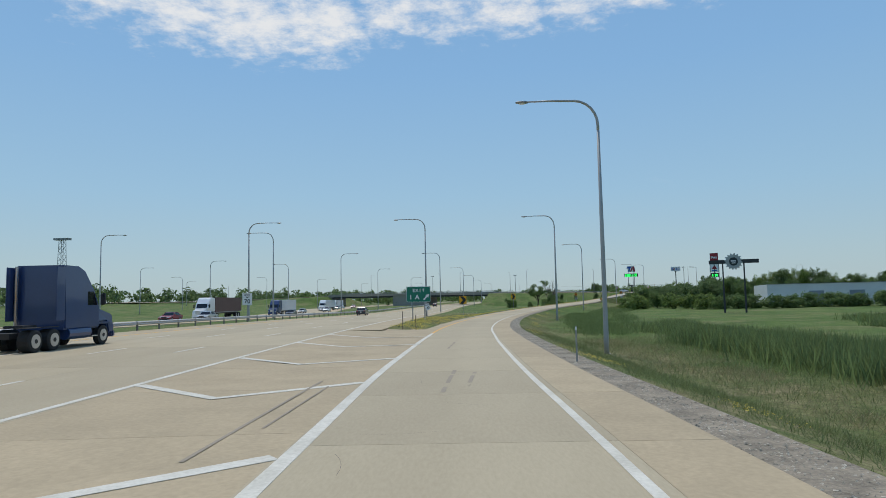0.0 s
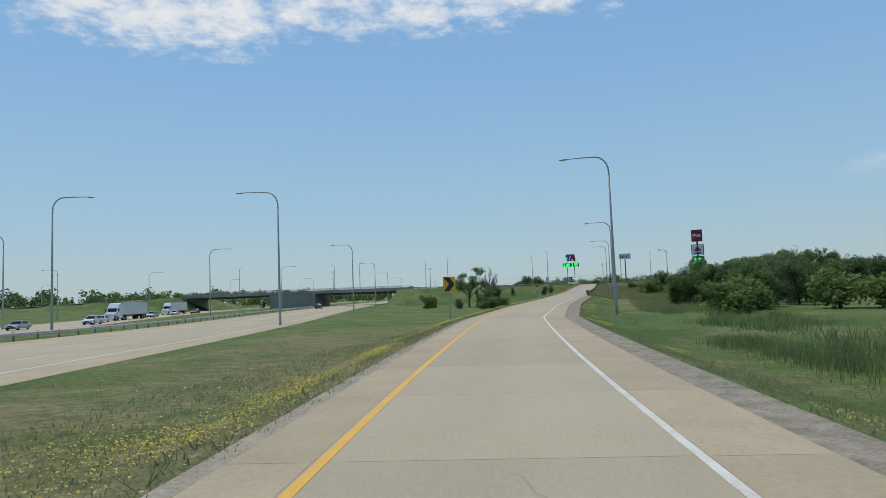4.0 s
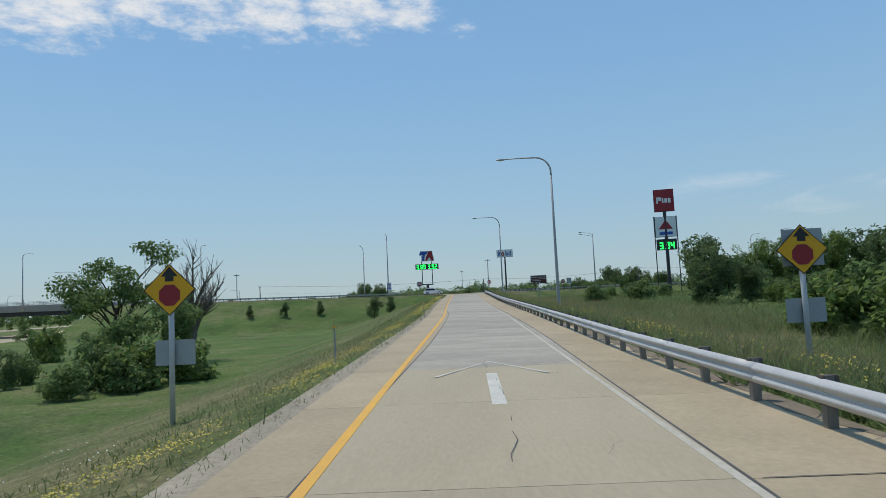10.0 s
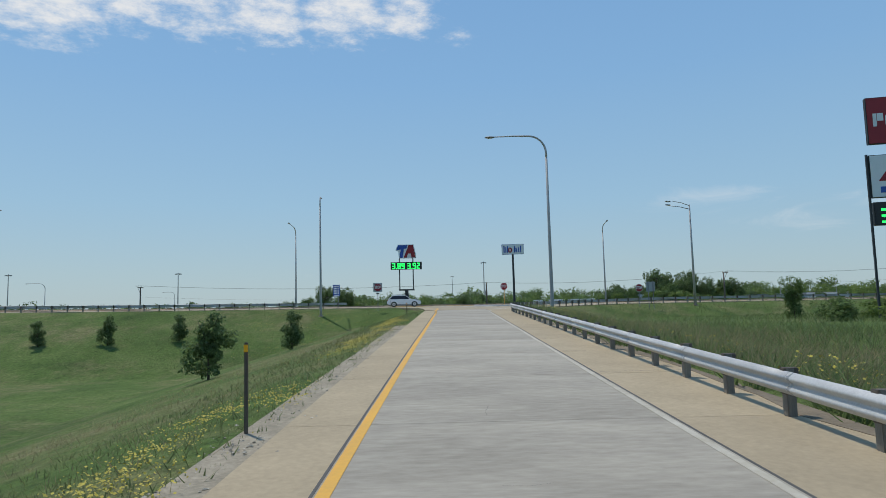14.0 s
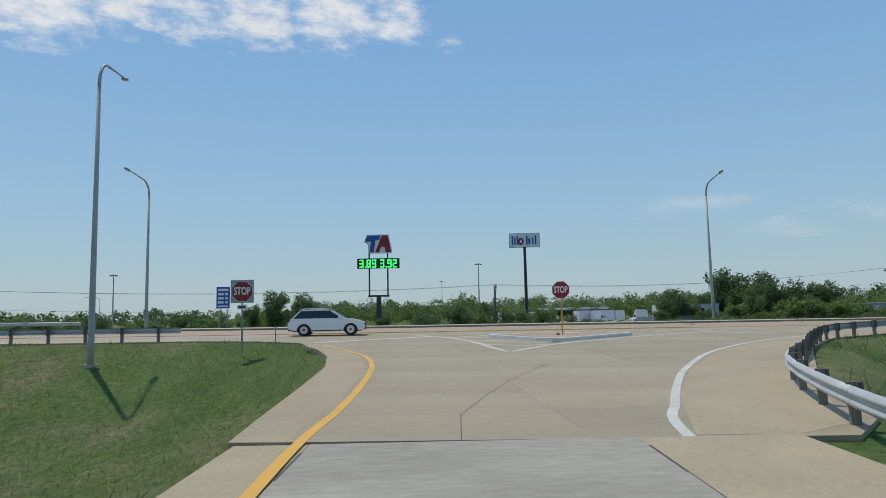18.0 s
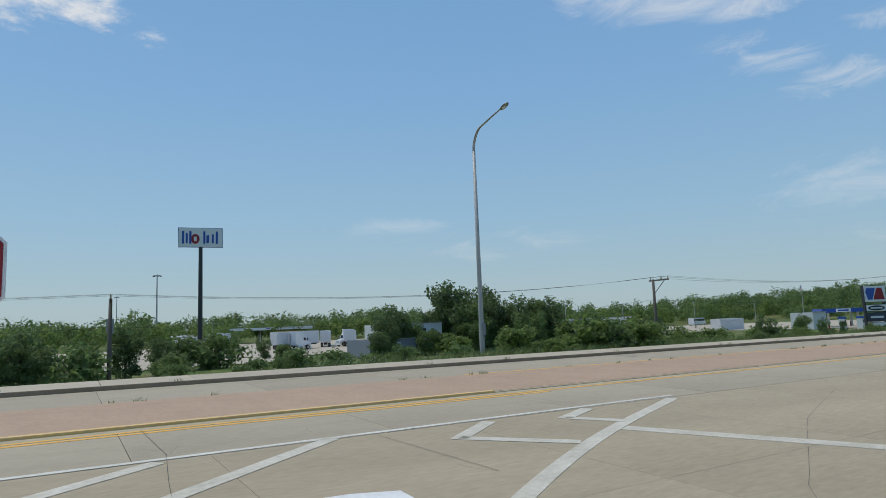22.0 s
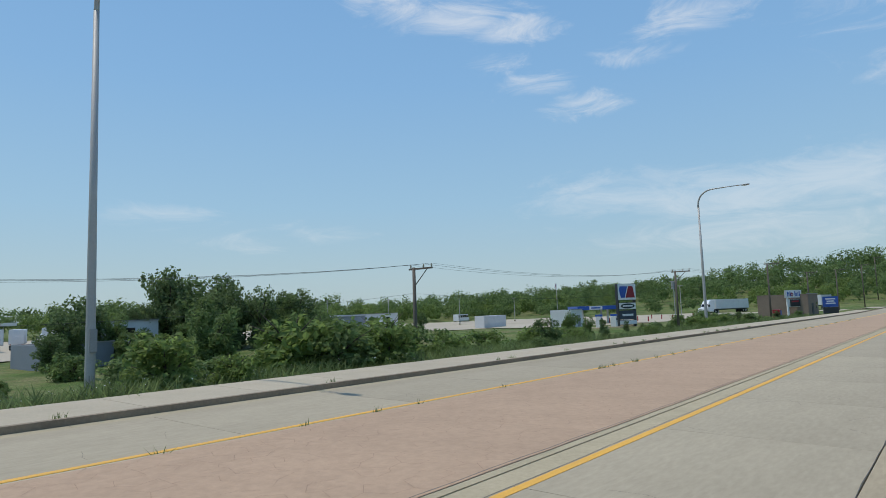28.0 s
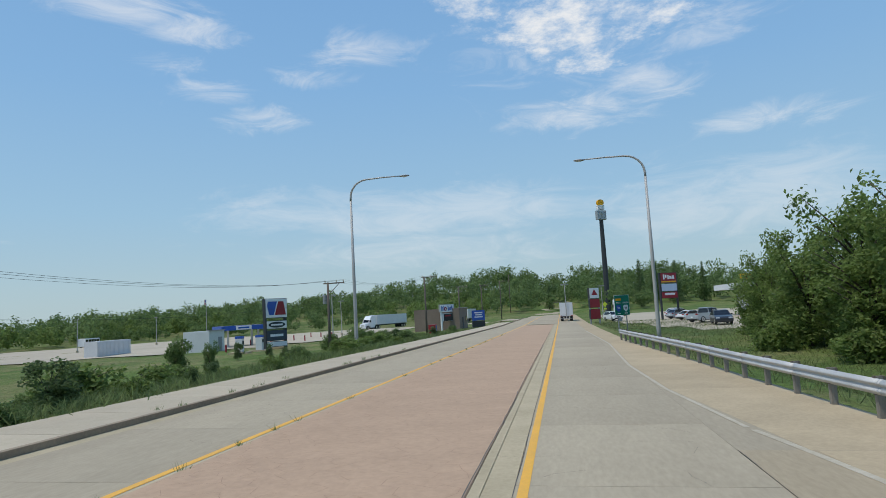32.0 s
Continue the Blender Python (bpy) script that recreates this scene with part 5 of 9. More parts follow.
def stop_ahead(m, z, backed):
    t = thing("warning_sign", m, "yellow diamond stop-ahead sign over a blank grey plaque", "road sign", "stop ahead signs")
    post_round(t, z + 0.5, 0.07)
    if backed:
        part("backing", boxed(0.1, 0.09, z + 0.06, 0.98, 0.01, 0.92, 0.003), SIGN_BACK, t, "grey backing plate")
    d = 0.62
    plate = part("plate", prismed([(-d, z), (0, z - d), (d, z), (0, z + d)], -0.09, -0.08), SIGN_BLACK, t)
    part("face", prismed([(-d * 0.95, z), (0, z - d * 0.95), (d * 0.95, z), (0, z + d * 0.95)], -0.095, -0.09), SIGN_YELLOW, plate)
    part("red_octagon", octagon(0.27, z - 0.13, -0.1, -0.095), SIGN_RED, plate)
    part("arrow", prismed([(-0.1, z + 0.2), (0.1, z + 0.2), (0.1, z + 0.32), (0.2, z + 0.32), (0, z + 0.56), (-0.2, z + 0.32), (-0.1, z + 0.32)], -0.1, -0.095), SIGN_BLACK, plate)
    part("plaque", boxed(0.05, 0.09, z - 1.5, 0.95, 0.01, 0.6, 0.003), SIGN_BACK, t, "blank grey plaque")
    return t


stop_ahead(facing(46.35, 220.0, -19), 2.75 - gz(46.35, 220), False)
stop_ahead(facing(61.0, 215.2, -24), 3.02 - gz(61.0, 215.2), True)

# leaning minimum speed plate on the lamp post in the verge
t = thing("speed_sign", facing(-0.35, 88.35, -14), "tilted white minimum-speed sign strapped to a lamp post", "road sign")
tilt = pose(0, -0.14, 0.86 - gz(-0.35, 88.35), 0, -24, 0)
part("plate", boxed(0, 0, 0, 0.72, 0.01, 0.92, 0.003, m=tilt), SIGN_WHITE, t)
part("lettering", letters("45", 0.5, SIGN_BLACK, 0.01), None, t, at=tilt @ pose(0, -0.01, -0.14))
part("lettering", letters("MINIMUM", 0.17, SIGN_BLACK, 0.004), None, t, at=tilt @ pose(0, -0.01, 0.28))
part("strap", boxed(0, 0.09, 0, 0.05, 0.2, 0.05, m=tilt), STEEL_DULL, t)
# speed limit in the median
t = thing("speed_sign", facing(-22.9, 74.0, 12), "white speed limit sign on a post beside the median rail", "road sign")
u_post(t, 3.6)
part("plate", boxed(0, 0, 2.9, 1.2, 0.01, 1.5, 0.003), SIGN_WHITE, t)
write(t, "70", 0.75, SIGN_BLACK, 0, -0.01, 2.6, 0.01)
write(t, "SPEED", 0.26, SIGN_BLACK, 0, -0.01, 3.42, 0.004)
write(t, "LIMIT", 0.26, SIGN_BLACK, 0, -0.01, 3.13, 0.004)

# brown guide sign
t = thing("guide_sign", facing(83.4, 270.4, -24), "brown guide sign with white place names and arrows", "road sign")
zb = gz(83.4, 270.4)
u_post(t, 4.6 - zb)
zs = 4.2 - zb
part("plate", boxed(0, 0, zs, 1.9, 0.012, 1.0, 0.004), SIGN_WHITE, t)
part("face", boxed(0, -0.009, zs + 0.27, 1.84, 0.008, 0.4, 0.003), SIGN_BROWN, t)
part("face", boxed(0, -0.009, zs - 0.22, 1.84, 0.008, 0.52, 0.003), SIGN_BROWN, t)
write(t, "Winthrop Harbor", 0.2, SIGN_WHITE, 0.12, -0.018, zs + 0.28)
write(t, "North Point", 0.2, SIGN_WHITE, -0.22, -0.018, zs - 0.1)
write(t, "Marina", 0.2, SIGN_WHITE, -0.15, -0.018, zs - 0.34)
for z in (zs + 0.28, zs - 0.34):
    part("arrow", prismed([(-0.88, z), (-0.78, z + 0.08), (-0.78, z + 0.025), (-0.64, z + 0.025), (-0.64, z - 0.025), (-0.78, z - 0.025), (-0.78, z - 0.08)], -0.019, -0.015), SIGN_WHITE, t)

# delineators and marker posts
for x, y, tall, tone, cap in ((7.75, 13.0, 1.15, STEEL_DULL, SIGN_WHITE), (-0.1, 40.6, 1.2, POST_WOOD, None), (0.9, 40.4, 1.3, POST_WOOD, None), (26.6, 158.6, 1.15, STEEL_DULL, SIGN_YELLOW), (36.9, 185.2, 1.1, STEEL_DULL, None),
                              (50.5, 221.5, 1.15, STEEL_DULL, SIGN_YELLOW), (60.8, 245.0, 1.1, STEEL_DULL, SIGN_YELLOW), (71.5, 273.9, 1.25, POST_WOOD, SIGN_YELLOW), (93.2, 342.6, 1.0, STEEL_DULL, None), (57.6, 208.5, 1.0, POST_WOOD, None), (84.2, 307, 1.0, POST_WOOD, SIGN_YELLOW)):
    t = thing("marker_post", facing(x, y, -20), "slim marker post standing in the roadside grass", "post", "roadside marker posts")
    part("shaft", boxed(0, 0, tall / 2 - 0.2, 0.05, 0.035, tall + 0.4, 0.006), tone, t)
    if cap:
        part("reflector", boxed(0, -0.024, tall - 0.08, 0.055, 0.012, 0.10, 0.003), cap, t)


# ---- trees and shrubs ----
def leaf_mesh(name, rng, blobs, count, size, material, squash=1.0, outward=0.7):
    """Many small folded leaves scattered through the shells of lumpy blobs (x, y, z, radius)."""
    b = np.array(blobs, float)
    w = b[:, 3] ** 2
    idx = rng.choice(len(b), count, p=w / w.sum())
    v = rng.normal(size=(count, 3))
    v /= np.linalg.norm(v, axis=1)[:, None]
    r = b[idx, 3] * (0.45 + 0.62 * rng.random(count) ** 0.6) * (1 + 0.22 * np.sin(v[:, 0] * 5 + idx) * np.sin(v[:, 1] * 6 - idx) + 0.12 * rng.normal(size=count))
    c = b[idx, :3] + v * r[:, None] * (1, 1, squash)
    nrm = v * outward + rng.normal(size=(count, 3)) * 0.55 + (0, 0, 0.35)
    nrm /= np.linalg.norm(nrm, axis=1)[:, None]
    a = np.cross(nrm, rng.normal(size=(count, 3)))
    a /= np.linalg.norm(a, axis=1)[:, None]
    t = np.cross(nrm, a)
    s = size * (0.6 + 0.8 * rng.random(count))[:, None]
    fold = nrm * s * 0.18
    verts = np.stack([c - a * s, c + t * s * 0.55 + fold, c + a * s, c - t * s * 0.55 + fold], 1).reshape(-1, 3)
    i = np.arange(count) * 4
    faces = np.stack([i, i + 1, i + 2, i + 3], 1)
    return raw(name, verts.tolist(), faces.tolist(), material)


def limb_mesh(rng, height, spread, limbs, r0, material, bare=False, lean=0.0, twigs=0):
    bm = bmesh.new()
    ends = []
    trunk_top = height * (0.55 if not bare else 0.5)
    wob = rng.normal(size=(4, 2)) * height * 0.012
    pts = [(0, 0, -0.4)] + [(wob[i, 0] + lean * (i + 1) / 4, wob[i, 1], trunk_top * (i + 1) / 4) for i in range(4)]
    tube(bm, pts, [r0 * 1.25, r0, r0 * 0.85, r0 * 0.7, r0 * 0.5], 8)
    for k in range(limbs):
        a = k * 2.4 + rng.random() * 0.8
        z0 = trunk_top * (0.4 + 0.58 * rng.random())
        reach = spread * (0.5 + 0.5 * rng.random())
        rise = height * (0.25 + 0.3 * rng.random())
        f = z0 / trunk_top
        p0 = Vector((lean * f, 0, z0))
        p1 = p0 + Vector((math.cos(a) * reach * 0.5, math.sin(a) * reach * 0.5, rise * 0.6))
        p2 = p0 + Vector((math.cos(a) * reach, math.sin(a) * reach, rise))
        tube(bm, [p0, p1, p2], [r0 * 0.45, r0 * 0.28, r0 * 0.1], 6)
        ends.append(p2)
        for j in range(twigs):
            q0 = p0.lerp(p2, 0.35 + 0.6 * rng.random())
            d = Vector((rng.normal() * 0.5 + math.cos(a) * 0.5, rng.normal() * 0.5 + math.sin(a) * 0.5, 0.5 + rng.random())).normalized() * height * (0.12 + 0.16 * rng.random())
            q1 = q0 + d * 0.5 + Vector(rng.normal(size=3)) * 0.08
            tube(bm, [q0, q1, q0 + d], [r0 * 0.14, r0 * 0.09, r0 * 0.03], 4)
            tube(bm, [q1, q1 + Vector((d.y, -d.x, d.z)) * 0.5], [r0 * 0.07, r0 * 0.03], 4)
    return finish("trunk", bm, material, True), ends


def clumps(rng, number, centre, wide, tall, r0, r1):
    """Leafy clumps set round an uneven crown, with gaps between them."""
    out = []
    lean = rng.random(3) * 6
    for _ in range(number):
        v = rng.normal(size=3)
        v /= np.linalg.norm(v)
        if v[2] < -0.75:
            v[2] *= -1
        k = (0.62 + 0.38 * rng.random()) * (1 + 0.20 * math.sin(3 * math.atan2(v[1], v[0]) + lean[0]) + 0.14 * math.sin(5 * v[2] + lean[1]))
        out.append((centre[0] + v[0] * wide * k, centre[1] + v[1] * wide * k, max(r0, centre[2] + v[2] * tall * k), r0 + (r1 - r0) * rng.random()))
    return out


TREES, TALL = {}, {}


def tree_model(kind, seed):
    """Meshes of a tree about 6 m tall (bushes 2 m), built once for each kind and seed."""
    key = (kind, seed)
    if key in TREES:
        return TREES[key]
    rng = np.random.default_rng(seed * 17 + len(kind))
    if kind == "tree" or kind == "light_tree":
        trunk, ends = limb_mesh(rng, 6.0, 2.0, 11, 0.13, BARK)
        blobs = [(e.x, e.y, e.z * 0.95, 0.50 + 0.25 * rng.random()) for e in ends]
        blobs += clumps(rng, 32, (0, 0, 3.15), 1.75, 2.45, 0.36, 0.62) + clumps(rng, 9, (0, 0, 2.3), 0.9, 1.5, 0.6, 0.85) + clumps(rng, 14, (0, 0, 0.9), 1.75, 0.55, 0.36, 0.6)
        crown = leaf_mesh("crown", rng, blobs, 4000, 0.155, LEAF_DARK if kind == "tree" else LEAF)
    elif kind == "leafy_tree":
        trunk, ends = limb_mesh(rng, 6.0, 2.0, 11, 0.13, BARK)
        blobs = [(e.x, e.y, e.z * 0.95, 0.45 + 0.25 * rng.random()) for e in ends]
        blobs += clumps(rng, 40, (0, 0, 3.15), 1.75, 2.45, 0.30, 0.58) + clumps(rng, 9, (0, 0, 2.3), 0.9, 1.5, 0.6, 0.85) + clumps(rng, 16, (0, 0, 0.9), 1.75, 0.55, 0.36, 0.6)
        crown = leaf_mesh("crown", rng, blobs, 7400, 0.102, LEAF_LIGHT)
    elif kind in ("bush", "light_bush"):
        trunk, ends = limb_mesh(rng, 1.7, 1.0, 8, 0.05, BARK)
        blobs = clumps(rng, 22, (0, 0, 0.75), 1.0, 0.85, 0.24, 0.42) + clumps(rng, 6, (0, 0, 0.55), 0.6, 0.4, 0.4, 0.55)
        crown = leaf_mesh("crown", rng, blobs, 1600, 0.10, LEAF if kind == "bush" else LEAF_LIGHT, 0.9)
    elif kind == "sapling":
        trunk, ends = limb_mesh(rng, 3.0, 0.7, 7, 0.05, BARK)
        blobs = [(rng.normal() * 0.38, rng.normal() * 0.38, 0.45 + 2.3 * rng.random(), 0.26 + 0.2 * rng.random()) for _ in range(19)]
        crown = leaf_mesh("crown", rng, blobs, 2200, 0.09, LEAF_DARK)
    elif kind == "conifer":
        trunk, ends = limb_mesh(rng, 7.0, 0.3, 3, 0.12, BARK)
        blobs = [(math.cos(i * 2.4) * (1 - i / 44) * 0.9, math.sin(i * 2.4) * (1 - i / 44) * 0.9, 0.6 + i * 0.165, 0.28 + 0.75 * (1 - i / 44)) for i in range(44)]
        crown = leaf_mesh("crown", rng, blobs, 3200, 0.13, LEAF_DARK, 0.5)
    elif kind == "open_tree":
        trunk, ends = limb_mesh(rng, 6.0, 3.2, 11, 0.16, BARK, twigs=5)
        blobs = [(e.x, e.y, e.z, 0.7 + 0.4 * rng.random()) for e in ends] + [(e.x * 0.6, e.y * 0.6, e.z * 1.05, 0.6) for e in ends]
        crown = leaf_mesh("crown", rng, blobs, 6500, 0.10, LEAF, 0.7)
    else:
        trunk, ends = limb_mesh(rng, 6.0, 2.2, 14, 0.24, BARK_PALE, bare=True, twigs=14)
        crown = None
    heights = [v.co.z for v in (crown or trunk).vertices]
    TALL[key] = float(np.quantile(heights, 0.995))
    TREES[key] = (trunk, crown)
    return TREES[key]


SAYS = {"tree": ("tree", "dark green broadleaf tree with a dense uneven crown", "tree"), "light_tree": ("tree", "mid-green broadleaf tree with a loose crown", "tree"),
        "leafy_tree": ("tree", "light green broadleaf tree leafy down to the ground", "tree"),
        "bush": ("bush", "dense green bush growing in the rough grass", "bush"), "light_bush": ("bush", "bright light-green bush in the rough grass", "bush"), "sapling": ("young_tree", "small dark young tree planted on the grass bank", "tree"),
        "conifer": ("conifer", "tall dark conifer with drooping branches", "tree"), "open_tree": ("tree", "leaning tree with sparse pale green foliage and bare limbs", "tree"), "bare_tree": ("dead_tree", "leafless dead tree with pale branching limbs", "tree")}
_turns = random.Random(5)


def plant(kind, x, y, h, w=1.0, seed=0, z=None):
    trunk, crown = tree_model(kind, seed)
    k = h / TALL[kind, seed]
    name, label, cat = SAYS[kind]
    base = gz(x, y) - 0.05 if z is None else z
    t = thing(name, pose(x, y, base, 0, 0, _turns.uniform(0, 360)) @ Matrix.Diagonal((k * w, k * w, k, 1)), label, cat, {"tree": "trees", "bush": "bushes"}[cat])
    part("trunk", trunk, None, t)
    if crown:
        part("crown", crown, None, t)
    return t


# valley left of the ramp
plant("open_tree", 39.0, 268.0, 11.4, 1.0, 1)
plant("bare_tree", 45.3, 270.5, 11.0, 0.85, 1)
for x, y, h, w, k in ((41.6, 252.5, 4.8, 0.95, "light_tree"), (44.4, 256.5, 5.8, 0.85, "light_tree"), (39.4, 254.0, 3.8, 0.9, "light_tree"), (42.6, 249.6, 3.2, 1.1, "light_bush"), (45.4, 251.4, 2.8, 1.1, "light_bush"), (39.2, 245.6, 2.0, 1.1, "bush"), (42.0, 247.4, 2.2, 1.0, "bush"), (40.2, 250.0, 3.0, 0.9, "bush"), 
                      (30.0, 286.0, 3.8, 0.9, "light_bush"), (27.5, 288.5, 4.2, 0.8, "open_tree"), (34.3, 257.0, 2.2, 0.8, "bush"), (26.8, 273.0, 1.0, 1.8, "light_bush")):
    plant(k, x, y, h, w, int(x) % 3)
for x, y, h in ((26.8, 272.0, 3.4), (33.9, 254.5, 2.7), (71.3, 303.0, 3.7), (77.7, 317.0, 3.1), (68.6, 341.4, 3.0), (61.4, 342.8, 3.2), (54.4, 344.8, 2.8)):
    plant("sapling", x, y, h, 1.0, int(y) % 3)
# thicket right of the ramp
SE = [(56.5, 177.0, 3.2, "bush"), (60.5, 184.5, 3.4, "bush"), (50.8, 165.5, 5.0, "bush"), (55.0, 170.5, 6.0, "tree"), (48.5, 157.5, 5.2, "bush"), (52.8, 161.0, 6.4, "light_tree"), (58.0, 166.0, 6.6, "tree"), (61.5, 176.5, 6.4, "tree"),
      (47.0, 150.0, 4.8, "light_bush"), (52.0, 151.5, 6.0, "bush"), (57.0, 156.0, 6.6, "tree"), (63.0, 160.0, 7.0, "tree"), (66.5, 171.0, 6.6, "light_tree"), (66.0, 184.0, 5.6, "tree"), (72.0, 177.0, 6.6, "tree"), (75.0, 190.0, 6.2, "tree"),
      (81.0, 184.0, 7.0, "tree"), (86.0, 197.0, 6.4, "tree"), (92.0, 190.0, 7.0, "light_tree"), (97.0, 204.0, 6.8, "tree"), (104.0, 198.0, 7.2, "tree"), (109.0, 211.0, 7.2, "tree"), (116.0, 206.0, 7.4, "tree"), (122.0, 219.0, 7.6, "light_tree"),
      (130.0, 214.0, 8.0, "tree"), (137.0, 228.0, 8.0, "tree"), (146.0, 222.0, 8.2, "tree"), (154.0, 236.0, 8.2, "tree"), (163.0, 229.0, 8.4, "light_tree"), (170.0, 243.0, 8.0, "tree"), (180.0, 236.0, 8.4, "tree"),
      (71.8, 219.5, 2.9, "light_bush"), (74.5, 222.5, 3.1, "bush"), (72.6, 224.4, 2.6, "light_bush"), (88.0, 247.5, 4.9, "tree"), (91.5, 247.0, 3.6, "bush"), (85.6, 262.0, 2.0, "bush"), (93.5, 265.0, 2.4, "bush"),
      (96.5, 251.0, 2.8, "bush"), (101.0, 263.0, 1.9, "bush"), (108.0, 262.0, 1.8, "light_bush"), (101.0, 270.0, 1.6, "bush"), (112.0, 274.0, 1.8, "bush"), (97.0, 276.0, 1.6, "light_bush"), (106.0, 280.0, 1.5, "bush"), (118.0, 270.0, 2.2, "bush"), (90.5, 270.5, 1.4, "light_bush"), (127, 262, 3.2, "bush"), (121, 252, 3.6, "tree"), (134, 268, 3.4, "bush")]
for i, (x, y, h, k) in enumerate(SE):
    if "bush" in k and h > 3.1:
        k = ("light_tree", "tree")[i % 2]
    if y < 160 and x < 53:
        x += 6
    plant(k, x, y, h * (0.84 if i < 31 else 1.0), 1.15 if k != "tree" else 1.05, i % 3)
for i, (x, y, h) in enumerate(((79.0, 186.0, 6.6), (84.0, 203.0, 5.4), (88.5, 209.0, 6.6), (92.5, 216.0, 7.2), (96.0, 223.0, 6.8), (99.0, 230.0, 7.2), (102.5, 237.0, 7.0), (105.5, 244.0, 6.4), (97.5, 213.0, 7.6), (104.0, 226.0, 7.6), (108.5, 236.0, 7.2), (111.0, 246.0, 6.0), (72.0, 183.0, 6.4))):
    plant(("tree", "tree", "light_tree")[i % 3], x, y, h, 1.1, i % 3)
for i in range(46):
    x, y = 62.0 + (i * 29 % 47), 196.0 + (i * 41 % 84)
    if x - 0.45 * (y - 196) > 50 or y < 205:
        plant(("bush", "light_bush", "bush", "light_bush", "sapling")[i % 5], x + 0.33 * (y - 196) + 4, y, 1.0 + 0.35 * (i * 7 % 5), 1.2, i % 3)
for x, y, h, w in ((94.6, 276.6, 1.3, 1.2), (93.4, 274.2, 1.2, 1.2), (98.0, 279.0, 1.3, 1.2)):
    plant("bush", x, y, h, w, int(x) % 3)
for x, y, h, w, k in ((116.2, 280.0, 8.4, 1.0, "tree"), (119.6, 278.4, 5.4, 1.2, "tree"), (113.6, 277.6, 4.2, 1.2, "light_tree"), (122.6, 282.0, 4.6, 1.3, "tree"), (123.3, 309.5, 4.0, 0.8, "light_tree"), (126.4, 307.6, 2.0, 1.4, "bush"), (129.0, 305.0, 1.8, 1.4, "light_bush"), (119.6, 302.0, 1.6, 1.4, "bush"), (122.4, 299.0, 1.7, 1.5, "light_bush")):
    plant(k, x, y, h, w, int(x) % 3)
# hedge and bushes across the field
for i in range(17):
    plant("bush", 60.0 + i * 3.1, 128.5 - i * 1.0 + (i % 3) * 0.5, 2.7 + 0.4 * ((i * 7) % 4) / 4, 1.3, i % 3)
for x, y, h in ((43.0, 141.0, 3.0), (46.5, 143.5, 3.4), (53.0, 139.0, 3.6), (56.5, 136.5, 3.2), (49.0, 148.0, 2.6), (58, 133, 3.4)):
    plant("light_bush", x, y, h, 1.2, int(x) % 3)
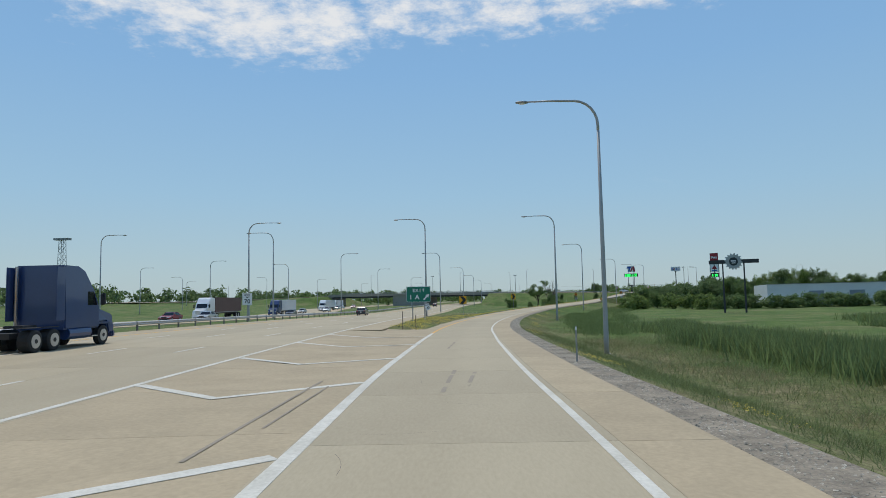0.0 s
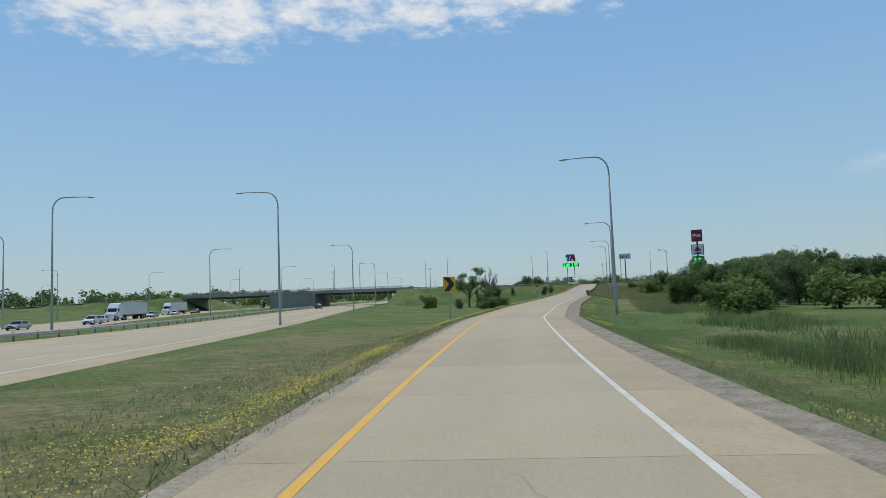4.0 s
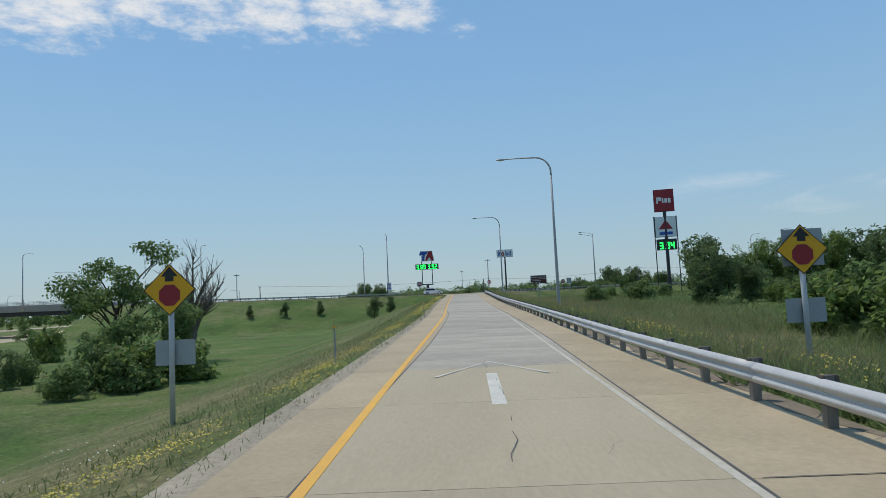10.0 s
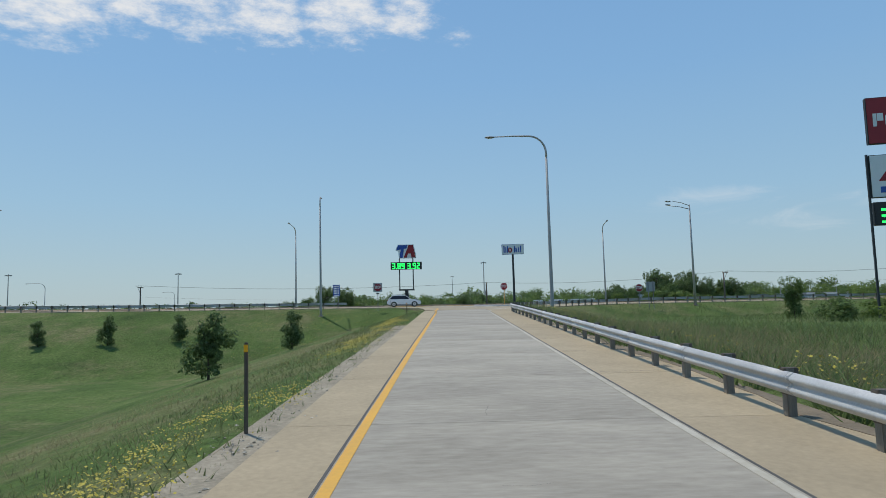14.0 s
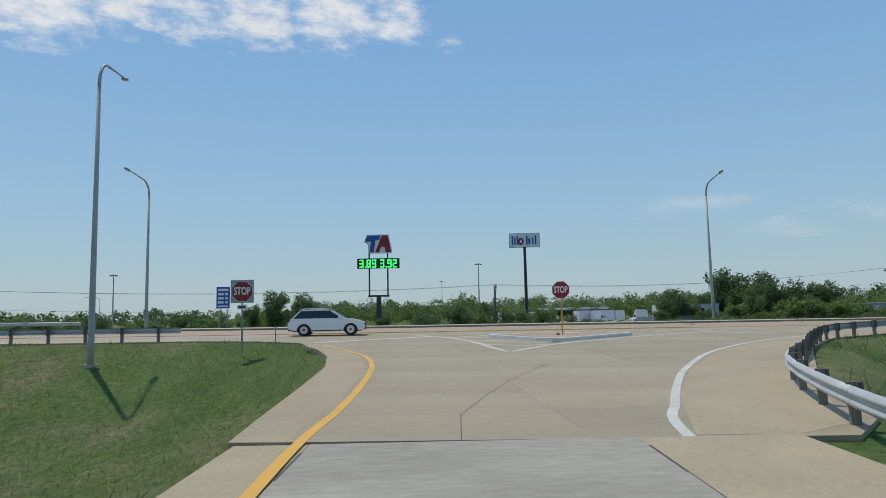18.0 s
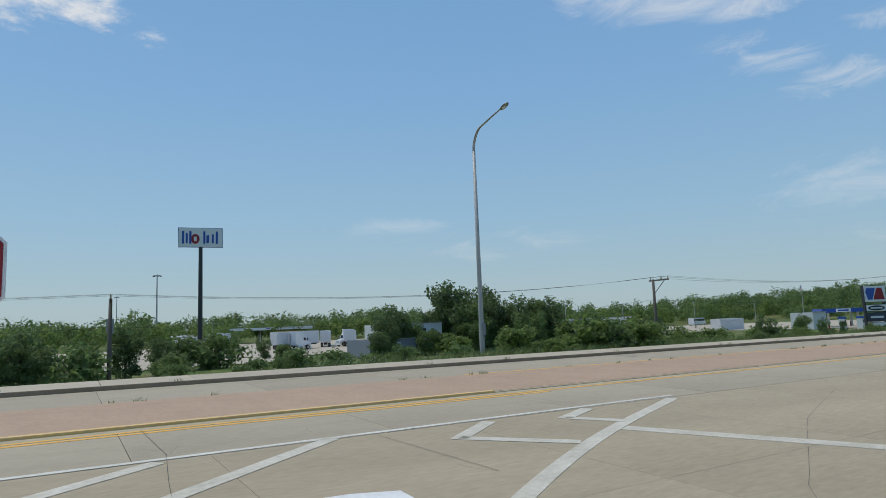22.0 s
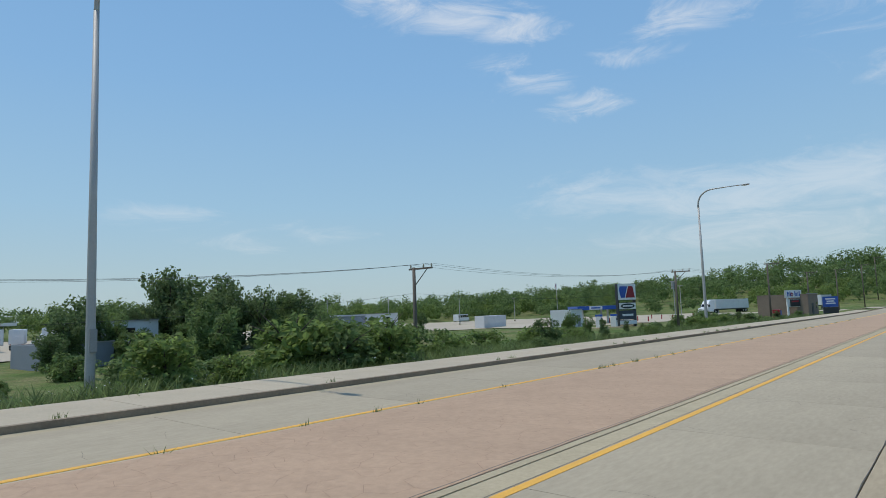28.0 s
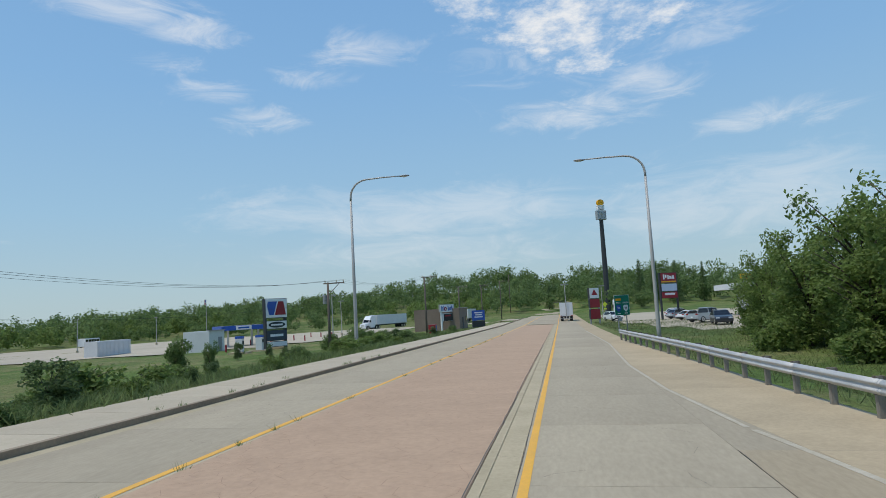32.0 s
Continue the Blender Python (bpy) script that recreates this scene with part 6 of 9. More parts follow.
# along the footway and the truck stop
NORTH = [(185.0, 404.4, 11.2, 0.9, "tree"), (189.5, 407.0, 10.4, 0.9, "light_tree"), (198.0, 407.7, 10.8, 0.9, "tree"), (193.5, 402.5, 8.6, 0.95, "tree"), (197.4, 399.6, 8.6, 0.8, "tree"), (202.0, 398.4, 6.2, 0.9, "light_tree"), (180.4, 404.6, 6.6, 0.8, "tree"), (204.5, 395.5, 4.2, 1.1, "bush"),
         (177.0, 397.0, 3.0, 1.5, "light_bush"), (180.6, 397.4, 2.5, 1.4, "light_bush"), (171.0, 403.0, 7.4, 1.0, "tree"), (167.6, 400.6, 5.6, 0.9, "tree"), (174.0, 401.2, 5.4, 0.9, "light_tree"), (163.0, 424.0, 3.2, 1.0, "tree"), (160.5, 414.5, 2.4, 1.2, "bush"), (212.0, 392.5, 2.4, 1.3, "bush"), (207.5, 391.0, 2.2, 1.3, "light_bush"), (216.5, 394.6, 2.0, 1.2, "bush"),
         (143.0, 410.5, 4.2, 1.15, "bush"), (147.2, 409.0, 4.4, 1.15, "bush"), (134.0, 404.0, 5.4, 1.0, "tree"), (138.0, 405.0, 4.2, 1.0, "tree"), (129.4, 402.0, 4.2, 1.0, "light_tree"), (118.2, 378.8, 4.6, 1.0, "tree"), (121.4, 379.6, 3.9, 1.0, "bush"), (114.4, 380.5, 3.6, 1.0, "tree"), (126.0, 392.0, 3.2, 1.1, "bush"), (221.0, 385.0, 3.5, 1.0, "tree"),
         (137.5, 356.1, 1.9, 1.2, "light_bush"), (139.6, 360.6, 1.3, 1.2, "light_bush"), (157.3, 362.8, 1.3, 1.1, "light_bush"), (150.6, 361.0, 0.9, 1.2, "bush"), (168.0, 351.8, 2.2, 0.8, "light_tree"), (176.0, 353.4, 1.6, 0.7, "light_tree"), (181.5, 351.8, 1.3, 0.8, "light_bush"), (186.4, 352.6, 3.4, 0.8, "light_tree"),
         (193.5, 352.0, 2.6, 0.8, "light_tree"), (205.5, 352.2, 2.2, 1.1, "bush"), (209.0, 349.6, 1.7, 1.2, "bush"), (200.5, 346.9, 1.4, 1.4, "light_bush"), (196.0, 346.0, 1.3, 1.2, "light_bush"), (213.0, 343.5, 1.8, 1.2, "bush"), (217.5, 340.4, 2.3, 1.2, "bush"), (222.0, 341.0, 1.7, 1.3, "light_bush"), (226.5, 337.0, 1.6, 1.3, "bush"),
         (110.0, 482.0, 11.2, 0.95, "tree"), (117.5, 482.5, 10.4, 0.95, "tree"), (104.0, 480.0, 7.5, 0.9, "light_tree"), (88.0, 402.0, 4.6, 1.0, "tree"), (92.5, 408.0, 3.8, 1.0, "light_tree"), (77.0, 412.0, 4.6, 1.1, "tree"), (70.0, 415.0, 5.0, 1.1, "tree"), (62.0, 420.0, 4.6, 1.1, "tree"), (112.5, 412.0, 4.2, 1.0, "bush"), (118.0, 408.0, 3.8, 1.1, "tree"), (125.0, 410.0, 4.4, 1.1, "tree"),
         (130.5, 418.0, 3.8, 1.1, "bush"), (110.0, 392.0, 2.4, 1.2, "bush"), (104.0, 390.0, 2.2, 1.2, "light_bush"), (97.0, 391.0, 2.4, 1.2, "bush"), (88.0, 391.0, 2.2, 1.3, "bush"), (80, 395, 2.4, 1.3, "bush")]
for i in range(16):
    NORTH.append((182.0 + (i * 13 % 23), 397.0 + (i * 7 % 12), 4.6 + 0.7 * (i * 5 % 6), 1.15, ("light_tree", "tree")[i % 2]))
for i in range(8):
    NORTH.append((164.0 + (i * 5 % 13), 398.0 + (i * 3 % 7), 3.6 + 0.6 * (i * 5 % 5), 1.15, ("tree", "light_tree")[i % 2]))
for i in range(0, 34, 2):
    p = cross(-6 + (i * 37 % 30) + (i % 3), 27 + (i * 23 % 34))
    NORTH.append((p.x, p.y, 1.1 + 0.35 * (i * 7 % 5), 1.25, ("bush", "light_bush", "bush", "light_tree")[i % 4]))
for i, (x, y, h, w, k) in enumerate(NORTH):
    if 139 < x < 212 and y < 366 and h < 2.4:
        k, h, w = "sapling", h * 0.85, w * 0.8
    plant(k, x, y, h, w, i % 3)
# wild shrubs between the footway and the lot
shrub = random.Random(12)
for i in range(46):
    a = 14 + i * 2.0 + shrub.uniform(-1, 1)
    p = cross(a, shrub.uniform(15.0, 23.0) if i % 3 else shrub.uniform(13.6, 15.0))
    plant(("light_bush", "bush", "light_bush", "sapling")[i % 4], p.x, p.y, shrub.uniform(0.9, 2.1) * (1.0 if i % 3 else 0.6), shrub.uniform(1.1, 1.5), i % 3)
for a, b, h, w, k in ((18.5, 17.5, 2.6, 1.2, "light_bush"), (20.0, 16.0, 2.2, 1.3, "bush"), (22.5, 15.6, 1.9, 1.3, "light_bush"), (21.5, 19.2, 3.2, 1.0, "light_tree"), (24.2, 17.6, 2.5, 1.2, "light_bush"), (27.2, 18.6, 2.2, 1.3, "bush"), (16.5, 20.0, 3.4, 1.0, "light_tree")):
    p = cross(a, b)
    plant(k, p.x, p.y, h, w, int(a) % 3)
# south side of the crossroad, ahead
EASTS = [(186.0, 307.2, 7.0, 0.9, "light_tree"), (180.5, 308.0, 8.2, 0.9, "light_tree"), (174.6, 308.0, 9.0, 0.9, "light_tree"), (168.0, 309.0, 9.6, 0.95, "light_tree"), (161.0, 309.5, 9.8, 1.0, "light_tree"), (190.0, 303.4, 6.0, 0.9, "light_tree"), (183.0, 301.0, 9.0, 1.0, "light_tree"), (176.0, 300.5, 9.8, 1.0, "tree"), (169, 301, 10.2, 1.0, "light_tree"), (160, 300, 10.4, 1.0, "tree"), (193.0, 297.0, 7.0, 0.9, "tree"),
         (189.0, 306.4, 4.6, 1.25, "light_tree"), (183.6, 308.6, 5.2, 1.25, "light_tree"), (178.0, 309.6, 5.6, 1.25, "light_tree"), (171.8, 310.2, 5.8, 1.25, "light_tree"), (165.0, 311.0, 6.2, 1.25, "light_tree"), (158.0, 311.6, 6.0, 1.25, "light_tree"), (191.5, 302.0, 4.4, 1.2, "light_tree"), (153.0, 306.0, 8.6, 1.1, "light_tree"),
         (177.5, 312.4, 1.9, 1.2, "light_bush"), (170.5, 312.0, 1.7, 1.2, "light_bush"), (163.5, 313.0, 2.0, 1.3, "bush")]
for i, (x, y, h, w, k) in enumerate(EASTS):
    plant("leafy_tree" if k == "light_tree" else k, x, y, h * (0.98 if x > 178 else 1.1), w, i % 3)
for i, (sv, uv, h) in enumerate(((262, -30, 17), (270, -44, 16), (282, -38, 18), (276, -55, 15), (300, 4, 12), (250, -70, 14))):
    p = cross(sv, uv)
    plant("conifer", p.x, p.y, h, 0.8, 0)


def woods(name, label, path, depth, number, height, size, material, seed, leaves=130):
    """A far belt of trees as one sheet of leafy clumps."""
    rng = np.random.default_rng(seed)
    p = np.array(path, float)
    seg = np.r_[0, np.cumsum(np.linalg.norm(np.diff(p, axis=0), axis=1))]
    at_ = rng.random(number) * seg[-1]
    xy = np.stack([np.interp(at_, seg, p[:, 0]), np.interp(at_, seg, p[:, 1])], 1) + rng.normal(size=(number, 2)) * depth
    zz = ground_z(xy[:, 0], xy[:, 1])
    hs = height * (0.6 + 0.55 * rng.random(number) ** 1.3)
    blobs = []
    for (x, y), z, h in zip(xy, zz, hs):
        wide = h * (0.26 + 0.12 * rng.random())
        blobs.append((x, y, z + h * 0.45, h * 0.30))
        for k in range(7):
            a = k * 0.9 + rng.random()
            f = rng.random()
            blobs.append((x + math.cos(a) * wide * (1 - 0.5 * f), y + math.sin(a) * wide * (1 - 0.5 * f), z + h * (0.40 + 0.42 * f), h * (0.13 + 0.07 * rng.random())))
    ob = new(name, leaf_mesh(name, rng, blobs, int(number * leaves * 0.66), size * 1.2, material, 0.9, 1.5))
    return tagged(ob, label, "woods", kind="stuff")


def far(rows):
    return [tuple(cross(a, b)[:2]) for a, b in rows]


woods("woodland", "distant dense green woodland behind the truck stop", far([(-90, 330), (20, 300), (120, 250), (230, 210), (330, 190)]), 22, 420, 12.5, 0.46, LEAF, 11, 300)
woods("woodland", "light green trees at the edge of the distant woods", far([(-60, 240), (60, 225), (150, 190), (235, 165), (300, 140)]), 9, 200, 8.5, 0.40, LEAF_LIGHT, 12, 300)
woods("woodland", "dark wooded hillside beyond the crossroad", far([(300, 230), (330, 110), (350, 45), (380, 18)]), 30, 330, 11.5, 0.45, LEAF, 13, 290)
woods("woodland", "mixed trees on the hill south of the road", far([(330, -22), (300, -60), (290, -120), (270, -190)]), 22, 240, 12, 0.45, LEAF, 14, 290)
woods("woodland", "tall trees closing the road's far end", far([(430, -90), (440, 0), (430, 90)]), 12, 130, 15, 0.5, LEAF, 21, 240)
woods("woodland", "trees lining the far road's south side", far([(238, -24), (300, -20), (400, -16)]), 5, 80, 10, 0.40, LEAF, 22, 260)
woods("woodland", "trees lining the far road's north side", far([(262, 22), (320, 17), (400, 15)]), 4, 60, 9, 0.40, LEAF, 23, 260)
woods("woodland", "row of trees north of the crossroad", far([(235, 60), (260, 45), (300, 40), (330, 30)]), 9, 70, 7, 0.36, LEAF_LIGHT, 15, 300)
woods("woodland", "leafy thicket along the lot's far edge", far([(228, 160), (230, 110), (226, 66)]), 4, 60, 6.0, 0.30, LEAF, 19, 220)
woods("woodland", "far dark woods beyond the freeway", [(-420, -150), (-360, 120), (-300, 330), (-240, 560), (-120, 760), (60, 900), (260, 900)], 40, 520, 15, 1.1, LEAF_DARK, 16, 90)
woods("woodland", "distant low trees at the field's far side", [(330, -60), (250, 60), (215, 130), (210, 190)], 18, 260, 10, 0.8, LEAF_DARK, 17, 110)
woods("woodland", "far trees on the skyline north of the bridge", [(-90, 470), (-20, 520), (60, 560), (140, 620), (230, 680)], 16, 200, 9, 0.8, LEAF, 18, 100)


# ---- grasses ----
def blades(name, label, rng, x, y, h, w, material, category="grass", lean=0.7, zoff=0.0):
    n = len(x)
    z = ground_z(x, y) - 0.03 + zoff
    a = rng.random(n) * math.tau
    d = np.stack([np.cos(a), np.sin(a), 0 * a], 1)
    hgt = h * (0.6 + 0.7 * rng.random(n))
    tip = np.stack([rng.normal(size=n) * lean, rng.normal(size=n) * lean, np.ones(n)], 1) * hgt[:, None]
    b = np.stack([x, y, z], 1)
    ww = w * (0.6 + 0.8 * rng.random(n))[:, None]
    verts = np.stack([b - d * ww, b + d * ww, b + tip * 0.55 + d * ww * 0.7, b + tip, b + tip * 0.55 - d * ww * 0.7], 1).reshape(-1, 3)
    i = np.arange(n) * 5
    faces = np.stack([i, i + 1, i + 2, i + 3, i + 4], 1)
    ob = new(name, raw(name, verts.tolist(), faces.tolist(), material))
    return tagged(ob, label, category, kind="stuff")


def along(line, rng, n, s0, s1, o0, o1, clump=0.0, spread=0.6):
    """n places beside a line, some gathered in clumps."""
    s_ = s0 + (s1 - s0) * rng.random(n)
    o_ = o0 + (o1 - o0) * rng.random(n)
    if clump:
        k = max(4, int(n * clump))
        cs, co = s0 + (s1 - s0) * rng.random(k), o0 + (o1 - o0) * rng.random(k)
        pick = rng.integers(0, k, n)
        s_, o_ = cs[pick] + rng.normal(size=n) * spread, co[pick] + rng.normal(size=n) * spread * 0.5
    i = np.clip((s_ * 2).astype(int), 0, len(line.s) - 1)
    p, d = line.p[i], line.d[i]
    p = p[:, :2] + d * (s_ - i / 2)[:, None]
    return p[:, 0] + d[:, 1] * o_, p[:, 1] - d[:, 0] * o_


rng = np.random.default_rng(77)


def keep(xy, test):
    m = test(*xy)
    return xy[0][m], xy[1][m]


def off_road(x, y):
    ss, off, _ = RAMP.near(x, y)
    a, b = cross_su(x, y)
    se = np.interp(a, *SOUTH_EDGE)
    fx = x - fwy_x(y)
    lim = np.where(ss > 243, 4.5, np.where(ss > 130, 4.6, 3.7))
    ok = (off > lim) | (off < -3.3)
    ok &= (b < se - 0.25) | (b > 12.4)
    return ok & ((fx > 2.7) | (y < 35) & (x > 4))


blades("verge_grass", "short rough grass on the ramp's verges", rng, *keep(along(RAMP, rng, 48000, 76, L - 2, -8.0, -3.3), off_road), 0.13, 0.009, GRASS_BLADE)
blades("verge_grass", "short rough grass beside the shoulder", rng, *keep(along(RAMP, rng, 42000, 30, L - 2, 4.45, 9.0), off_road), 0.11, 0.008, GRASS_BLADE)
blades("rough_grass", "rough knee-high grass beside the first shoulder", rng, *keep(along(RAMP, rng, 40000, 22, 84, 5.6, 15.5, 0.05, 0.9), off_road), 0.22, 0.007, GRASS_BLADE)
blades("dry_grass", "tan dry strip in the roadside grass", rng, *along(RAMP, rng, 9000, 26, 84, 9.0, 13.0, 0.006, 1.4), 0.2, 0.010, GRASS_DRY)
blades("shoulder_weeds", "small weeds growing in the gravel edge", rng, *along(RAMP, rng, 1500, 24, 240, 3.75, 4.6, 0.04, 0.35), 0.045, 0.005, GRASS_BLADE)
blades("rail_weeds", "leafy weeds at the feet of the guardrail posts", rng, *along(RAMP, rng, 7000, 250, L - 12, 4.35, 5.1, 0.02, 0.30), 0.34, 0.02, REED, zoff=0.03)
blades("reeds", "tall green reeds at the near end of the ditch", rng, *along(RAMP, rng, 14000, 42, 78, 14.6, 20.0, 0.012, 1.3), 1.15, 0.026, REED, "reeds", 0.3)
blades("dry_grass", "straw-coloured dry grass stems on the banks", rng, *keep(along(RAMP, rng, 30000, 76, L - 4, -13, -3.5, 0.02, 1.6), off_road), 0.17, 0.006, GRASS_DRY)
blades("dry_grass", "pale dry grass behind the guardrail", rng, *keep(along(RAMP, rng, 24000, 200, L - 8, 5.0, 17, 0.012, 2.2), lambda a, b: off_road(a, b) & ((RAMP.near(a, b)[0] > 250) | (RAMP.near(a, b)[1] > 11))), 0.62, 0.012, GRASS_DRY)
blades("tall_weeds", "tall green weeds behind the guardrail", rng, *keep(along(RAMP, rng, 30000, 195, L - 6, 4.7, 22, 0.012, 1.8), lambda a, b: off_road(a, b) & ((RAMP.near(a, b)[0] > 246) | (RAMP.near(a, b)[1] > 11.5))), 0.60, 0.018, REED)
wx, wy = rng.uniform(62, 150, 60000), rng.uniform(190, 320, 60000)
blades("tall_weeds", "rank meadow weeds between the ramp and the trees", rng, *keep((wx, wy), lambda a, b: off_road(a, b) & (RAMP.near(a, b)[1] > np.where(RAMP.near(a, b)[0] < 246, 11.5, 6.5)) & (RAMP.near(a, b)[1] < 42)), 0.45, 0.022, REED)
blades("tall_weeds", "leafy weeds pressing against the guardrail", rng, *keep(along(RAMP, rng, 24000, 247, L - 8, 4.5, 7.5, 0.02, 1.2), off_road), 0.62, 0.012, REED)
blades("dry_grass", "seeding straw grass close behind the guardrail", rng, *keep(along(RAMP, rng, 20000, 247, L - 8, 4.7, 10.0, 0.02, 1.2), off_road), 0.78, 0.006, GRASS_DRY)
blades("reeds", "dense dark green reeds in the wet ditch", rng, *along(RAMP, rng, 16000, 36, 104, 15.8, 20.5, 0.007, 1.5), 0.85, 0.024, REED, "reeds", 0.4)
blades("reeds", "patches of green reeds in the field", rng, *along(RAMP, rng, 3500, 30, 120, 34.0, 48.0, 0.004, 1.6), 0.8, 0.04, REED, "reeds", 0.4)
blades("reeds", "dense bed of light green reeds below the shoulder", rng, *along(RAMP, rng, 20000, 86, 156, 9.6, 14.4, 0.006, 1.1), 0.46, 0.013, REED, "reeds", 0.22)
blades("dry_grass", "short straw-coloured grass above the reed bed", rng, *along(RAMP, rng, 9000, 80, 150, 5.2, 8.0, 0.01, 1.0), 0.14, 0.006, GRASS_DRY)
blades("reeds", "reeds along the foot of the bank", rng, *along(RAMP, rng, 5000, 104, 190, 13.0, 19.0, 0.008, 1.4), 0.6, 0.02, REED, "reeds", 0.4)
nx_, ny_ = CROSS.at(S0)[0][:2]
blades("verge_grass", "unmown grass behind the footway", rng, *along(CROSS, rng, 36000, S0 - 40, S0 + 130, -21, -12.4), 0.2, 0.014, GRASS_BLADE)
blades("tall_weeds", "leafy green weeds behind the footway", rng, *along(CROSS, rng, 24000, S0 + 2, S0 + 110, -21, -13.0, 0.012, 1.2), 0.52, 0.020, REED)
blades("verge_grass", "grass behind the roadside guardrail", rng, *keep(along(CROSS, rng, 26000, S0 - 10, S0 + 130, 5.6, 20), off_road), 0.28, 0.016, GRASS_BLADE)
blades("corner_grass", "grass on the junction's corner", rng, *keep(along(CROSS, rng, 14000, S0 - 60, S0 - 20, 6.5, 26), off_road), 0.2, 0.014, GRASS_BLADE)


def flowers(name, label, rng, xy, h, size, material, n_per=1):
    x, y = xy
    n = len(x)
    c = np.stack([x, y, ground_z(x, y) + h * (0.5 + 0.6 * rng.random(n))], 1)
    a = rng.normal(size=(n, 3))
    a[:, 2] *= 0.4
    a /= np.linalg.norm(a, axis=1)[:, None]
    nrm = np.stack([rng.normal(size=n) * 0.5, rng.normal(size=n) * 0.5 - 0.4, np.ones(n)], 1)
    t = np.cross(nrm, a)
    t /= np.linalg.norm(t, axis=1)[:, None]
    s_ = size * (0.6 + 0.8 * rng.random(n))[:, None]
    verts = np.stack([c - a * s_, c - t * s_, c + a * s_, c + t * s_], 1).reshape(-1, 3)
    i = np.arange(n) * 4
    ob = new(name, raw(name, verts.tolist(), np.stack([i, i + 1, i + 2, i + 3], 1).tolist(), material))
    return tagged(ob, label, "flowers", kind="stuff")


flowers("yellow_flowers", "drifts of small yellow wild flowers along the shoulder", rng, keep(along(RAMP, rng, 48000, 80, L - 12, -5.0, -3.75, 0.0026, 0.75), off_road), 0.19, 0.015, FLOWER)
flowers("yellow_flowers", "scattered yellow wild flowers in the verge", rng, keep(along(RAMP, rng, 9000, 40, 240, 4.5, 6.2, 0.006, 0.6), off_road), 0.16, 0.014, FLOWER)
flowers("yellow_flowers", "yellow flowers among weeds behind the guardrail", rng, keep(along(RAMP, rng, 6000, 235, L - 12, 5.0, 9.0, 0.012, 0.8), off_road), 0.62, 0.024, FLOWER)
flowers("white_flowers", "scattered white wild flowers on the banks", rng, keep(along(RAMP, rng, 700, 60, L - 18, -16, -4.0, 0.05, 0.9), off_road), 0.2, 0.02, FLOWER_WHITE)
flowers("yellow_flowers", "yellow flowers on the junction's grass corner", rng, keep(along(CROSS, rng, 2500, S0 - 42, S0 - 23, 8.5, 24, 0.012, 0.8), off_road), 0.10, 0.02, FLOWER)
blades("dry_grass", "straw-coloured grass on the junction's corner", rng, *keep(along(CROSS, rng, 9000, S0 - 45, S0 - 22, 7, 28, 0.01, 1.3), off_road), 0.12, 0.008, GRASS_DRY)
flowers("white_flowers", "small pale flowers behind the footway", rng, along(CROSS, rng, 700, S0 - 5, S0 + 22, -18, -13.2, 0.05, 0.9), 0.45, 0.016, FLOWER_WHITE)
flowers("yellow_flowers", "yellow flowers in the gore grass", rng, keep(along(RAMP, rng, 16000, 77, 135, -7.5, -3.6, 0.006, 0.7), off_road), 0.15, 0.017, FLOWER)
blades("median_weeds", "small green weeds in the median's joint", rng, *along(CROSS, rng, 900, S0 - 12, S0 + 90, -5.46, -5.34, 0.05, 0.06), 0.19, 0.008, REED, lean=0.4, zoff=0.03)
blades("kerb_weeds", "tiny weeds along the far kerb", rng, *along(CROSS, rng, 700, S0 - 30, S0 + 70, -9.9, -9.62, 0.05, 0.1), 0.15, 0.007, REED, lean=0.3, zoff=0.2)


def stones(name, label, rng, xy, size, zoff):
    x, y = xy
    n = len(x)
    z = np.array([surface(a, b) for a, b in zip(x, y)]) + zoff
    unit = np.array([(1, 0, 0), (-1, 0, 0), (0, 1, 0), (0, -1, 0), (0, 0, 1), (0, 0, -1)], float)
    tri = np.array([(0, 2, 4), (2, 1, 4), (1, 3, 4), (3, 0, 4), (2, 0, 5), (1, 2, 5), (3, 1, 5), (0, 3, 5)])
    s_ = size * (0.5 + rng.random((n, 1, 1))) * (1 + 0.35 * rng.normal(size=(n, 6, 1)))
    verts = (np.stack([x, y, z], 1)[:, None] + unit[None] * s_ * (1, 1, 0.6)).reshape(-1, 3)
    faces = (np.arange(n)[:, None, None] * 6 + tri[None]).reshape(-1, 3)
    ob = new(name, raw(name, verts.tolist(), faces.tolist(), STONE))
    return tagged(ob, label, "gravel", kind="stuff")


stones("gravel_stones", "loose grey gravel at the shoulder's edge", rng, along(RAMP, rng, 14000, 30, 120, 3.52, 4.4), 0.016, -0.034)
stones("gravel_stones", "loose gravel at the left pavement edge", rng, along(RAMP, rng, 4500, 78, L - 26, -3.75, -3.2, 0.08, 0.4), 0.017, -0.03)


# ---- bridge over the freeway ----
bridge = setting("road_bridge", "grey concrete bridge with dark beams and a metal railing", "bridge")


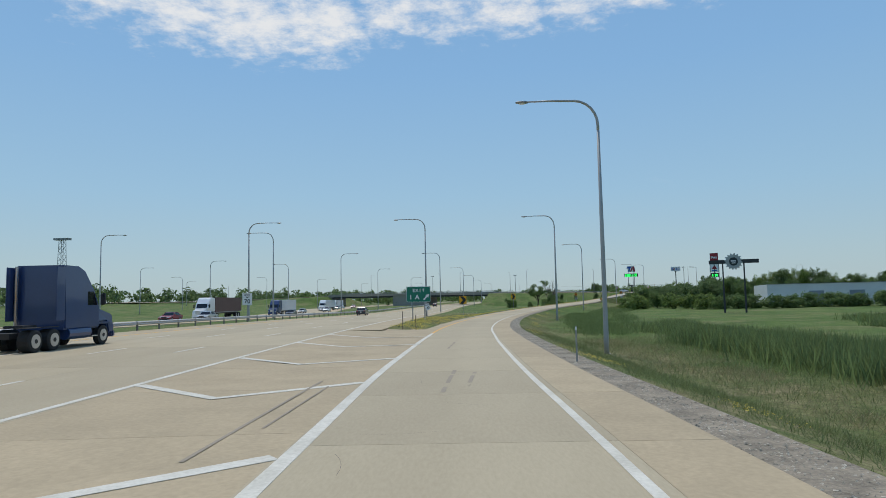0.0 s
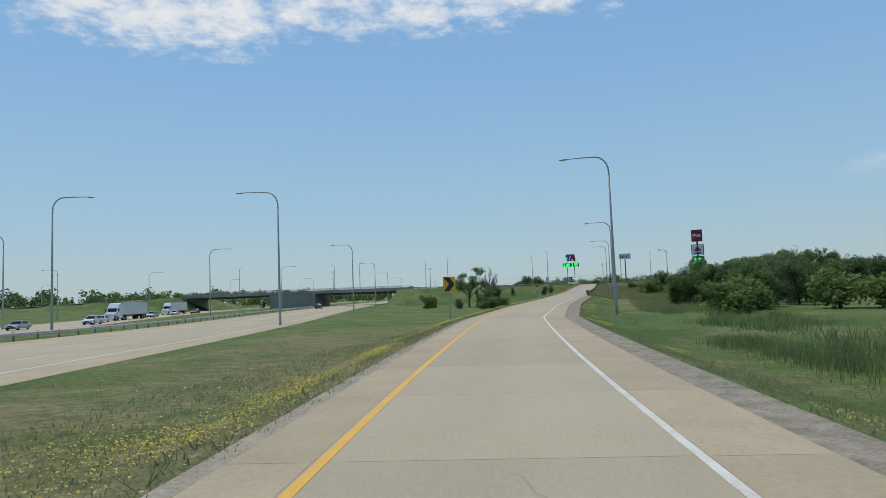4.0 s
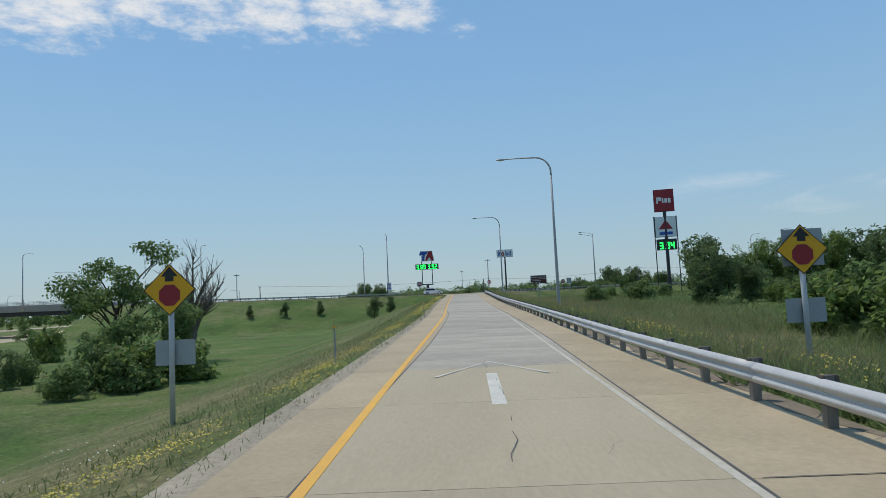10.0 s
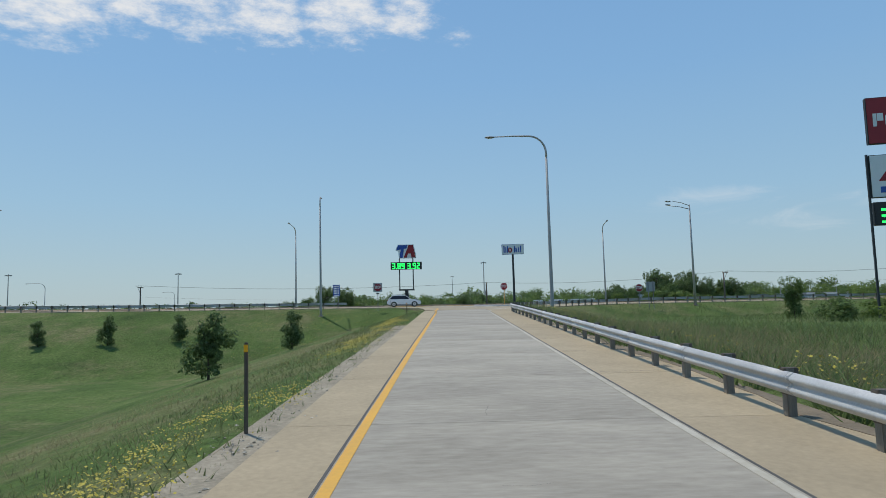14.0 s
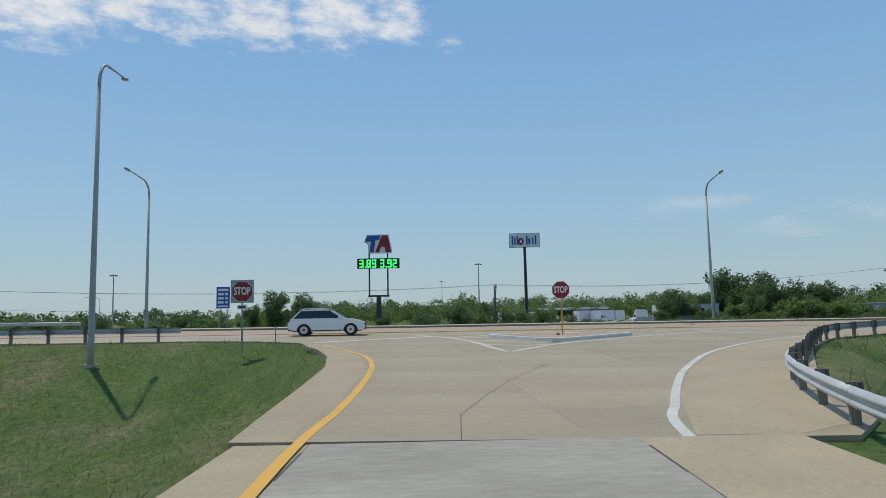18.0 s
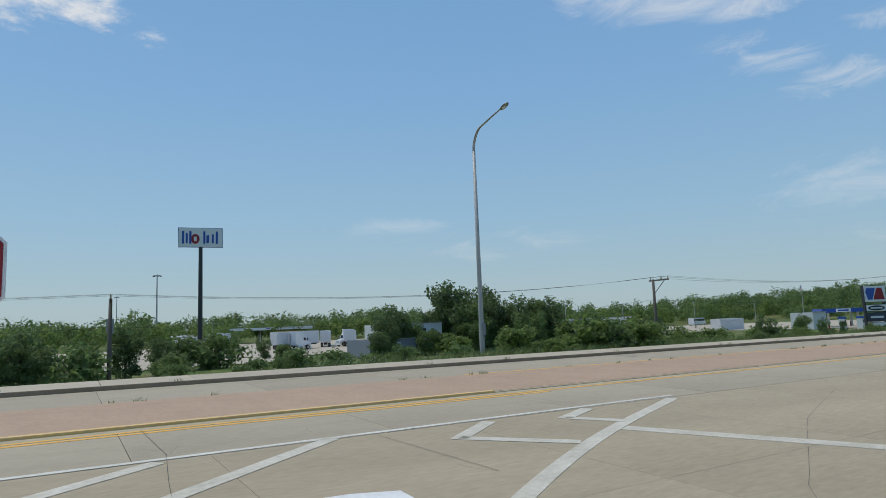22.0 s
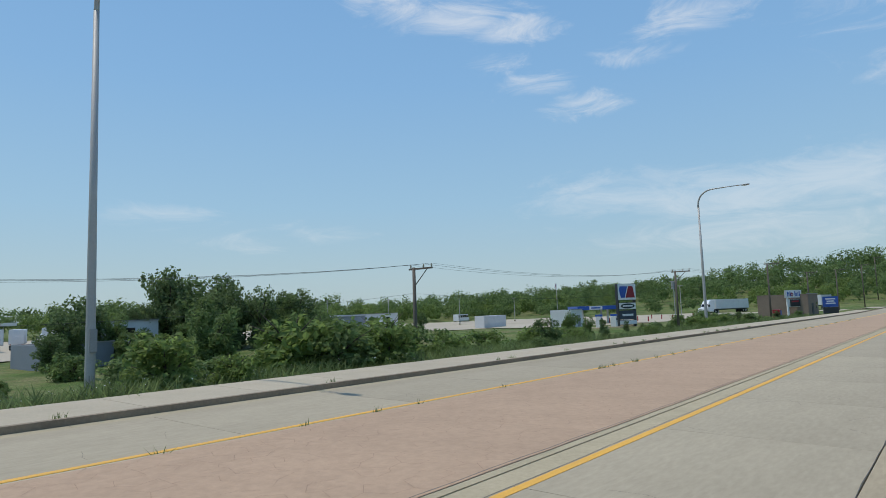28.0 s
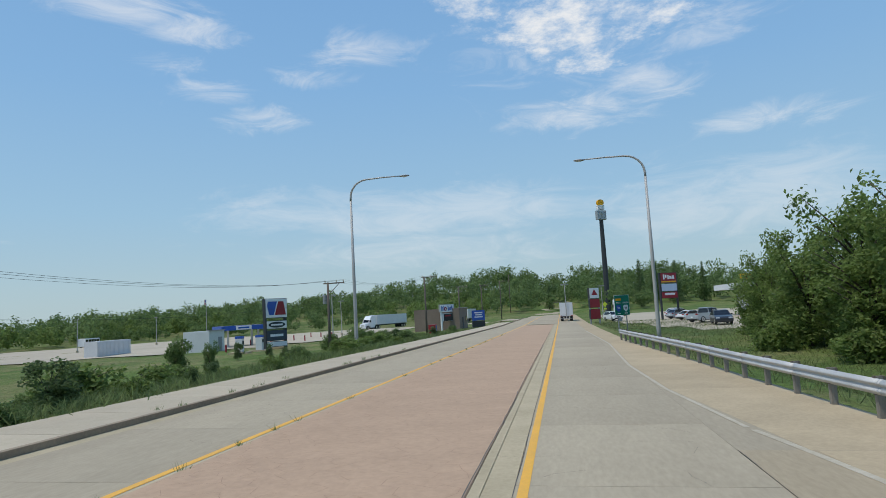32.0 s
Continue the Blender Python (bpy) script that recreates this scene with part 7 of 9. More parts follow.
def cbox(name, s0, s1, u0, u1, z0, z1, material, parent, lean=0.0, label=""):
    """A block along the crossroad whose top and bottom lie z0 and z1 above the roadway."""
    mid = cross((s0 + s1) / 2, (u0 + u1) / 2)
    fm = Matrix.Translation(mid) @ Matrix.Rotation(CA, 4, "Z")
    inv = fm.inverted()
    bm = bmesh.new()
    v = [bm.verts.new(inv @ cross(a, b, z)) for z in (z0, z1) for a, b in ((s0, u0), (s1, u0), (s1, u1), (s0, u1))]
    for f in ((3, 2, 1, 0), (4, 5, 6, 7), (0, 1, 5, 4), (1, 2, 6, 5), (2, 3, 7, 6), (3, 0, 4, 7)):
        bm.faces.new([v[i] for i in f])
    return part(name, bm, material, parent, label, at=fm)


for s0, s1 in ((-140.0, -101.0), (-204.0, -161.0)):
    cbox("deck", s0 - 0.5, s1 + 0.5, -6.6, 13.0, -0.62, -0.31, CONC_WALL, bridge)
    for i in range(8):
        u = -5.9 + i * 2.6
        cbox("beam", s0, s1, u - 0.22, u + 0.22, -1.7, -0.62, DARK_STEEL, bridge, label="dark steel bridge beam")
    cbox("fascia_beam", s0 - 0.4, s1 + 0.4, -6.95, -6.62, -0.75, 0.25, CONC_WALL, bridge)
    for s_, w in ((s0 - 1.0, 1.6), (s1 + 1.0, 1.6)):
        cbox("bearing_wall", s_ - w, s_ + w, -6.4, 12.8, -8.0, -0.63, CONC_WALL, bridge)
for u0, u1 in ((-7.0, -6.55), (12.6, 13.05)):
    cbox("parapet", -206, -98.0, u0, u1, -0.3, 0.82, CONC_WALL, bridge)
cbox("retaining_wall", -158.4, -142.6, -6.55, -6.2, -8, -0.3, CONC_WALL, bridge, label="grey concrete wall between the spans")
cbox("retaining_wall", -158.4, -142.6, 12.0, 12.6, -8, -0.3, CONC_WALL, bridge)
cbox("wing_wall", -98.4, -94.0, -6.9, -6.3, -6, -0.3, CONC_WALL, bridge)
for u in (-6.78, 12.82):
    for i in range(43):
        s_ = -205 + i * 2.52
        p = cross(s_, u, 0.8)
        part("rail_post", boxed(0, 0, 0.4, 0.06, 0.06, 0.9), STEEL_DULL, bridge, at=Matrix.Translation(p))
    for h in (1.05, 1.32, 1.6):
        cbox("rail", -205, -99, u - 0.03, u + 0.03, h - 0.03, h + 0.03, STEEL_DULL, bridge)
for i in range(5):
    p = cross(-196 + i * 22, -6.78, 0.8)
    part("expansion_post", boxed(0, 0, 0.4, 0.35, 0.3, 0.95, 0.02), CONC_WALL, bridge, at=Matrix.Translation(p))
for x, y in ((-33, 386), (-38, 387)):
    plant("sapling", x, y, 3.0, 1.0, 1)


# ---- truck stop ground ----
def sheet(name, label, poly, material, up=0.06, cell=5.0, parent=None):
    """A thin sheet laid on the land inside a polygon of (s, u)."""
    p = np.array(poly, float)
    ss, uu = np.meshgrid(np.arange(p[:, 0].min(), p[:, 0].max() + 0.1, cell), np.arange(p[:, 1].min(), p[:, 1].max() + 0.1, cell))
    x, y = CX + CD[0] * ss + CN[0] * uu, CY + CD[1] * ss + CN[1] * uu
    z = ground_z(x, y) + up
    inside = np.zeros(ss.shape, bool)
    for (x0, y0), (x1, y1) in zip(p, np.roll(p, -1, 0)):
        cut = ((y0 > uu) != (y1 > uu)) & (ss < (x1 - x0) * (uu - y0) / (y1 - y0 + 1e-9) + x0)
        inside ^= cut
    n = ss.shape[1]
    faces = []
    for j in range(ss.shape[0] - 1):
        for i in range(n - 1):
            if inside[j, i] and inside[j + 1, i + 1] and inside[j, i + 1] and inside[j + 1, i]:
                k = j * n + i
                faces.append((k, k + 1, k + n + 1, k + n))
    ob = new(name, raw(name, np.stack([x, y, z], -1).reshape(-1, 3).tolist(), faces, material, True))
    return tagged(ob, label, "pavement", kind="structure")


sheet("lot_pavement", "worn pale concrete of the truck stop's parking lot", [(-40, 110), (-8, 76), (14, 71), (28, 88), (58, 98), (95, 98), (95, 70), (100, 48), (112, 40), (190, 32), (210, 60), (215, 150), (120, 205), (30, 225), (-30, 190)], LOT, 0.10, 4.0)
sheet("forecourt", "pale concrete forecourt beside the crossroad", [(88, -14.0), (104, -12), (122, -9.4), (205, -9.4), (205, -60), (88, -60)], LOT, 0.06, 2.5)
sheet("side_road", "concrete road crossing at the far junction", [(175, 9.6), (196, 9.6), (200, 60), (188, 60)], LOT, 0.05, 2.0)


# ---- vehicles ----
def wheel(parent, x, y, r, w, side, dual=False):
    tyre = part("wheel", tubed([(x, y - w / 2, r), (x, y - w * 0.42, r), (x, y + w * 0.42, r), (x, y + w / 2, r)], [r * 0.86, r, r, r * 0.86], 18), RUBBER, parent, smooth=False)
    rim = bmesh.new()
    d = 0.012 * side
    tube(rim, [(x, y + side * w * 0.4, r), (x, y + side * w / 2 + d, r)], r * 0.62, 14)
    part("rim", rim, CHROME, tyre)
    part("hub", tubed([(x, y + side * w * 0.4, r), (x, y + side * w / 2 + d * 2.5, r)], r * 0.2, 8), PLASTIC_DARK, tyre)
    return tyre


def side_body(outline, half, tuck, z_mid, material, parent, name, bevel=0.05, label=""):
    """A body from its side outline (x, z), pulled in above z_mid by tuck for each metre."""
    bm = prismed(outline, -half, half)
    if bevel:
        bmesh.ops.bevel(bm, geom=[e for e in bm.edges if abs(abs(e.verts[0].co.y) - half) < 1e-4 and abs(abs(e.verts[1].co.y) - half) < 1e-4 and e.verts[0].co.y * e.verts[1].co.y > 0], offset=bevel, segments=2, affect="EDGES", clamp_overlap=True)
    for v in bm.verts:
        if v.co.z > z_mid:
            v.co.y *= 1 - tuck * (v.co.z - z_mid) / half
    return part(name, bm, material, parent, label, smooth=False)


def arch(x, r, n=7):
    return [(x + r * math.cos(math.pi * i / n), 0.3 + r * math.sin(math.pi * i / n) * 1.02) for i in range(n + 1)]


CARS = {"suv": dict(l=4.66, h=1.64, w=1.89, belt=1.06, hood=1.08, cowl=1.05, front=-0.15, back=-2.02, roof_f=0.2, roof_b=-1.55, r=0.38),
        "sedan": dict(l=4.6, h=1.45, w=1.82, belt=0.92, hood=0.9, cowl=0.85, front=-0.1, back=-1.75, roof_f=0.25, roof_b=-0.95, r=0.33),
        "pickup": dict(l=5.8, h=1.9, w=2.02, belt=1.2, hood=1.2, cowl=1.0, front=-0.1, back=-0.85, roof_f=0.6, roof_b=-0.75, r=0.41)}


def car(m, kind, paint, label, group="cars"):
    c = CARS[kind]
    hl, half, r = c["l"] / 2, c["w"] / 2, c["r"]
    t = thing("car" if kind != "pickup" else "pickup_truck", m, label, "car" if kind != "pickup" else "pickup", group)
    fx, bx = hl - 0.88, -hl + 0.95
    z0 = 0.26
    a = r + 0.07
    low = [(-hl + 0.03, 0.42), (-hl, 0.62), (-hl + 0.05, c["belt"] - 0.05), (-hl + 0.16, c["belt"]), (c["back"], c["belt"] + 0.02), (c["cowl"], c["belt"] + 0.01), (hl - 0.75, c["hood"] - 0.08), (hl - 0.3, c["hood"] - 0.18), (hl - 0.06, c["hood"] - 0.34), (hl, 0.55), (hl - 0.05, 0.34)]
    low += [(fx + a, z0 + 0.04)] + arch(fx, a)[0:] + [(fx - a, z0), (bx + a, z0)] + arch(bx, a) + [(bx - a, z0 + 0.06)]
    side_body(low, half, 0.08, c["belt"] - 0.25, paint, t, "body", 0.05)
    part("underbody", boxed(0, 0, 0.36, c["l"] * 0.9, c["w"] * 0.82, 0.2), PLASTIC_DARK, t)
    belt, top = c["belt"], c["h"]
    glass = [(c["back"] - (0.12 if kind != "pickup" else 0.0), belt), (c["cowl"] - 0.05, belt), (c["roof_f"], top - 0.07), (c["roof_b"], top - 0.07)]
    side_body(glass, half - 0.07, 0.30, belt, GLASS_DARK, t, "window_glass", 0.03, "dark tinted windows")
    roof = [(c["roof_b"] - 0.1, top - 0.12), (c["roof_b"] + 0.05, top - 0.02), (c["roof_f"] - 0.5, top), (c["roof_f"] + 0.06, top - 0.10), (c["roof_f"] + 0.02, top - 0.13)]
    side_body(roof, half - 0.22, 0.0, 9, paint, t, "roof", 0.02)
    for sy in (-1, 1):
        pil, mid_pil = bmesh.new(), bmesh.new()
        for x0, x1 in ((c["cowl"] - 0.04, c["roof_f"] + 0.03), (c["back"] - (0.1 if kind != "pickup" else 0), c["roof_b"] - 0.06), (0.5 * (c["cowl"] + c["back"]) - 0.15, 0.5 * (c["roof_f"] + c["roof_b"]) - 0.05)):
            tube(pil if x0 != 0.5 * (c["cowl"] + c["back"]) - 0.15 else mid_pil, [(x0, sy * (half - 0.075), belt - 0.02), (x1, sy * (half - 0.20), top - 0.09)], 0.042, 6)
        part("window_pillar", pil, paint, t)
        part("door_pillar", mid_pil, PLASTIC_DARK, t)
        part("mirror", boxed(c["cowl"] - 0.25, sy * (half + 0.08), belt + 0.08, 0.16, 0.2, 0.14, 0.03), paint, t)
        part("sill", boxed(0, sy * (half - 0.02), 0.33, fx - bx - 2 * a, 0.06, 0.1, 0.02), PLASTIC_DARK, t)
        part("headlight", boxed(hl - 0.2, sy * (half - 0.28), c["hood"] - 0.32, 0.36, 0.42, 0.13, 0.03), LAMP_CLEAR, t)
        part("tail_light", boxed(-hl + 0.08, sy * (half - 0.2), c["belt"] - 0.12, 0.16, 0.4, 0.16, 0.03), LAMP_RED, t)
        for x in (fx, bx):
            wheel(t, x, sy * (half - 0.13), r, 0.24, sy)
        for i, x in enumerate((0.25, -0.75)):
            if kind != "pickup" or i == 0:
                part("door_handle", boxed(x - 0.2, sy * (half - 0.005), belt - 0.12, 0.18, 0.03, 0.03, 0.005), paint, t)
    part("bumper", boxed(hl - 0.03, 0, 0.42, 0.1, c["w"] * 0.8, 0.2, 0.03), PLASTIC_DARK, t)
    part("grille", boxed(hl - 0.02, 0, 0.66, 0.06, 0.8, 0.18, 0.02), PLASTIC_DARK, t)
    part("rear_bumper", boxed(-hl + 0.04, 0, 0.42, 0.1, c["w"] * 0.84, 0.2, 0.03), PLASTIC_DARK, t)
    part("number_plate", boxed(-hl - 0.01, 0, 0.72, 0.02, 0.32, 0.16), SIGN_WHITE, t)
    if kind == "suv":
        for sy in (-1, 1):
            part("roof_rail", tubed([(-1.7, sy * 0.62, top - 0.02), (-1.5, sy * 0.62, top + 0.05), (0.1, sy * 0.62, top + 0.05), (0.3, sy * 0.62, top - 0.04)], 0.02, 6), CHROME, t)
    if kind == "pickup":
        part("load_bed", boxed(-1.85, 0, 1.19, 1.9, 1.6, 0.03), PLASTIC_DARK, t, "dark load bed liner")
    return t


def tractor(m, paint, label, sleeper=True):
    """A lorry tractor, nose at x = 0, tail at x = -7.2."""
    t = thing("truck_tractor", m, label, "truck", "lorries")
    hood = [(-0.05, 0.55), (0.0, 0.9), (-0.12, 1.55), (-1.6, 1.95), (-1.75, 1.95), (-1.75, 1.2), (-0.72, 1.16), (-0.62, 0.95), (-0.55, 0.55)]
    side_body(hood, 1.05, 0.12, 1.2, paint, t, "hood", 0.08)
    back = -4.6 if sleeper else -3.3
    cab = [(-1.7, 0.9), (-1.7, 1.98), (-2.15, 2.85), (-2.9, 3.75), (-3.4, 3.95), (back, 3.95), (back, 0.9)] if sleeper else [(-1.7, 0.9), (-1.7, 1.98), (-2.15, 2.8), (-2.5, 3.0), (back, 3.0), (back, 0.9)]
    side_body(cab, 1.22, 0.03, 2.0, paint, t, "cab", 0.07)
    part("windscreen", boxed(0, 0, 0, 0.03, 1.95, 0.86, 0.01, m=pose(-1.90, 0, 2.42, 0, -27, 0)), GLASS_DARK, t, "dark sloping windscreen")
    for sy in (-1, 1):
        part("side_window", prismed([(-1.95, 2.05), (-2.75, 2.05), (-2.75, 2.72), (-2.25, 2.72)], sy * 1.19, sy * 1.225), GLASS_DARK, t)
        part("mirror", boxed(-1.75, sy * 1.42, 2.35, 0.16, 0.22, 0.6, 0.03), PLASTIC_DARK, t)
        part("mirror_arm", tubed([(-1.85, sy * 1.18, 2.5), (-1.75, sy * 1.4, 2.5)], 0.02, 6), PLASTIC_DARK, t)
        part("headlight", boxed(-0.2, sy * 0.9, 1.0, 0.4, 0.22, 0.24, 0.05), LAMP_CLEAR, t)
        part("fender", boxed(-1.2, sy * 1.08, 1.12, 1.15, 0.28, 0.1, 0.04), paint, t)
        part("fuel_tank", tubed([(-2.5, sy * 1.0, 0.72), (-4.3, sy * 1.0, 0.72)], 0.3, 12), paint, t)
        part("step", boxed(-2.1, sy * 1.12, 0.5, 0.5, 0.2, 0.06), CHROME, t)
        wheel(t, -1.2, sy * 1.0, 0.5, 0.3, sy)
        for x in (-5.3, -6.6):
            wheel(t, x, sy * 0.92, 0.5, 0.56, sy)
            part("mudguard", boxed(x - 0.1, sy * 0.92, 1.08, 0.9, 0.5, 0.03), PLASTIC_DARK, t)
        part("fairing", boxed(back - 0.3, sy * 1.18, 2.6, 0.65, 0.04, 2.5, 0.01), paint, t)
    part("exhaust_stack", tubed([(back - 0.2, 1.0, 0.9), (back - 0.2, 1.0, 3.9)], 0.08, 8), CHROME, t)
    part("chassis", boxed(-3.8, 0, 0.75, 6.8, 0.85, 0.25), PLASTIC_DARK, t)
    part("fifth_wheel", boxed(-5.9, 0, 1.12, 1.0, 0.9, 0.12, 0.03), PLASTIC_DARK, t)
    part("bumper", boxed(-0.1, 0, 0.52, 0.25, 2.2, 0.34, 0.05), paint, t)
    part("grille", boxed(-0.02, 0, 1.2, 0.05, 0.9, 0.62, 0.02), CHROME, t)
    return t


def trailer(m, length, skin, label, floor=1.15, top=4.05, front_gear=True, name="trailer", group="trailers"):
    """A box trailer, nose at x = 0, tail at x = -length."""
    t = thing(name, m, label, "trailer", group)
    part("box", boxed(-length / 2, 0, (floor + top) / 2, length, 2.55, top - floor, 0.03), skin, t)
    n = int(length / 1.2)
    for sy in (-1, 1):
        for i in range(n + 1):
            part("rib", boxed(-0.06 - i * (length - 0.12) / n, sy * 1.278, (floor + top) / 2, 0.05, 0.02, top - floor - 0.1), skin, t)
        part("lower_rail", boxed(-length / 2, sy * 1.285, floor + 0.07, length - 0.02, 0.03, 0.14), STEEL_DULL, t)
        part("tail_light", boxed(-length - 0.01, sy * 1.05, floor + 0.07, 0.03, 0.3, 0.1), LAMP_RED, t)
        part("rear_door", boxed(-length - 0.012, sy * 0.62, (floor + top) / 2 + 0.05, 0.03, 1.2, top - floor - 0.3), skin, t)
        for x in (1.5, 2.75):
            wheel(t, -length + x, sy * 0.93, 0.5, 0.56, sy)
        if front_gear:
            part("landing_leg", boxed(-2.6, sy * 0.7, 0.6, 0.14, 0.14, 1.15), STEEL_DULL, t)
            part("landing_foot", boxed(-2.6, sy * 0.7, 0.03, 0.3, 0.3, 0.06), STEEL_DULL, t)
        part("mud_flap", boxed(-length + 0.7, sy * 0.93, 0.6, 0.03, 0.6, 0.75), PLASTIC_DARK, t)
    part("underframe", boxed(-length / 2, 0, floor - 0.12, length - 0.4, 1.0, 0.24), PLASTIC_DARK, t)
    part("bogie", boxed(-length + 2.1, 0, 0.75, 2.6, 0.9, 0.3), PLASTIC_DARK, t)
    part("bumper_bar", boxed(-length + 0.05, 0, 0.55, 0.1, 2.3, 0.1), STEEL_DULL, t)
    return t


def heading(x, y, deg, z=None):
    """A vehicle's pose: nose towards deg, counted from east."""
    return pose(x, y, (surface_all(x, y) if z is None else z), 0, 0, deg)


def surface_all(x, y):
    fx, sx = x - float(fwy_x(y)), x - float(south_x(y))
    if -18.4 < fx < 2.6 or -21.5 < sx < 0:
        return float(fwy_z(y))
    a, b = cross_su(x, y)
    if np.interp(a, *SOUTH_EDGE) < b < 9.1:
        return zc(x, y)
    return gz(x, y) + 0.1


ROAD_DEG = math.degrees(CA)
car(heading(97.3, 350.0, ROAD_DEG), "suv", CAR_WHITE, "white sport utility car with dark windows on the crossroad")
# freeway traffic
tractor(heading(-15.6, 26.8, 90), TRUCK_BLUE, "dark blue lorry tractor with a tall sleeper cab on the freeway")
t = trailer(heading(-15.6, 17.2, 90), 12.2, CONTAINER, "faded yellow shipping container on a road chassis", 1.3, 4.1, group="freeway trailers")
car(heading(-15.2, 122, 90), "suv", CAR_BLACK, "black car on the freeway lanes", "freeway cars")
car(heading(-40.5, 91, -90), "sedan", CAR_RED, "red car on the far freeway carriageway", "freeway cars")
car(heading(-37.2, 97, -90), "sedan", CAR_SILVER, "silver car on the far freeway carriageway", "freeway cars")
tractor(heading(-43.2, 108, -90), CAR_WHITE, "white lorry tractor with a tall sleeper cab on the freeway")
trailer(heading(-43.2, 113.2, -90), 14.6, TRAILER_DARK, "dark brown box trailer with pale faded writing", front_gear=False, group="freeway trailers")
tractor(heading(-43.6, 156, -90), TRUCK_BLUE, "blue lorry tractor on the far freeway carriageway")
trailer(heading(-43.6, 161.2, -90), 14.6, TRAILER_WHITE, "white box trailer on the far freeway carriageway", front_gear=False, group="freeway trailers")
for x, y, k, c, words in ((-44.5, 192, "sedan", CAR_SILVER, "silver car among the freeway traffic"), (-40.0, 208, "suv", CAR_WHITE, "white car among the freeway traffic"), (-44, 222, "sedan", CAR_WHITE, "white car among the freeway traffic"), (-47, 262, "suv", CAR_SILVER, "silver car near the bridge"),
                          (-50, 292, "sedan", CAR_WHITE, "white car near the bridge"), (-46, 300, "suv", CAR_RED, "red car near the bridge"), (-37, 150, "sedan", CAR_BLACK, "dark car on the far carriageway")):
    car(heading(x, y, -90), k, c, words, "freeway cars")
for x, y in ((-48, 236), (-57, 305)):
    tractor(heading(x, y, -92), CAR_WHITE, "white lorry tractor heading away from the bridge")
    trailer(heading(x, y + 5.2, -92), 14.6, TRAILER_WHITE, "white box trailer near the bridge", front_gear=False, group="freeway trailers")
car(heading(-6.5, 300, 88), "suv", CAR_BLACK, "dark car passing under the bridge", "freeway cars")


def at_su(s_, u, deg=0.0):
    p = cross(s_, u)
    return heading(p.x, p.y, ROAD_DEG + deg)


trailer(at_su(157, -1.8), 9.0, TRAILER_WHITE, "white box lorry seen from behind on the crossroad", 1.0, 3.7, False, "box_truck", "lorries")
car(at_su(182, -1.6), "sedan", CAR_BLACK, "dark car ahead on the crossroad", "crossroad cars")
car(at_su(137, -9.9, 200), "suv", CAR_WHITE, "white car turning out of the forecourt", "crossroad cars")
car(at_su(107.5, -19.8, -55), "pickup", CAR_SILVER, "silver pickup truck parked on the forecourt", "parked cars")
car(at_su(96.2, -18.8, 175), "suv", CAR_BLACK, "dark car parked beside the trees", "parked cars")
car(at_su(122, -20.5, -60), "sedan", CAR_WHITE, "white car parked on the forecourt", "parked cars")
car(at_su(131, -20.5, -60), "suv", CAR_SILVER, "grey car parked on the forecourt", "parked cars")
car(at_su(139, -21.5, -60), "suv", CAR_WHITE, "white car parked at the row's end", "parked cars")
tractor(at_su(168, -14, 180), CAR_WHITE, "white lorry tractor waiting at the forecourt's far side")
tractor(at_su(196, 56, 160), CAR_WHITE, "white lorry tractor standing beyond the grass")
trailer(at_su(201.2, 54.2, 160), 16.0, TRAILER_WHITE, "long white box trailer with faded lettering", front_gear=False, group="lot trailers")
trailer(at_su(209, 28, 178), 14.6, TRAILER_WHITE, "white box trailer at the far junction", group="lot trailers")
for s_, u, deg, n in ((11.0, 137.5, 100, 9.0), (41, 132, 20, 12), (53, 142, 70, 12), (50, 150, 70, 12), (37, 226, 0, 14), (40, 218, 5, 14)):
    trailer(at_su(s_, u, deg), n, TRAILER_WHITE, "white box trailer parked in the truck stop's lot", group="lot trailers")
trailer(at_su(62, 208, 0), 8.0, CONTAINER, "yellow box trailer parked beside the far canopy", group="lot trailers")
tractor(at_su(38, 129, 30), CAR_WHITE, "white lorry tractor parked in the lot")
tractor(at_su(48, 136, 200), CAR_WHITE, "white lorry tractor parked in the lot")


# ---- buildings ----
def house(name, label, p0, p1, depth, h, skin, roof, windows=(), doors=(), parapet=0.35, category="building"):
    """A flat-roofed building; its front runs from p0 to p1 and its body lies behind."""
    a, b = Vector((*p0, 0)), Vector((*p1, 0))
    w, turn = (b - a).length, math.degrees(math.atan2(b.y - a.y, b.x - a.x))
    mid = (a + b) / 2
    t = thing(name, pose(mid.x, mid.y, gz(mid.x, mid.y), 0, 0, turn), label, category)
    for x, y, sx, sy in ((0, 0.1, w, 0.2), (0, depth - 0.1, w, 0.2), (-w / 2 + 0.1, depth / 2, 0.2, depth - 0.4), (w / 2 - 0.1, depth / 2, 0.2, depth - 0.4)):
        part("wall", boxed(x, y, h / 2 - 0.4, sx, sy, h + 0.8), skin, t)
    part("roof", boxed(0, depth / 2, h - 0.1, w - 0.42, depth - 0.42, 0.2), roof, t)
    part("coping", boxed(0, 0.05, h + 0.06, w + 0.1, 0.4, 0.12, 0.02), STEEL_DULL, t)
    for x, z, sx, sz in windows:
        win = part("window", boxed(x, -0.01, z, sx, 0.05, sz), PLASTIC_DARK, t)
        part("pane", boxed(x, -0.045, z, sx - 0.12, 0.02, sz - 0.12), GLASS_DARK, win)
    for x, sx, sz, tone in doors:
        d = part("door", boxed(x, -0.02, sz / 2, sx, 0.06, sz, 0.01), tone, t)
        part("handle", boxed(x + sx * 0.38, -0.07, 1.0, 0.04, 0.05, 0.16), STEEL_DULL, d)
    return t


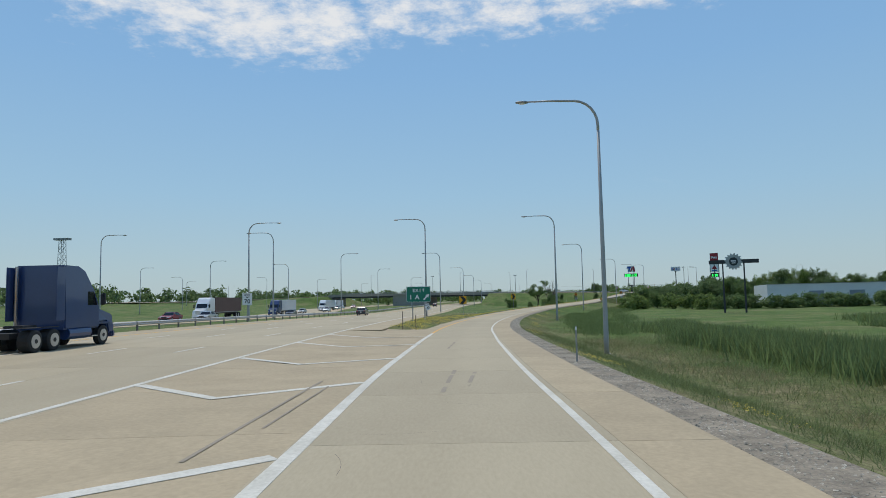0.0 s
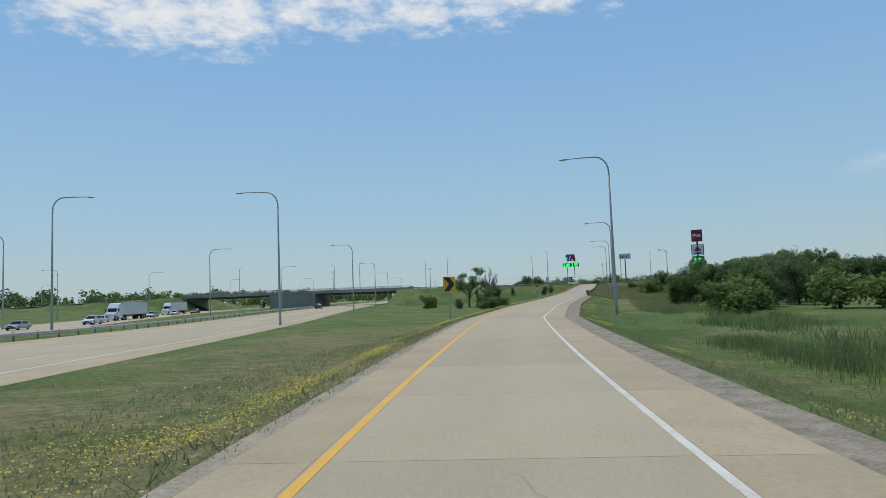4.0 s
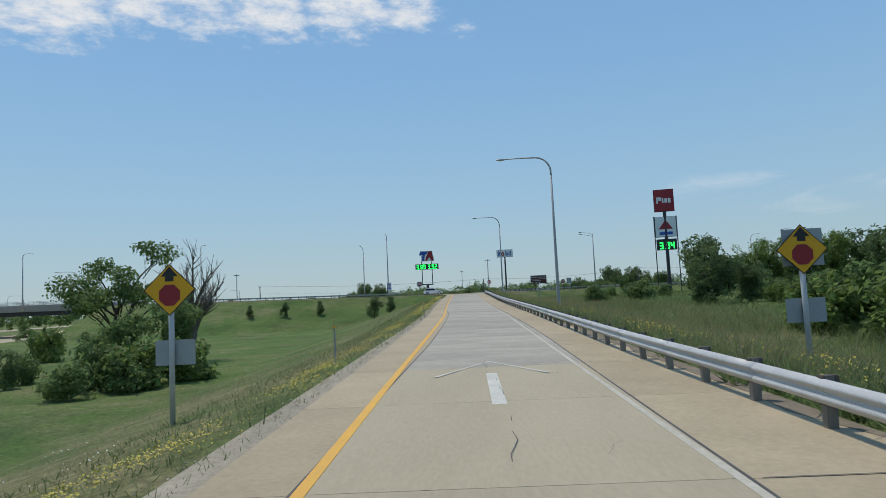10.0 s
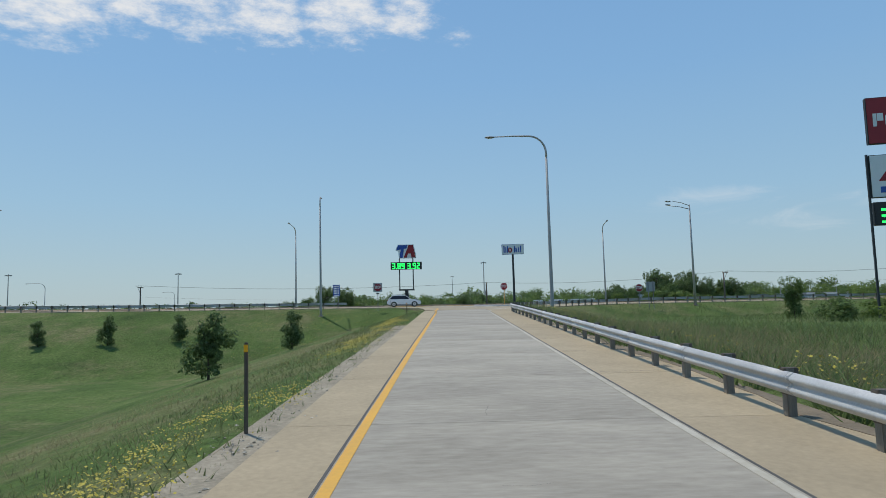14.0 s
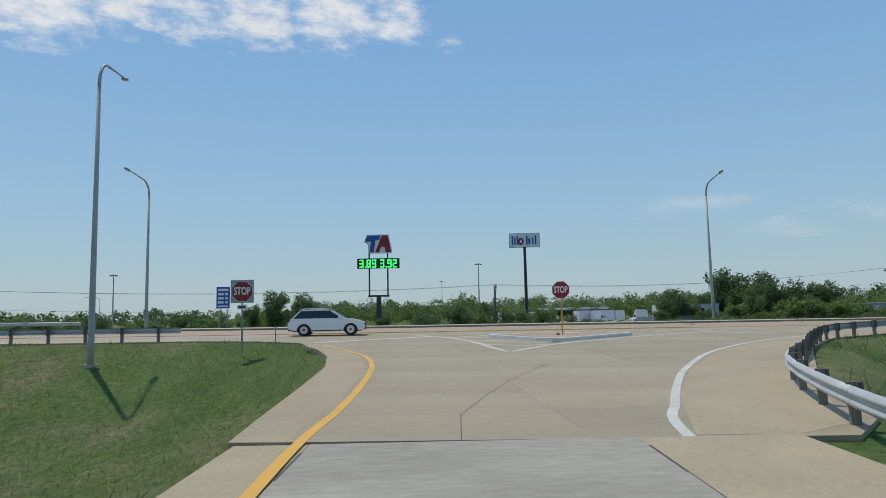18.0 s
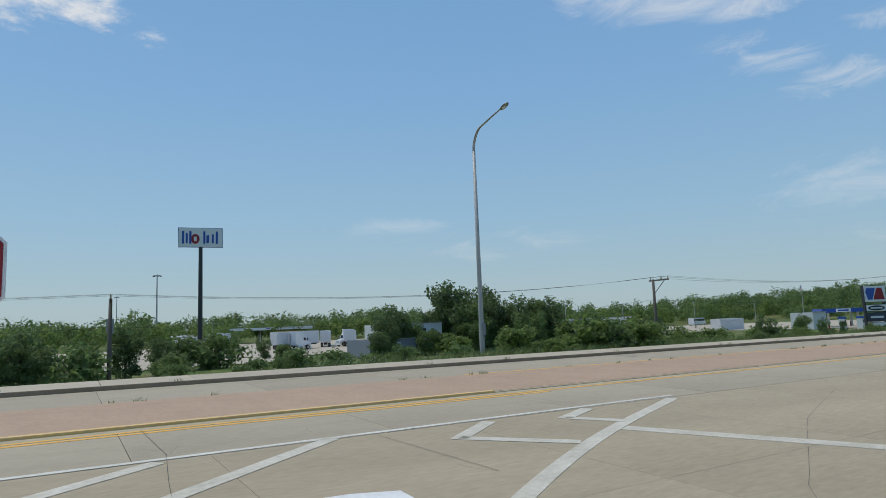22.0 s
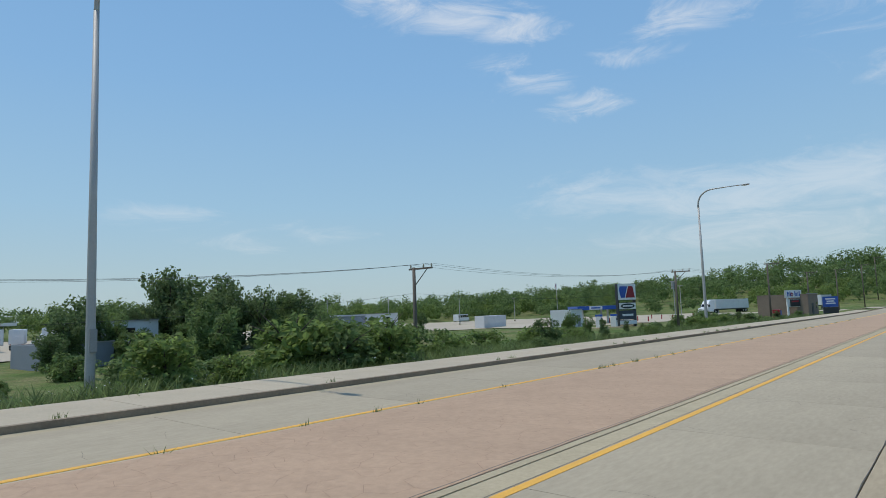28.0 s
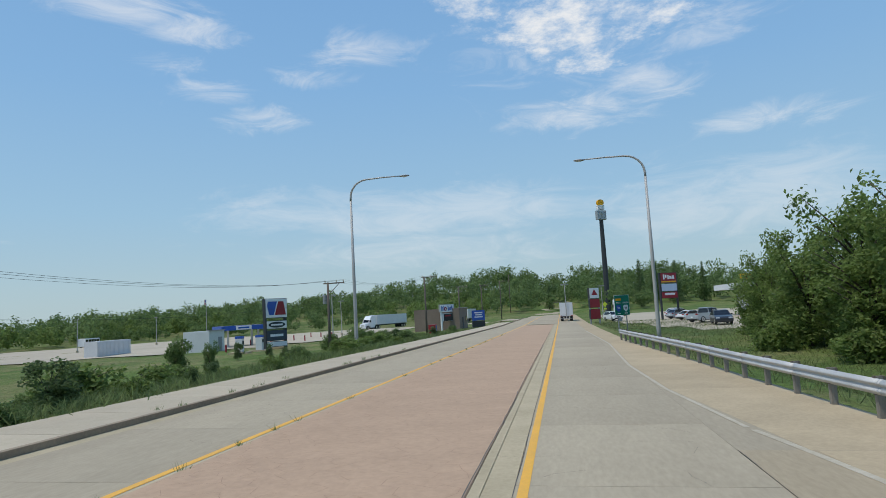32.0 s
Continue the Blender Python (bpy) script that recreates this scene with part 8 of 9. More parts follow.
house("service_building", "low grey-clad service building with a dark window band", (204, 397), (245, 409), 8, 3.4, BUILD_GREY, ROOF_DARK,
      [(-18.5 + i * 2.4, 2.2, 2.1, 1.5) for i in range(6)], [(2, 3.2, 3.0, BUILD_WHITE), (9, 1.0, 2.1, STEEL_DULL)])
house("service_building", "white block at the service building's end", (245.4, 409), (268, 412.5), 9, 3.9, BUILD_WHITE, ROOF_DARK, [(3.6, 2.6, 2.6, 1.0)], [(-3.5, 1.1, 2.1, STEEL_DULL)])
house("shed", "small white shed beside the service building", (243.0, 402.0), (249.0, 403.6), 3, 2.2, BUILD_WHITE, BUILD_WHITE, (), [(0, 0.9, 1.9, STEEL_DULL)])
house("workshop", "pale blue and white workshop behind the trees", (173.5, 405.5), (181.5, 402.5), 12, 4.6, BUILD_WHITE, ROOF_DARK, [(0, 3.4, 3.0, 0.8)], [(-2, 3.0, 3.0, BUILD_GREY)])
house("workshop", "low blue-grey shed behind the trees", (166, 402), (173.0, 400), 8, 2.6, BUILD_GREY, ROOF_DARK, (), [(0, 2.4, 2.2, BUILD_WHITE)])
house("brick_building", "small tan brick building with a dark entrance", (262.0, 321.5), (273.0, 318.3), 9, 4.2, BUILD_BRICK, ROOF_DARK, [(3.8, 2.0, 1.4, 1.2)], [(-1, 1.8, 2.4, PLASTIC_DARK)])
house("warehouse", "long low pale grey warehouse behind a hedge", (76, 142), (152, 117), 24, 4.0, BUILD_WHITE, BUILD_WHITE, (), [(-30 + i * 8, 3.0, 2.4, BUILD_GREY) for i in range(8)], category="warehouse")
house("shop_building", "white shop building with a red fascia behind the trees", (226, 266), (246, 259.5), 12, 4.6, BUILD_WHITE, ROOF_DARK, [(-6, 1.7, 5, 2.0), (5, 1.7, 5, 2.0)], [(0, 1.8, 2.3, GLASS_DARK)])


def canopy(m, w, d, z0, z1, tone, label, posts):
    t = thing("fuel_canopy", m, label, "canopy")
    part("roof", boxed(0, 0, (z0 + z1) / 2, w - 0.12, d - 0.12, z1 - z0 - 0.04), BUILD_WHITE, t)
    for x, y, sx, sy in ((0, -d / 2, w, 0.06), (0, d / 2, w, 0.06), (-w / 2, 0, 0.06, d - 0.07), (w / 2, 0, 0.06, d - 0.07)):
        part("fascia", boxed(x, y, (z0 + z1) / 2, sx, sy, z1 - z0, 0.01), tone, t)
    part("sign_panel", boxed(-w * 0.05, -d / 2 - 0.05, (z0 + z1) / 2, 2.4, 0.04, (z1 - z0) * 0.9), SIGN_WHITE, t, "white panel with a blue word-shaped bar")
    part("sign_bar", boxed(-w * 0.05, -d / 2 - 0.08, (z0 + z1) / 2, 1.7, 0.02, 0.26), SIGN_BLUE, t)
    for x in posts:
        for y in (-d * 0.25, d * 0.25):
            part("column", boxed(x, y, z0 / 2 - 0.2, 0.32, 0.32, z0 + 0.4, 0.02), BUILD_WHITE, t)
    return t


g0 = gz(249.4, 360.6)
canopy(pose(249.4, 360.6, g0, 0, 0, -70), 7.5, 12, 4.8 - g0, 5.5 - g0, SIGN_BLUE, "blue and white fuel station canopy on square columns", (-2.4, 2.4))
canopy(pose(243, 548, gz(243, 548), 0, 0, -25), 30, 12, 4.6, 5.6, SIGN_WHITE, "long white fuel canopy at the back of the lot", (-12, -4, 4, 12))
g0 = gz(229, 272)
canopy(pose(232, 276, g0, 0, 0, -17), 22, 12, 4.3, 5.2, SIGN_WHITE, "white fuel canopy with a red stripe behind parked cars", (-8, 0, 8))
for p in ((218, 354.5), (223, 353), (228, 351.6), (226, 277), (234, 275)):
    t = thing("fuel_pump", on(*p, -17, 0.0), "white and blue fuel pump on a low plinth", "fuel pump", "fuel pumps")
    part("plinth", boxed(0, 0, 0.08, 1.2, 2.6, 0.24, 0.03), KERB, t)
    part("cabinet", boxed(0, 0, 0.95, 0.5, 0.9, 1.6, 0.04), BUILD_WHITE, t)
    part("display", boxed(-0.0, -0.46, 1.35, 0.36, 0.03, 0.4), DARK_PANEL, t)
    part("top_panel", boxed(0, 0, 1.95, 0.5, 1.0, 0.3, 0.03), SIGN_BLUE, t)
house("kiosk", "plain white kiosk beside the fuel canopy", (230.2, 361), (234.0, 359.8), 4, 2.9, BUILD_WHITE, BUILD_WHITE, (), [(0.8, 0.9, 2.0, STEEL_DULL)])
t = thing("storage_container", on(247.5, 381, -17), "plain white storage container standing on the grass", "container")
part("box", boxed(0, 0, 1.25, 7.8, 2.4, 2.5, 0.03), BUILD_WHITE, t)
for i in range(25):
    part("rib", boxed(-3.7 + i * 0.308, -1.21, 1.25, 0.12, 0.04, 2.2), BUILD_WHITE, t)
t = thing("shuttle_bus", on(354, 428, -10), "white shuttle bus with a dark window band", "bus")
part("body", boxed(0, 0, 1.75, 7.6, 2.4, 2.5, 0.12), CAR_WHITE, t)
part("cab", boxed(4.3, 0, 1.15, 1.4, 2.0, 1.2, 0.15), CAR_WHITE, t)
for i in range(5):
    part("window", boxed(-3.0 + i * 1.45, -1.21, 2.2, 1.2, 0.03, 0.9), GLASS_DARK, t)
part("windscreen", boxed(3.82, 0, 2.3, 0.04, 2.0, 0.9), GLASS_DARK, t)
for x in (-2.4, 4.0):
    for sy in (-1, 1):
        wheel(t, x, sy * 1.05, 0.42, 0.3, sy)
t = thing("skip_container", on(203.5, 381.5, 5), "dark green steel rubbish skip beside a small tree", "dumpster")
part("body", boxed(0, 0, 0.95, 3.2, 1.9, 1.6, 0.05), mat("green_steel", (0.02, 0.07, 0.055), (0.015, 0.05, 0.04), 0.6), t)
part("lid", boxed(0, 0, 1.8, 3.25, 1.95, 0.08, 0.02), PLASTIC_DARK, t)
part("skid_base", boxed(0, 0, 0.08, 2.8, 1.6, 0.18), STEEL_DULL, t)
t = thing("vending_box", on(235.3, 329.4, -17), "red and blue metal box standing on the roadside grass", "box")
part("body", boxed(0, 0, 0.9, 1.6, 1.0, 1.8, 0.04), SIGN_RED, t)
part("side_panel", boxed(0.25, -0.51, 0.95, 0.9, 0.03, 1.4, 0.01), SIGN_BLUE, t)


# ---- tall signs ----
def bars(parent, rows, y, tone):
    """Plain bars (x, z, width, height) that stand for lettering."""
    for x, z, w, h in rows:
        part("word_bar", boxed(x, y, z, w, 0.02, h), tone, parent)


def panel(parent, name, x, z, w, h, tone, rim=DARK_STEEL, depth=0.45, label=""):
    part("cabinet", boxed(x, 0, z, w, depth, h, 0.03), rim, parent)
    part(name, boxed(x, -depth / 2 - 0.012, z, w - 0.12, 0.03, h - 0.12), tone, parent, label)
    part(name, boxed(x, depth / 2 + 0.012, z, w - 0.12, 0.03, h - 0.12), tone, parent)


SEGMENTS = {"3": "abcdg", "9": "abcdfg", "4": "bcfg", "8": "abcdefg", "2": "abdeg"}


def led_digits(parent, text, x, z, h, y):
    """Glowing seven-segment figures with a decimal point, each figure one part."""
    w, k = h * 0.52, h * 0.15
    wide = sum(w * 1.28 if c != "." else k * 1.6 for c in text)
    at_ = x - wide / 2
    for c in text:
        bm = bmesh.new()
        if c == ".":
            box(bm, at_ + k * 0.6, y, z - h / 2 + k / 2, k, 0.02, k)
            at_ += k * 1.6
        else:
            m, q = at_ + w / 2, h / 4
            for key in SEGMENTS[c]:
                if key in "adg":
                    box(bm, m, y, z + {"a": h / 2 - k / 2, "g": 0, "d": k / 2 - h / 2}[key], w - k * 0.3, 0.02, k)
                else:
                    box(bm, m + (w / 2 - k / 2) * (1 if key in "bc" else -1), y, z + q * (1 if key in "bf" else -1), k, 0.02, h / 2 - k * 0.3)
            at_ += w * 1.28
        part("digit", bm, LED, parent, "green glowing digit")


# red and white fuel price tower
z = gz(129, 303.05)
t = thing("pylon_sign", pose(129, 303.05, z, 0, 0, -33), "tall fuel sign with red and white panels and green digits", "pylon sign", "tall roadside signs")
panel(t, "red_panel", 0, 19.45 - z, 3.7, 4.3, SIGN_RED)
bars(t, [(-1.2, 19.5 - z, 0.3, 1.2), (-0.75, 19.75 - z, 0.5, 0.7), (-0.2, 19.45 - z, 0.3, 0.9), (0.35, 19.4 - z, 0.5, 0.8), (1.0, 19.4 - z, 0.5, 0.9)], -0.27, SIGN_WHITE)
panel(t, "white_panel", 0, 14.35 - z, 3.9, 3.9, SIGN_WHITE)
part("triangle", prismed([(-1.3, 13.9 - z), (0, 15.7 - z), (1.3, 13.9 - z)], -0.29, -0.26), SIGN_RED, t)
part("word_bar", boxed(0, -0.27, 13.1 - z, 2.4, 0.03, 0.55), SIGN_BLUE, t)
panel(t, "display", 0, 10.95 - z, 3.7, 2.1, DARK_PANEL)
led_digits(t, "3.94", 0.1, 10.75 - z, 1.3, -0.27)
for x in (-2.05, 2.05):
    part("side_post", boxed(x, 0, (16.4 - z) / 2 - 0.3, 0.16, 0.2, 16.4 - z + 0.6), DARK_STEEL, t)
part("centre_post", tubed([(0, 0, -0.5), (0, 0, 17.4 - z)], 0.32, 12), DARK_STEEL, t)
# blue and red tower with price board
z = gz(127.3, 444)
t = thing("pylon_sign", pose(127.3, 444, z, 0, 0, -17), "tall blue and red sign above a dark digital price board", "pylon sign", "tall roadside signs")
part("sign_block", prismed([(-2.1, 18.4 - z), (2.9, 18.4 - z), (3.0, 19.2 - z), (2.3, 22.5 - z), (-2.4, 22.5 - z), (-3.1, 20.9 - z), (-2.3, 20.5 - z)], -0.3, 0.3), SIGN_WHITE, t, "white cut-out backing")
part("blue_shape", prismed([(-2.85, 20.95 - z), (-2.3, 22.3 - z), (0.5, 22.3 - z), (0.2, 21.3 - z), (-0.6, 21.2 - z), (-1.0, 18.6 - z), (-1.95, 18.6 - z), (-1.5, 21.0 - z)], -0.34, -0.3), SIGN_BLUE, t)
part("red_shape", prismed([(-0.7, 18.6 - z), (0.8, 22.3 - z), (2.1, 22.3 - z), (2.8, 18.6 - z), (1.6, 18.6 - z), (1.4, 19.8 - z), (0.6, 19.8 - z), (0.2, 18.6 - z)], -0.34, -0.3), SIGN_RED, t)
panel(t, "display", 0, 16.2 - z, 9.2, 2.2, DARK_PANEL)
led_digits(t, "3.89", -2.2, 16.15 - z, 1.75, -0.27)
led_digits(t, "3.92", 2.3, 16.15 - z, 1.75, -0.27)
for x in (-2.0, 2.0):
    part("post", boxed(x, 0, 14.0 - z, 0.32, 0.32, 10.0), DARK_STEEL, t)
part("crossbar", boxed(0, 0, 9.1 - z, 4.6, 0.4, 0.4), DARK_STEEL, t)
part("lower_post", tubed([(0, 0, -0.5), (0, 0, 5 - z), (0, 0, 9 - z)], [0.65, 0.65, 0.5], 12), DARK_STEEL, t)
# white fuel sign on one pole
z = gz(150.3, 420)
t = thing("pylon_sign", pose(150.3, 420, z, 0, 0, -25), "white fuel sign with blue bars on a tall dark pole", "pylon sign", "tall roadside signs")


def fuel_word(parent, x, z, w, h, y):
    """A word reduced to plain shapes: blue bars and one red ring."""
    k = w / 5.0
    for dx, bw, bh in ((-1.95, 0.25, 1.0), (-1.55, 0.22, 0.8), (-1.15, 0.25, 1.0), (0.4, 0.24, 1.0), (0.78, 0.3, 0.62), (1.35, 0.22, 0.72), (1.8, 0.24, 1.0)):
        part("blue_bar", boxed(x + dx * k, y, z - (1 - bh) * h * 0.35, bw * k, 0.03, h * bh), SIGN_BLUE, parent)
    ring = prismed([(x - 0.6 * k + math.cos(i * math.tau / 14) * 0.48 * k, z - 0.12 * h + math.sin(i * math.tau / 14) * h * 0.4) for i in range(14)], y - 0.015, y + 0.015)
    part("red_ring", ring, SIGN_RED, parent)
    part("ring_centre", boxed(x - 0.6 * k, y - 0.02, z - 0.12 * h, 0.3 * k, 0.02, h * 0.36, 0.005), SIGN_WHITE, parent)


panel(t, "panel_face", 0, 19.0 - z, 6.0, 2.8, SIGN_WHITE, SIGN_BLUE)
fuel_word(t, 0, 19.0 - z, 6.0, 1.8, -0.27)
part("pole", tubed([(0, 0, -0.5), (0, 0, 10 - z), (0, 0, 17.7 - z)], [0.34, 0.3, 0.26], 12), DARK_STEEL, t)
# low tower beside the crossroad
z = gz(226, 351.4)
t = thing("pylon_sign", pose(226, 351.4, z, 0, 0, -48), "road-side tower sign with stacked white and dark panels", "pylon sign", "tall roadside signs")
panel(t, "white_panel", 0, 7.6 - z, 3.4, 2.6, SIGN_WHITE, depth=0.7)
part("blue_shape", prismed([(-1.45, 7.9 - z), (-1.3, 8.5 - z), (0.1, 8.5 - z), (-0.45, 6.7 - z), (-1.15, 6.7 - z)], -0.40, -0.38), SIGN_BLUE, t)
part("red_shape", prismed([(-0.3, 6.7 - z), (0.3, 8.5 - z), (1.1, 8.5 - z), (1.45, 6.7 - z)], -0.40, -0.38), SIGN_RED, t)
panel(t, "oval_panel", 0, 5.4 - z, 3.2, 1.1, SIGN_WHITE, depth=0.7)
part("dark_oval", prismed([(1.3 * math.cos(i * math.tau / 16), 5.4 - z + 0.4 * math.sin(i * math.tau / 16)) for i in range(16)], -0.40, -0.38), DARK_STEEL, t)
part("oval_bar", boxed(0, -0.41, 5.4 - z, 1.8, 0.02, 0.22), SIGN_WHITE, t)
panel(t, "dark_panel", 0, 4.0 - z, 3.2, 1.4, mat("slate_panel", (0.05, 0.065, 0.09), (0.04, 0.055, 0.075), 0.5), depth=0.7)
bars(t, [(-0.05, 4.0 - z, 2.0, 0.32)], -0.39, SIGN_WHITE)
panel(t, "lower_panel", 0, 2.85 - z, 3.2, 0.7, SIGN_WHITE, depth=0.7)
for x in (-1.55, 1.55):
    part("post", boxed(x, 0.05, (8.9 - z) / 2 - 0.2, 0.2, 0.55, 8.9 - z + 0.4), DARK_STEEL, t)
# gear-shaped sign over the hedge
z = gz(52, 103.6)
t = thing("gear_sign", pose(52.0, 103.6, z, 0, 0, -24), "dark horizontal sign with a round cog emblem on posts", "pylon sign", "tall roadside signs")
part("bar_left", boxed(-2.5, 0, 7.45 - z, 2.9, 0.3, 0.66, 0.02), DARK_STEEL, t)
part("bar_right", boxed(2.5, 0, 7.45 - z, 2.9, 0.3, 0.66, 0.02), DARK_STEEL, t)
cog = [((1.2 if i % 4 < 2 else 1.46) * math.cos(i * math.tau / 64 + 0.02), 7.45 - z + (1.2 if i % 4 < 2 else 1.46) * math.sin(i * math.tau / 64)) for i in range(64)]
part("cog", prismed(cog, -0.22, 0.22), SIGN_BACK, t, "grey toothed cog disc")
part("cog_face", prismed([(0.72 * math.cos(i * math.tau / 20), 7.45 - z + 0.72 * math.sin(i * math.tau / 20)) for i in range(20)], -0.25, -0.22), DARK_STEEL, t)
bars(t, [(0, 7.55 - z, 0.8, 0.2), (0, 7.2 - z, 0.6, 0.14)], -0.26, SIGN_WHITE)
for x in (-1.75, 1.6):
    part("post", tubed([(x, 0, -0.4), (x, 0, 3.0 - z), (x, 0, 3.1 - z), (x, 0, 7.2 - z)], [0.17, 0.17, 0.12, 0.12], 10), DARK_STEEL, t)
# blue service sign
z = gz(92, 371)
t = thing("service_sign", pose(92, 371, z, 0, 0, -8), "tall blue sign with white rows on two posts", "road sign")
part("plate", boxed(0, 0, 6.9 - z, 1.15, 0.04, 1.95, 0.01), SIGN_BLUE, t)
bars(t, [(0, 7.6 - z, 0.9, 0.2), (-0.2, 7.22 - z, 0.5, 0.22), (0.3, 7.22 - z, 0.22, 0.22), (-0.2, 6.85 - z, 0.5, 0.22), (0.3, 6.85 - z, 0.22, 0.22), (-0.2, 6.48 - z, 0.5, 0.22), (0.3, 6.48 - z, 0.22, 0.22), (0, 6.12 - z, 0.9, 0.14)], -0.03, SIGN_WHITE)
for x in (-0.35, 0.35):
    part("post", boxed(x, 0.06, 3.6 - z, 0.1, 0.08, 8.0 - z), STEEL_DULL, t)
# signs east of the junction
z = gz(262, 324)
t = thing("fuel_sign", pose(262, 324, z, 0, 0, -62), "small white fuel sign with a menu board below", "pylon sign", "tall roadside signs")
panel(t, "panel_face", 0, 6.55 - z, 3.3, 1.5, SIGN_WHITE, SIGN_BACK)
fuel_word(t, 0, 6.55 - z, 3.2, 0.95, -0.27)
panel(t, "menu_board", 0.2, 4.8 - z, 2.2, 1.5, DARK_PANEL, SIGN_WHITE)
bars(t, [(0.2, 5.1 - z, 1.4, 0.3)], -0.27, SIGN_RED)
for x in (-1.2, 1.4):
    part("post", boxed(x, 0.05, 3.0 - z, 0.3, 0.3, 6.0 - z + 2), SIGN_WHITE, t)
p = cross(137, 14.5)
z = p.z - 0.6
t = thing("price_board", pose(p.x, p.y, z, 0, 0, -62), "blue board with pale rows above a dark panel", "road sign")
part("plate", boxed(0, 0, 2.6, 3.0, 0.1, 1.9, 0.02), SIGN_BLUE, t)
bars(t, [(0, 3.1, 1.9, 0.22), (0, 2.7, 1.5, 0.2), (0, 2.3, 1.9, 0.2)], -0.06, SIGN_WHITE)
part("lower_panel", boxed(0, 0, 0.9, 3.0, 0.1, 1.4, 0.02), DARK_STEEL, t)
for x in (-1.4, 1.4):
    part("post", boxed(x, 0.1, 1.4, 0.12, 0.12, 4.0), STEEL_DULL, t)
z = gz(238, 290)
t = thing("pylon_sign", pose(239.2, 289.4, z, 0, 0, -72), "red sign with white and pale panels on dark posts", "pylon sign", "tall roadside signs")
panel(t, "red_panel", 0, 9.45 - z, 3.4, 1.7, SIGN_RED)
bars(t, [(-1.05, 9.6 - z, 0.3, 0.8), (-0.6, 9.7 - z, 0.3, 0.5), (-0.1, 9.55 - z, 0.3, 0.7), (0.4, 9.5 - z, 0.5, 0.5), (1.0, 9.5 - z, 0.4, 0.6)], -0.27, SIGN_WHITE)
part("stripe", boxed(0, -0.25, 8.8 - z, 3.2, 0.03, 0.22), SIGN_YELLOW, t)
panel(t, "pale_panel", 0, 7.85 - z, 3.4, 1.3, mat("pale_panel", (0.52, 0.60, 0.72), (0.46, 0.54, 0.66), 0.5))
panel(t, "lower_panel", 0, 6.6 - z, 3.4, 1.1, SIGN_RED)
bars(t, [(0, 6.75 - z, 2.2, 0.35)], -0.27, SIGN_WHITE)
for x in (-1.8, 1.8):
    part("post", boxed(x, 0, (10.3 - z) / 2 - 0.2, 0.22, 0.3, 10.3 - z + 0.4), DARK_STEEL, t)
p = Vector((197.2, 314.7, 0))
z = gz(p.x, p.y)
t = thing("route_sign", pose(p.x, p.y, z, 0, 0, -73), "green route sign with two shields on two posts", "road sign")
part("plate", boxed(0, 0, 5.55 - z, 1.78, 0.03, 1.95, 0.008), SIGN_WHITE, t)
part("face", boxed(0, -0.018, 5.55 - z, 1.72, 0.012, 1.89), SIGN_GREEN, t)
shield = [(-0.3, 0.2), (-0.2, 0.32), (0.2, 0.32), (0.3, 0.2), (0.26, -0.12), (0, -0.34), (-0.26, -0.12)]
part("shield", prismed([(x - 0.42, 5.25 - z + y) for x, y in shield], -0.035, -0.026), SIGN_BLUE, t, "blue interstate shield")
part("shield", prismed([(x + 0.42, 5.25 - z + y) for x, y in shield], -0.035, -0.026), SIGN_WHITE, t, "white route shield")
write(t, "94", 0.32, SIGN_WHITE, -0.42, -0.045, 5.27 - z)
write(t, "41", 0.32, SIGN_BLACK, 0.42, -0.045, 5.27 - z)
part("tab", boxed(-0.42, -0.03, 6.1 - z, 0.62, 0.02, 0.2), SIGN_YELLOW, t)
write(t, "WEST", 0.2, SIGN_WHITE, -0.42, -0.035, 5.78 - z)
write(t, "SOUTH", 0.2, SIGN_WHITE, 0.42, -0.035, 5.78 - z)
bars(t, [(-0.42, 4.78 - z, 0.34, 0.08), (0.42, 4.78 - z, 0.34, 0.08)], -0.035, SIGN_WHITE)
part("tag", boxed(-0.3, -0.02, 4.2 - z, 0.4, 0.02, 0.3), SIGN_BACK, t)
for x in (-0.5, 0.5):
    part("post", boxed(x, 0.05, 2.6 - z / 2, 0.09, 0.07, 7.0 - z), STEEL_DULL, t)
z = gz(236, 303.5)
t = thing("fuel_sign", pose(236, 303.5, z, 0, 0, -73), "small white sign with a red triangle over red panels", "pylon sign", "tall roadside signs")
panel(t, "white_panel", 0, 7.5 - z, 1.9, 1.7, SIGN_WHITE)
part("triangle", prismed([(-0.6, 7.2 - z), (0, 8.1 - z), (0.6, 7.2 - z)], -0.27, -0.24), SIGN_RED, t)
panel(t, "red_panel", 0, 5.9 - z, 1.9, 1.4, SIGN_RED)
panel(t, "lower_panel", 0, 4.2 - z, 1.9, 1.6, SIGN_RED)
for x in (-0.85, 0.85):
    part("post", boxed(x, 0, 3 - z / 2, 0.14, 0.3, 8.0 - z), STEEL_DULL, t)
p = cross(172, -11)
t = thing("warning_sign", pose(p.x, p.y, p.z, 0, 0, -75), "bright yellow-green crossing sign on a post", "road sign")
u_post(t, 3.4)
GLOW = mat("sign_lime", (0.62, 0.70, 0.04), (0.55, 0.62, 0.04), 0.5, bump=0.02)
part("plate", prismed([(-0.65, 3.0), (0, 2.35), (0.65, 3.0), (0, 3.65)], -0.02, 0.0), GLOW, t)
part("plaque", boxed(0, -0.01, 2.0, 0.7, 0.02, 0.4), GLOW, t)
z = gz(250, 268)
t = thing("fascia_sign", pose(250, 268, z, 0, 0, -75), "long yellow scales sign above the forecourt", "road sign")
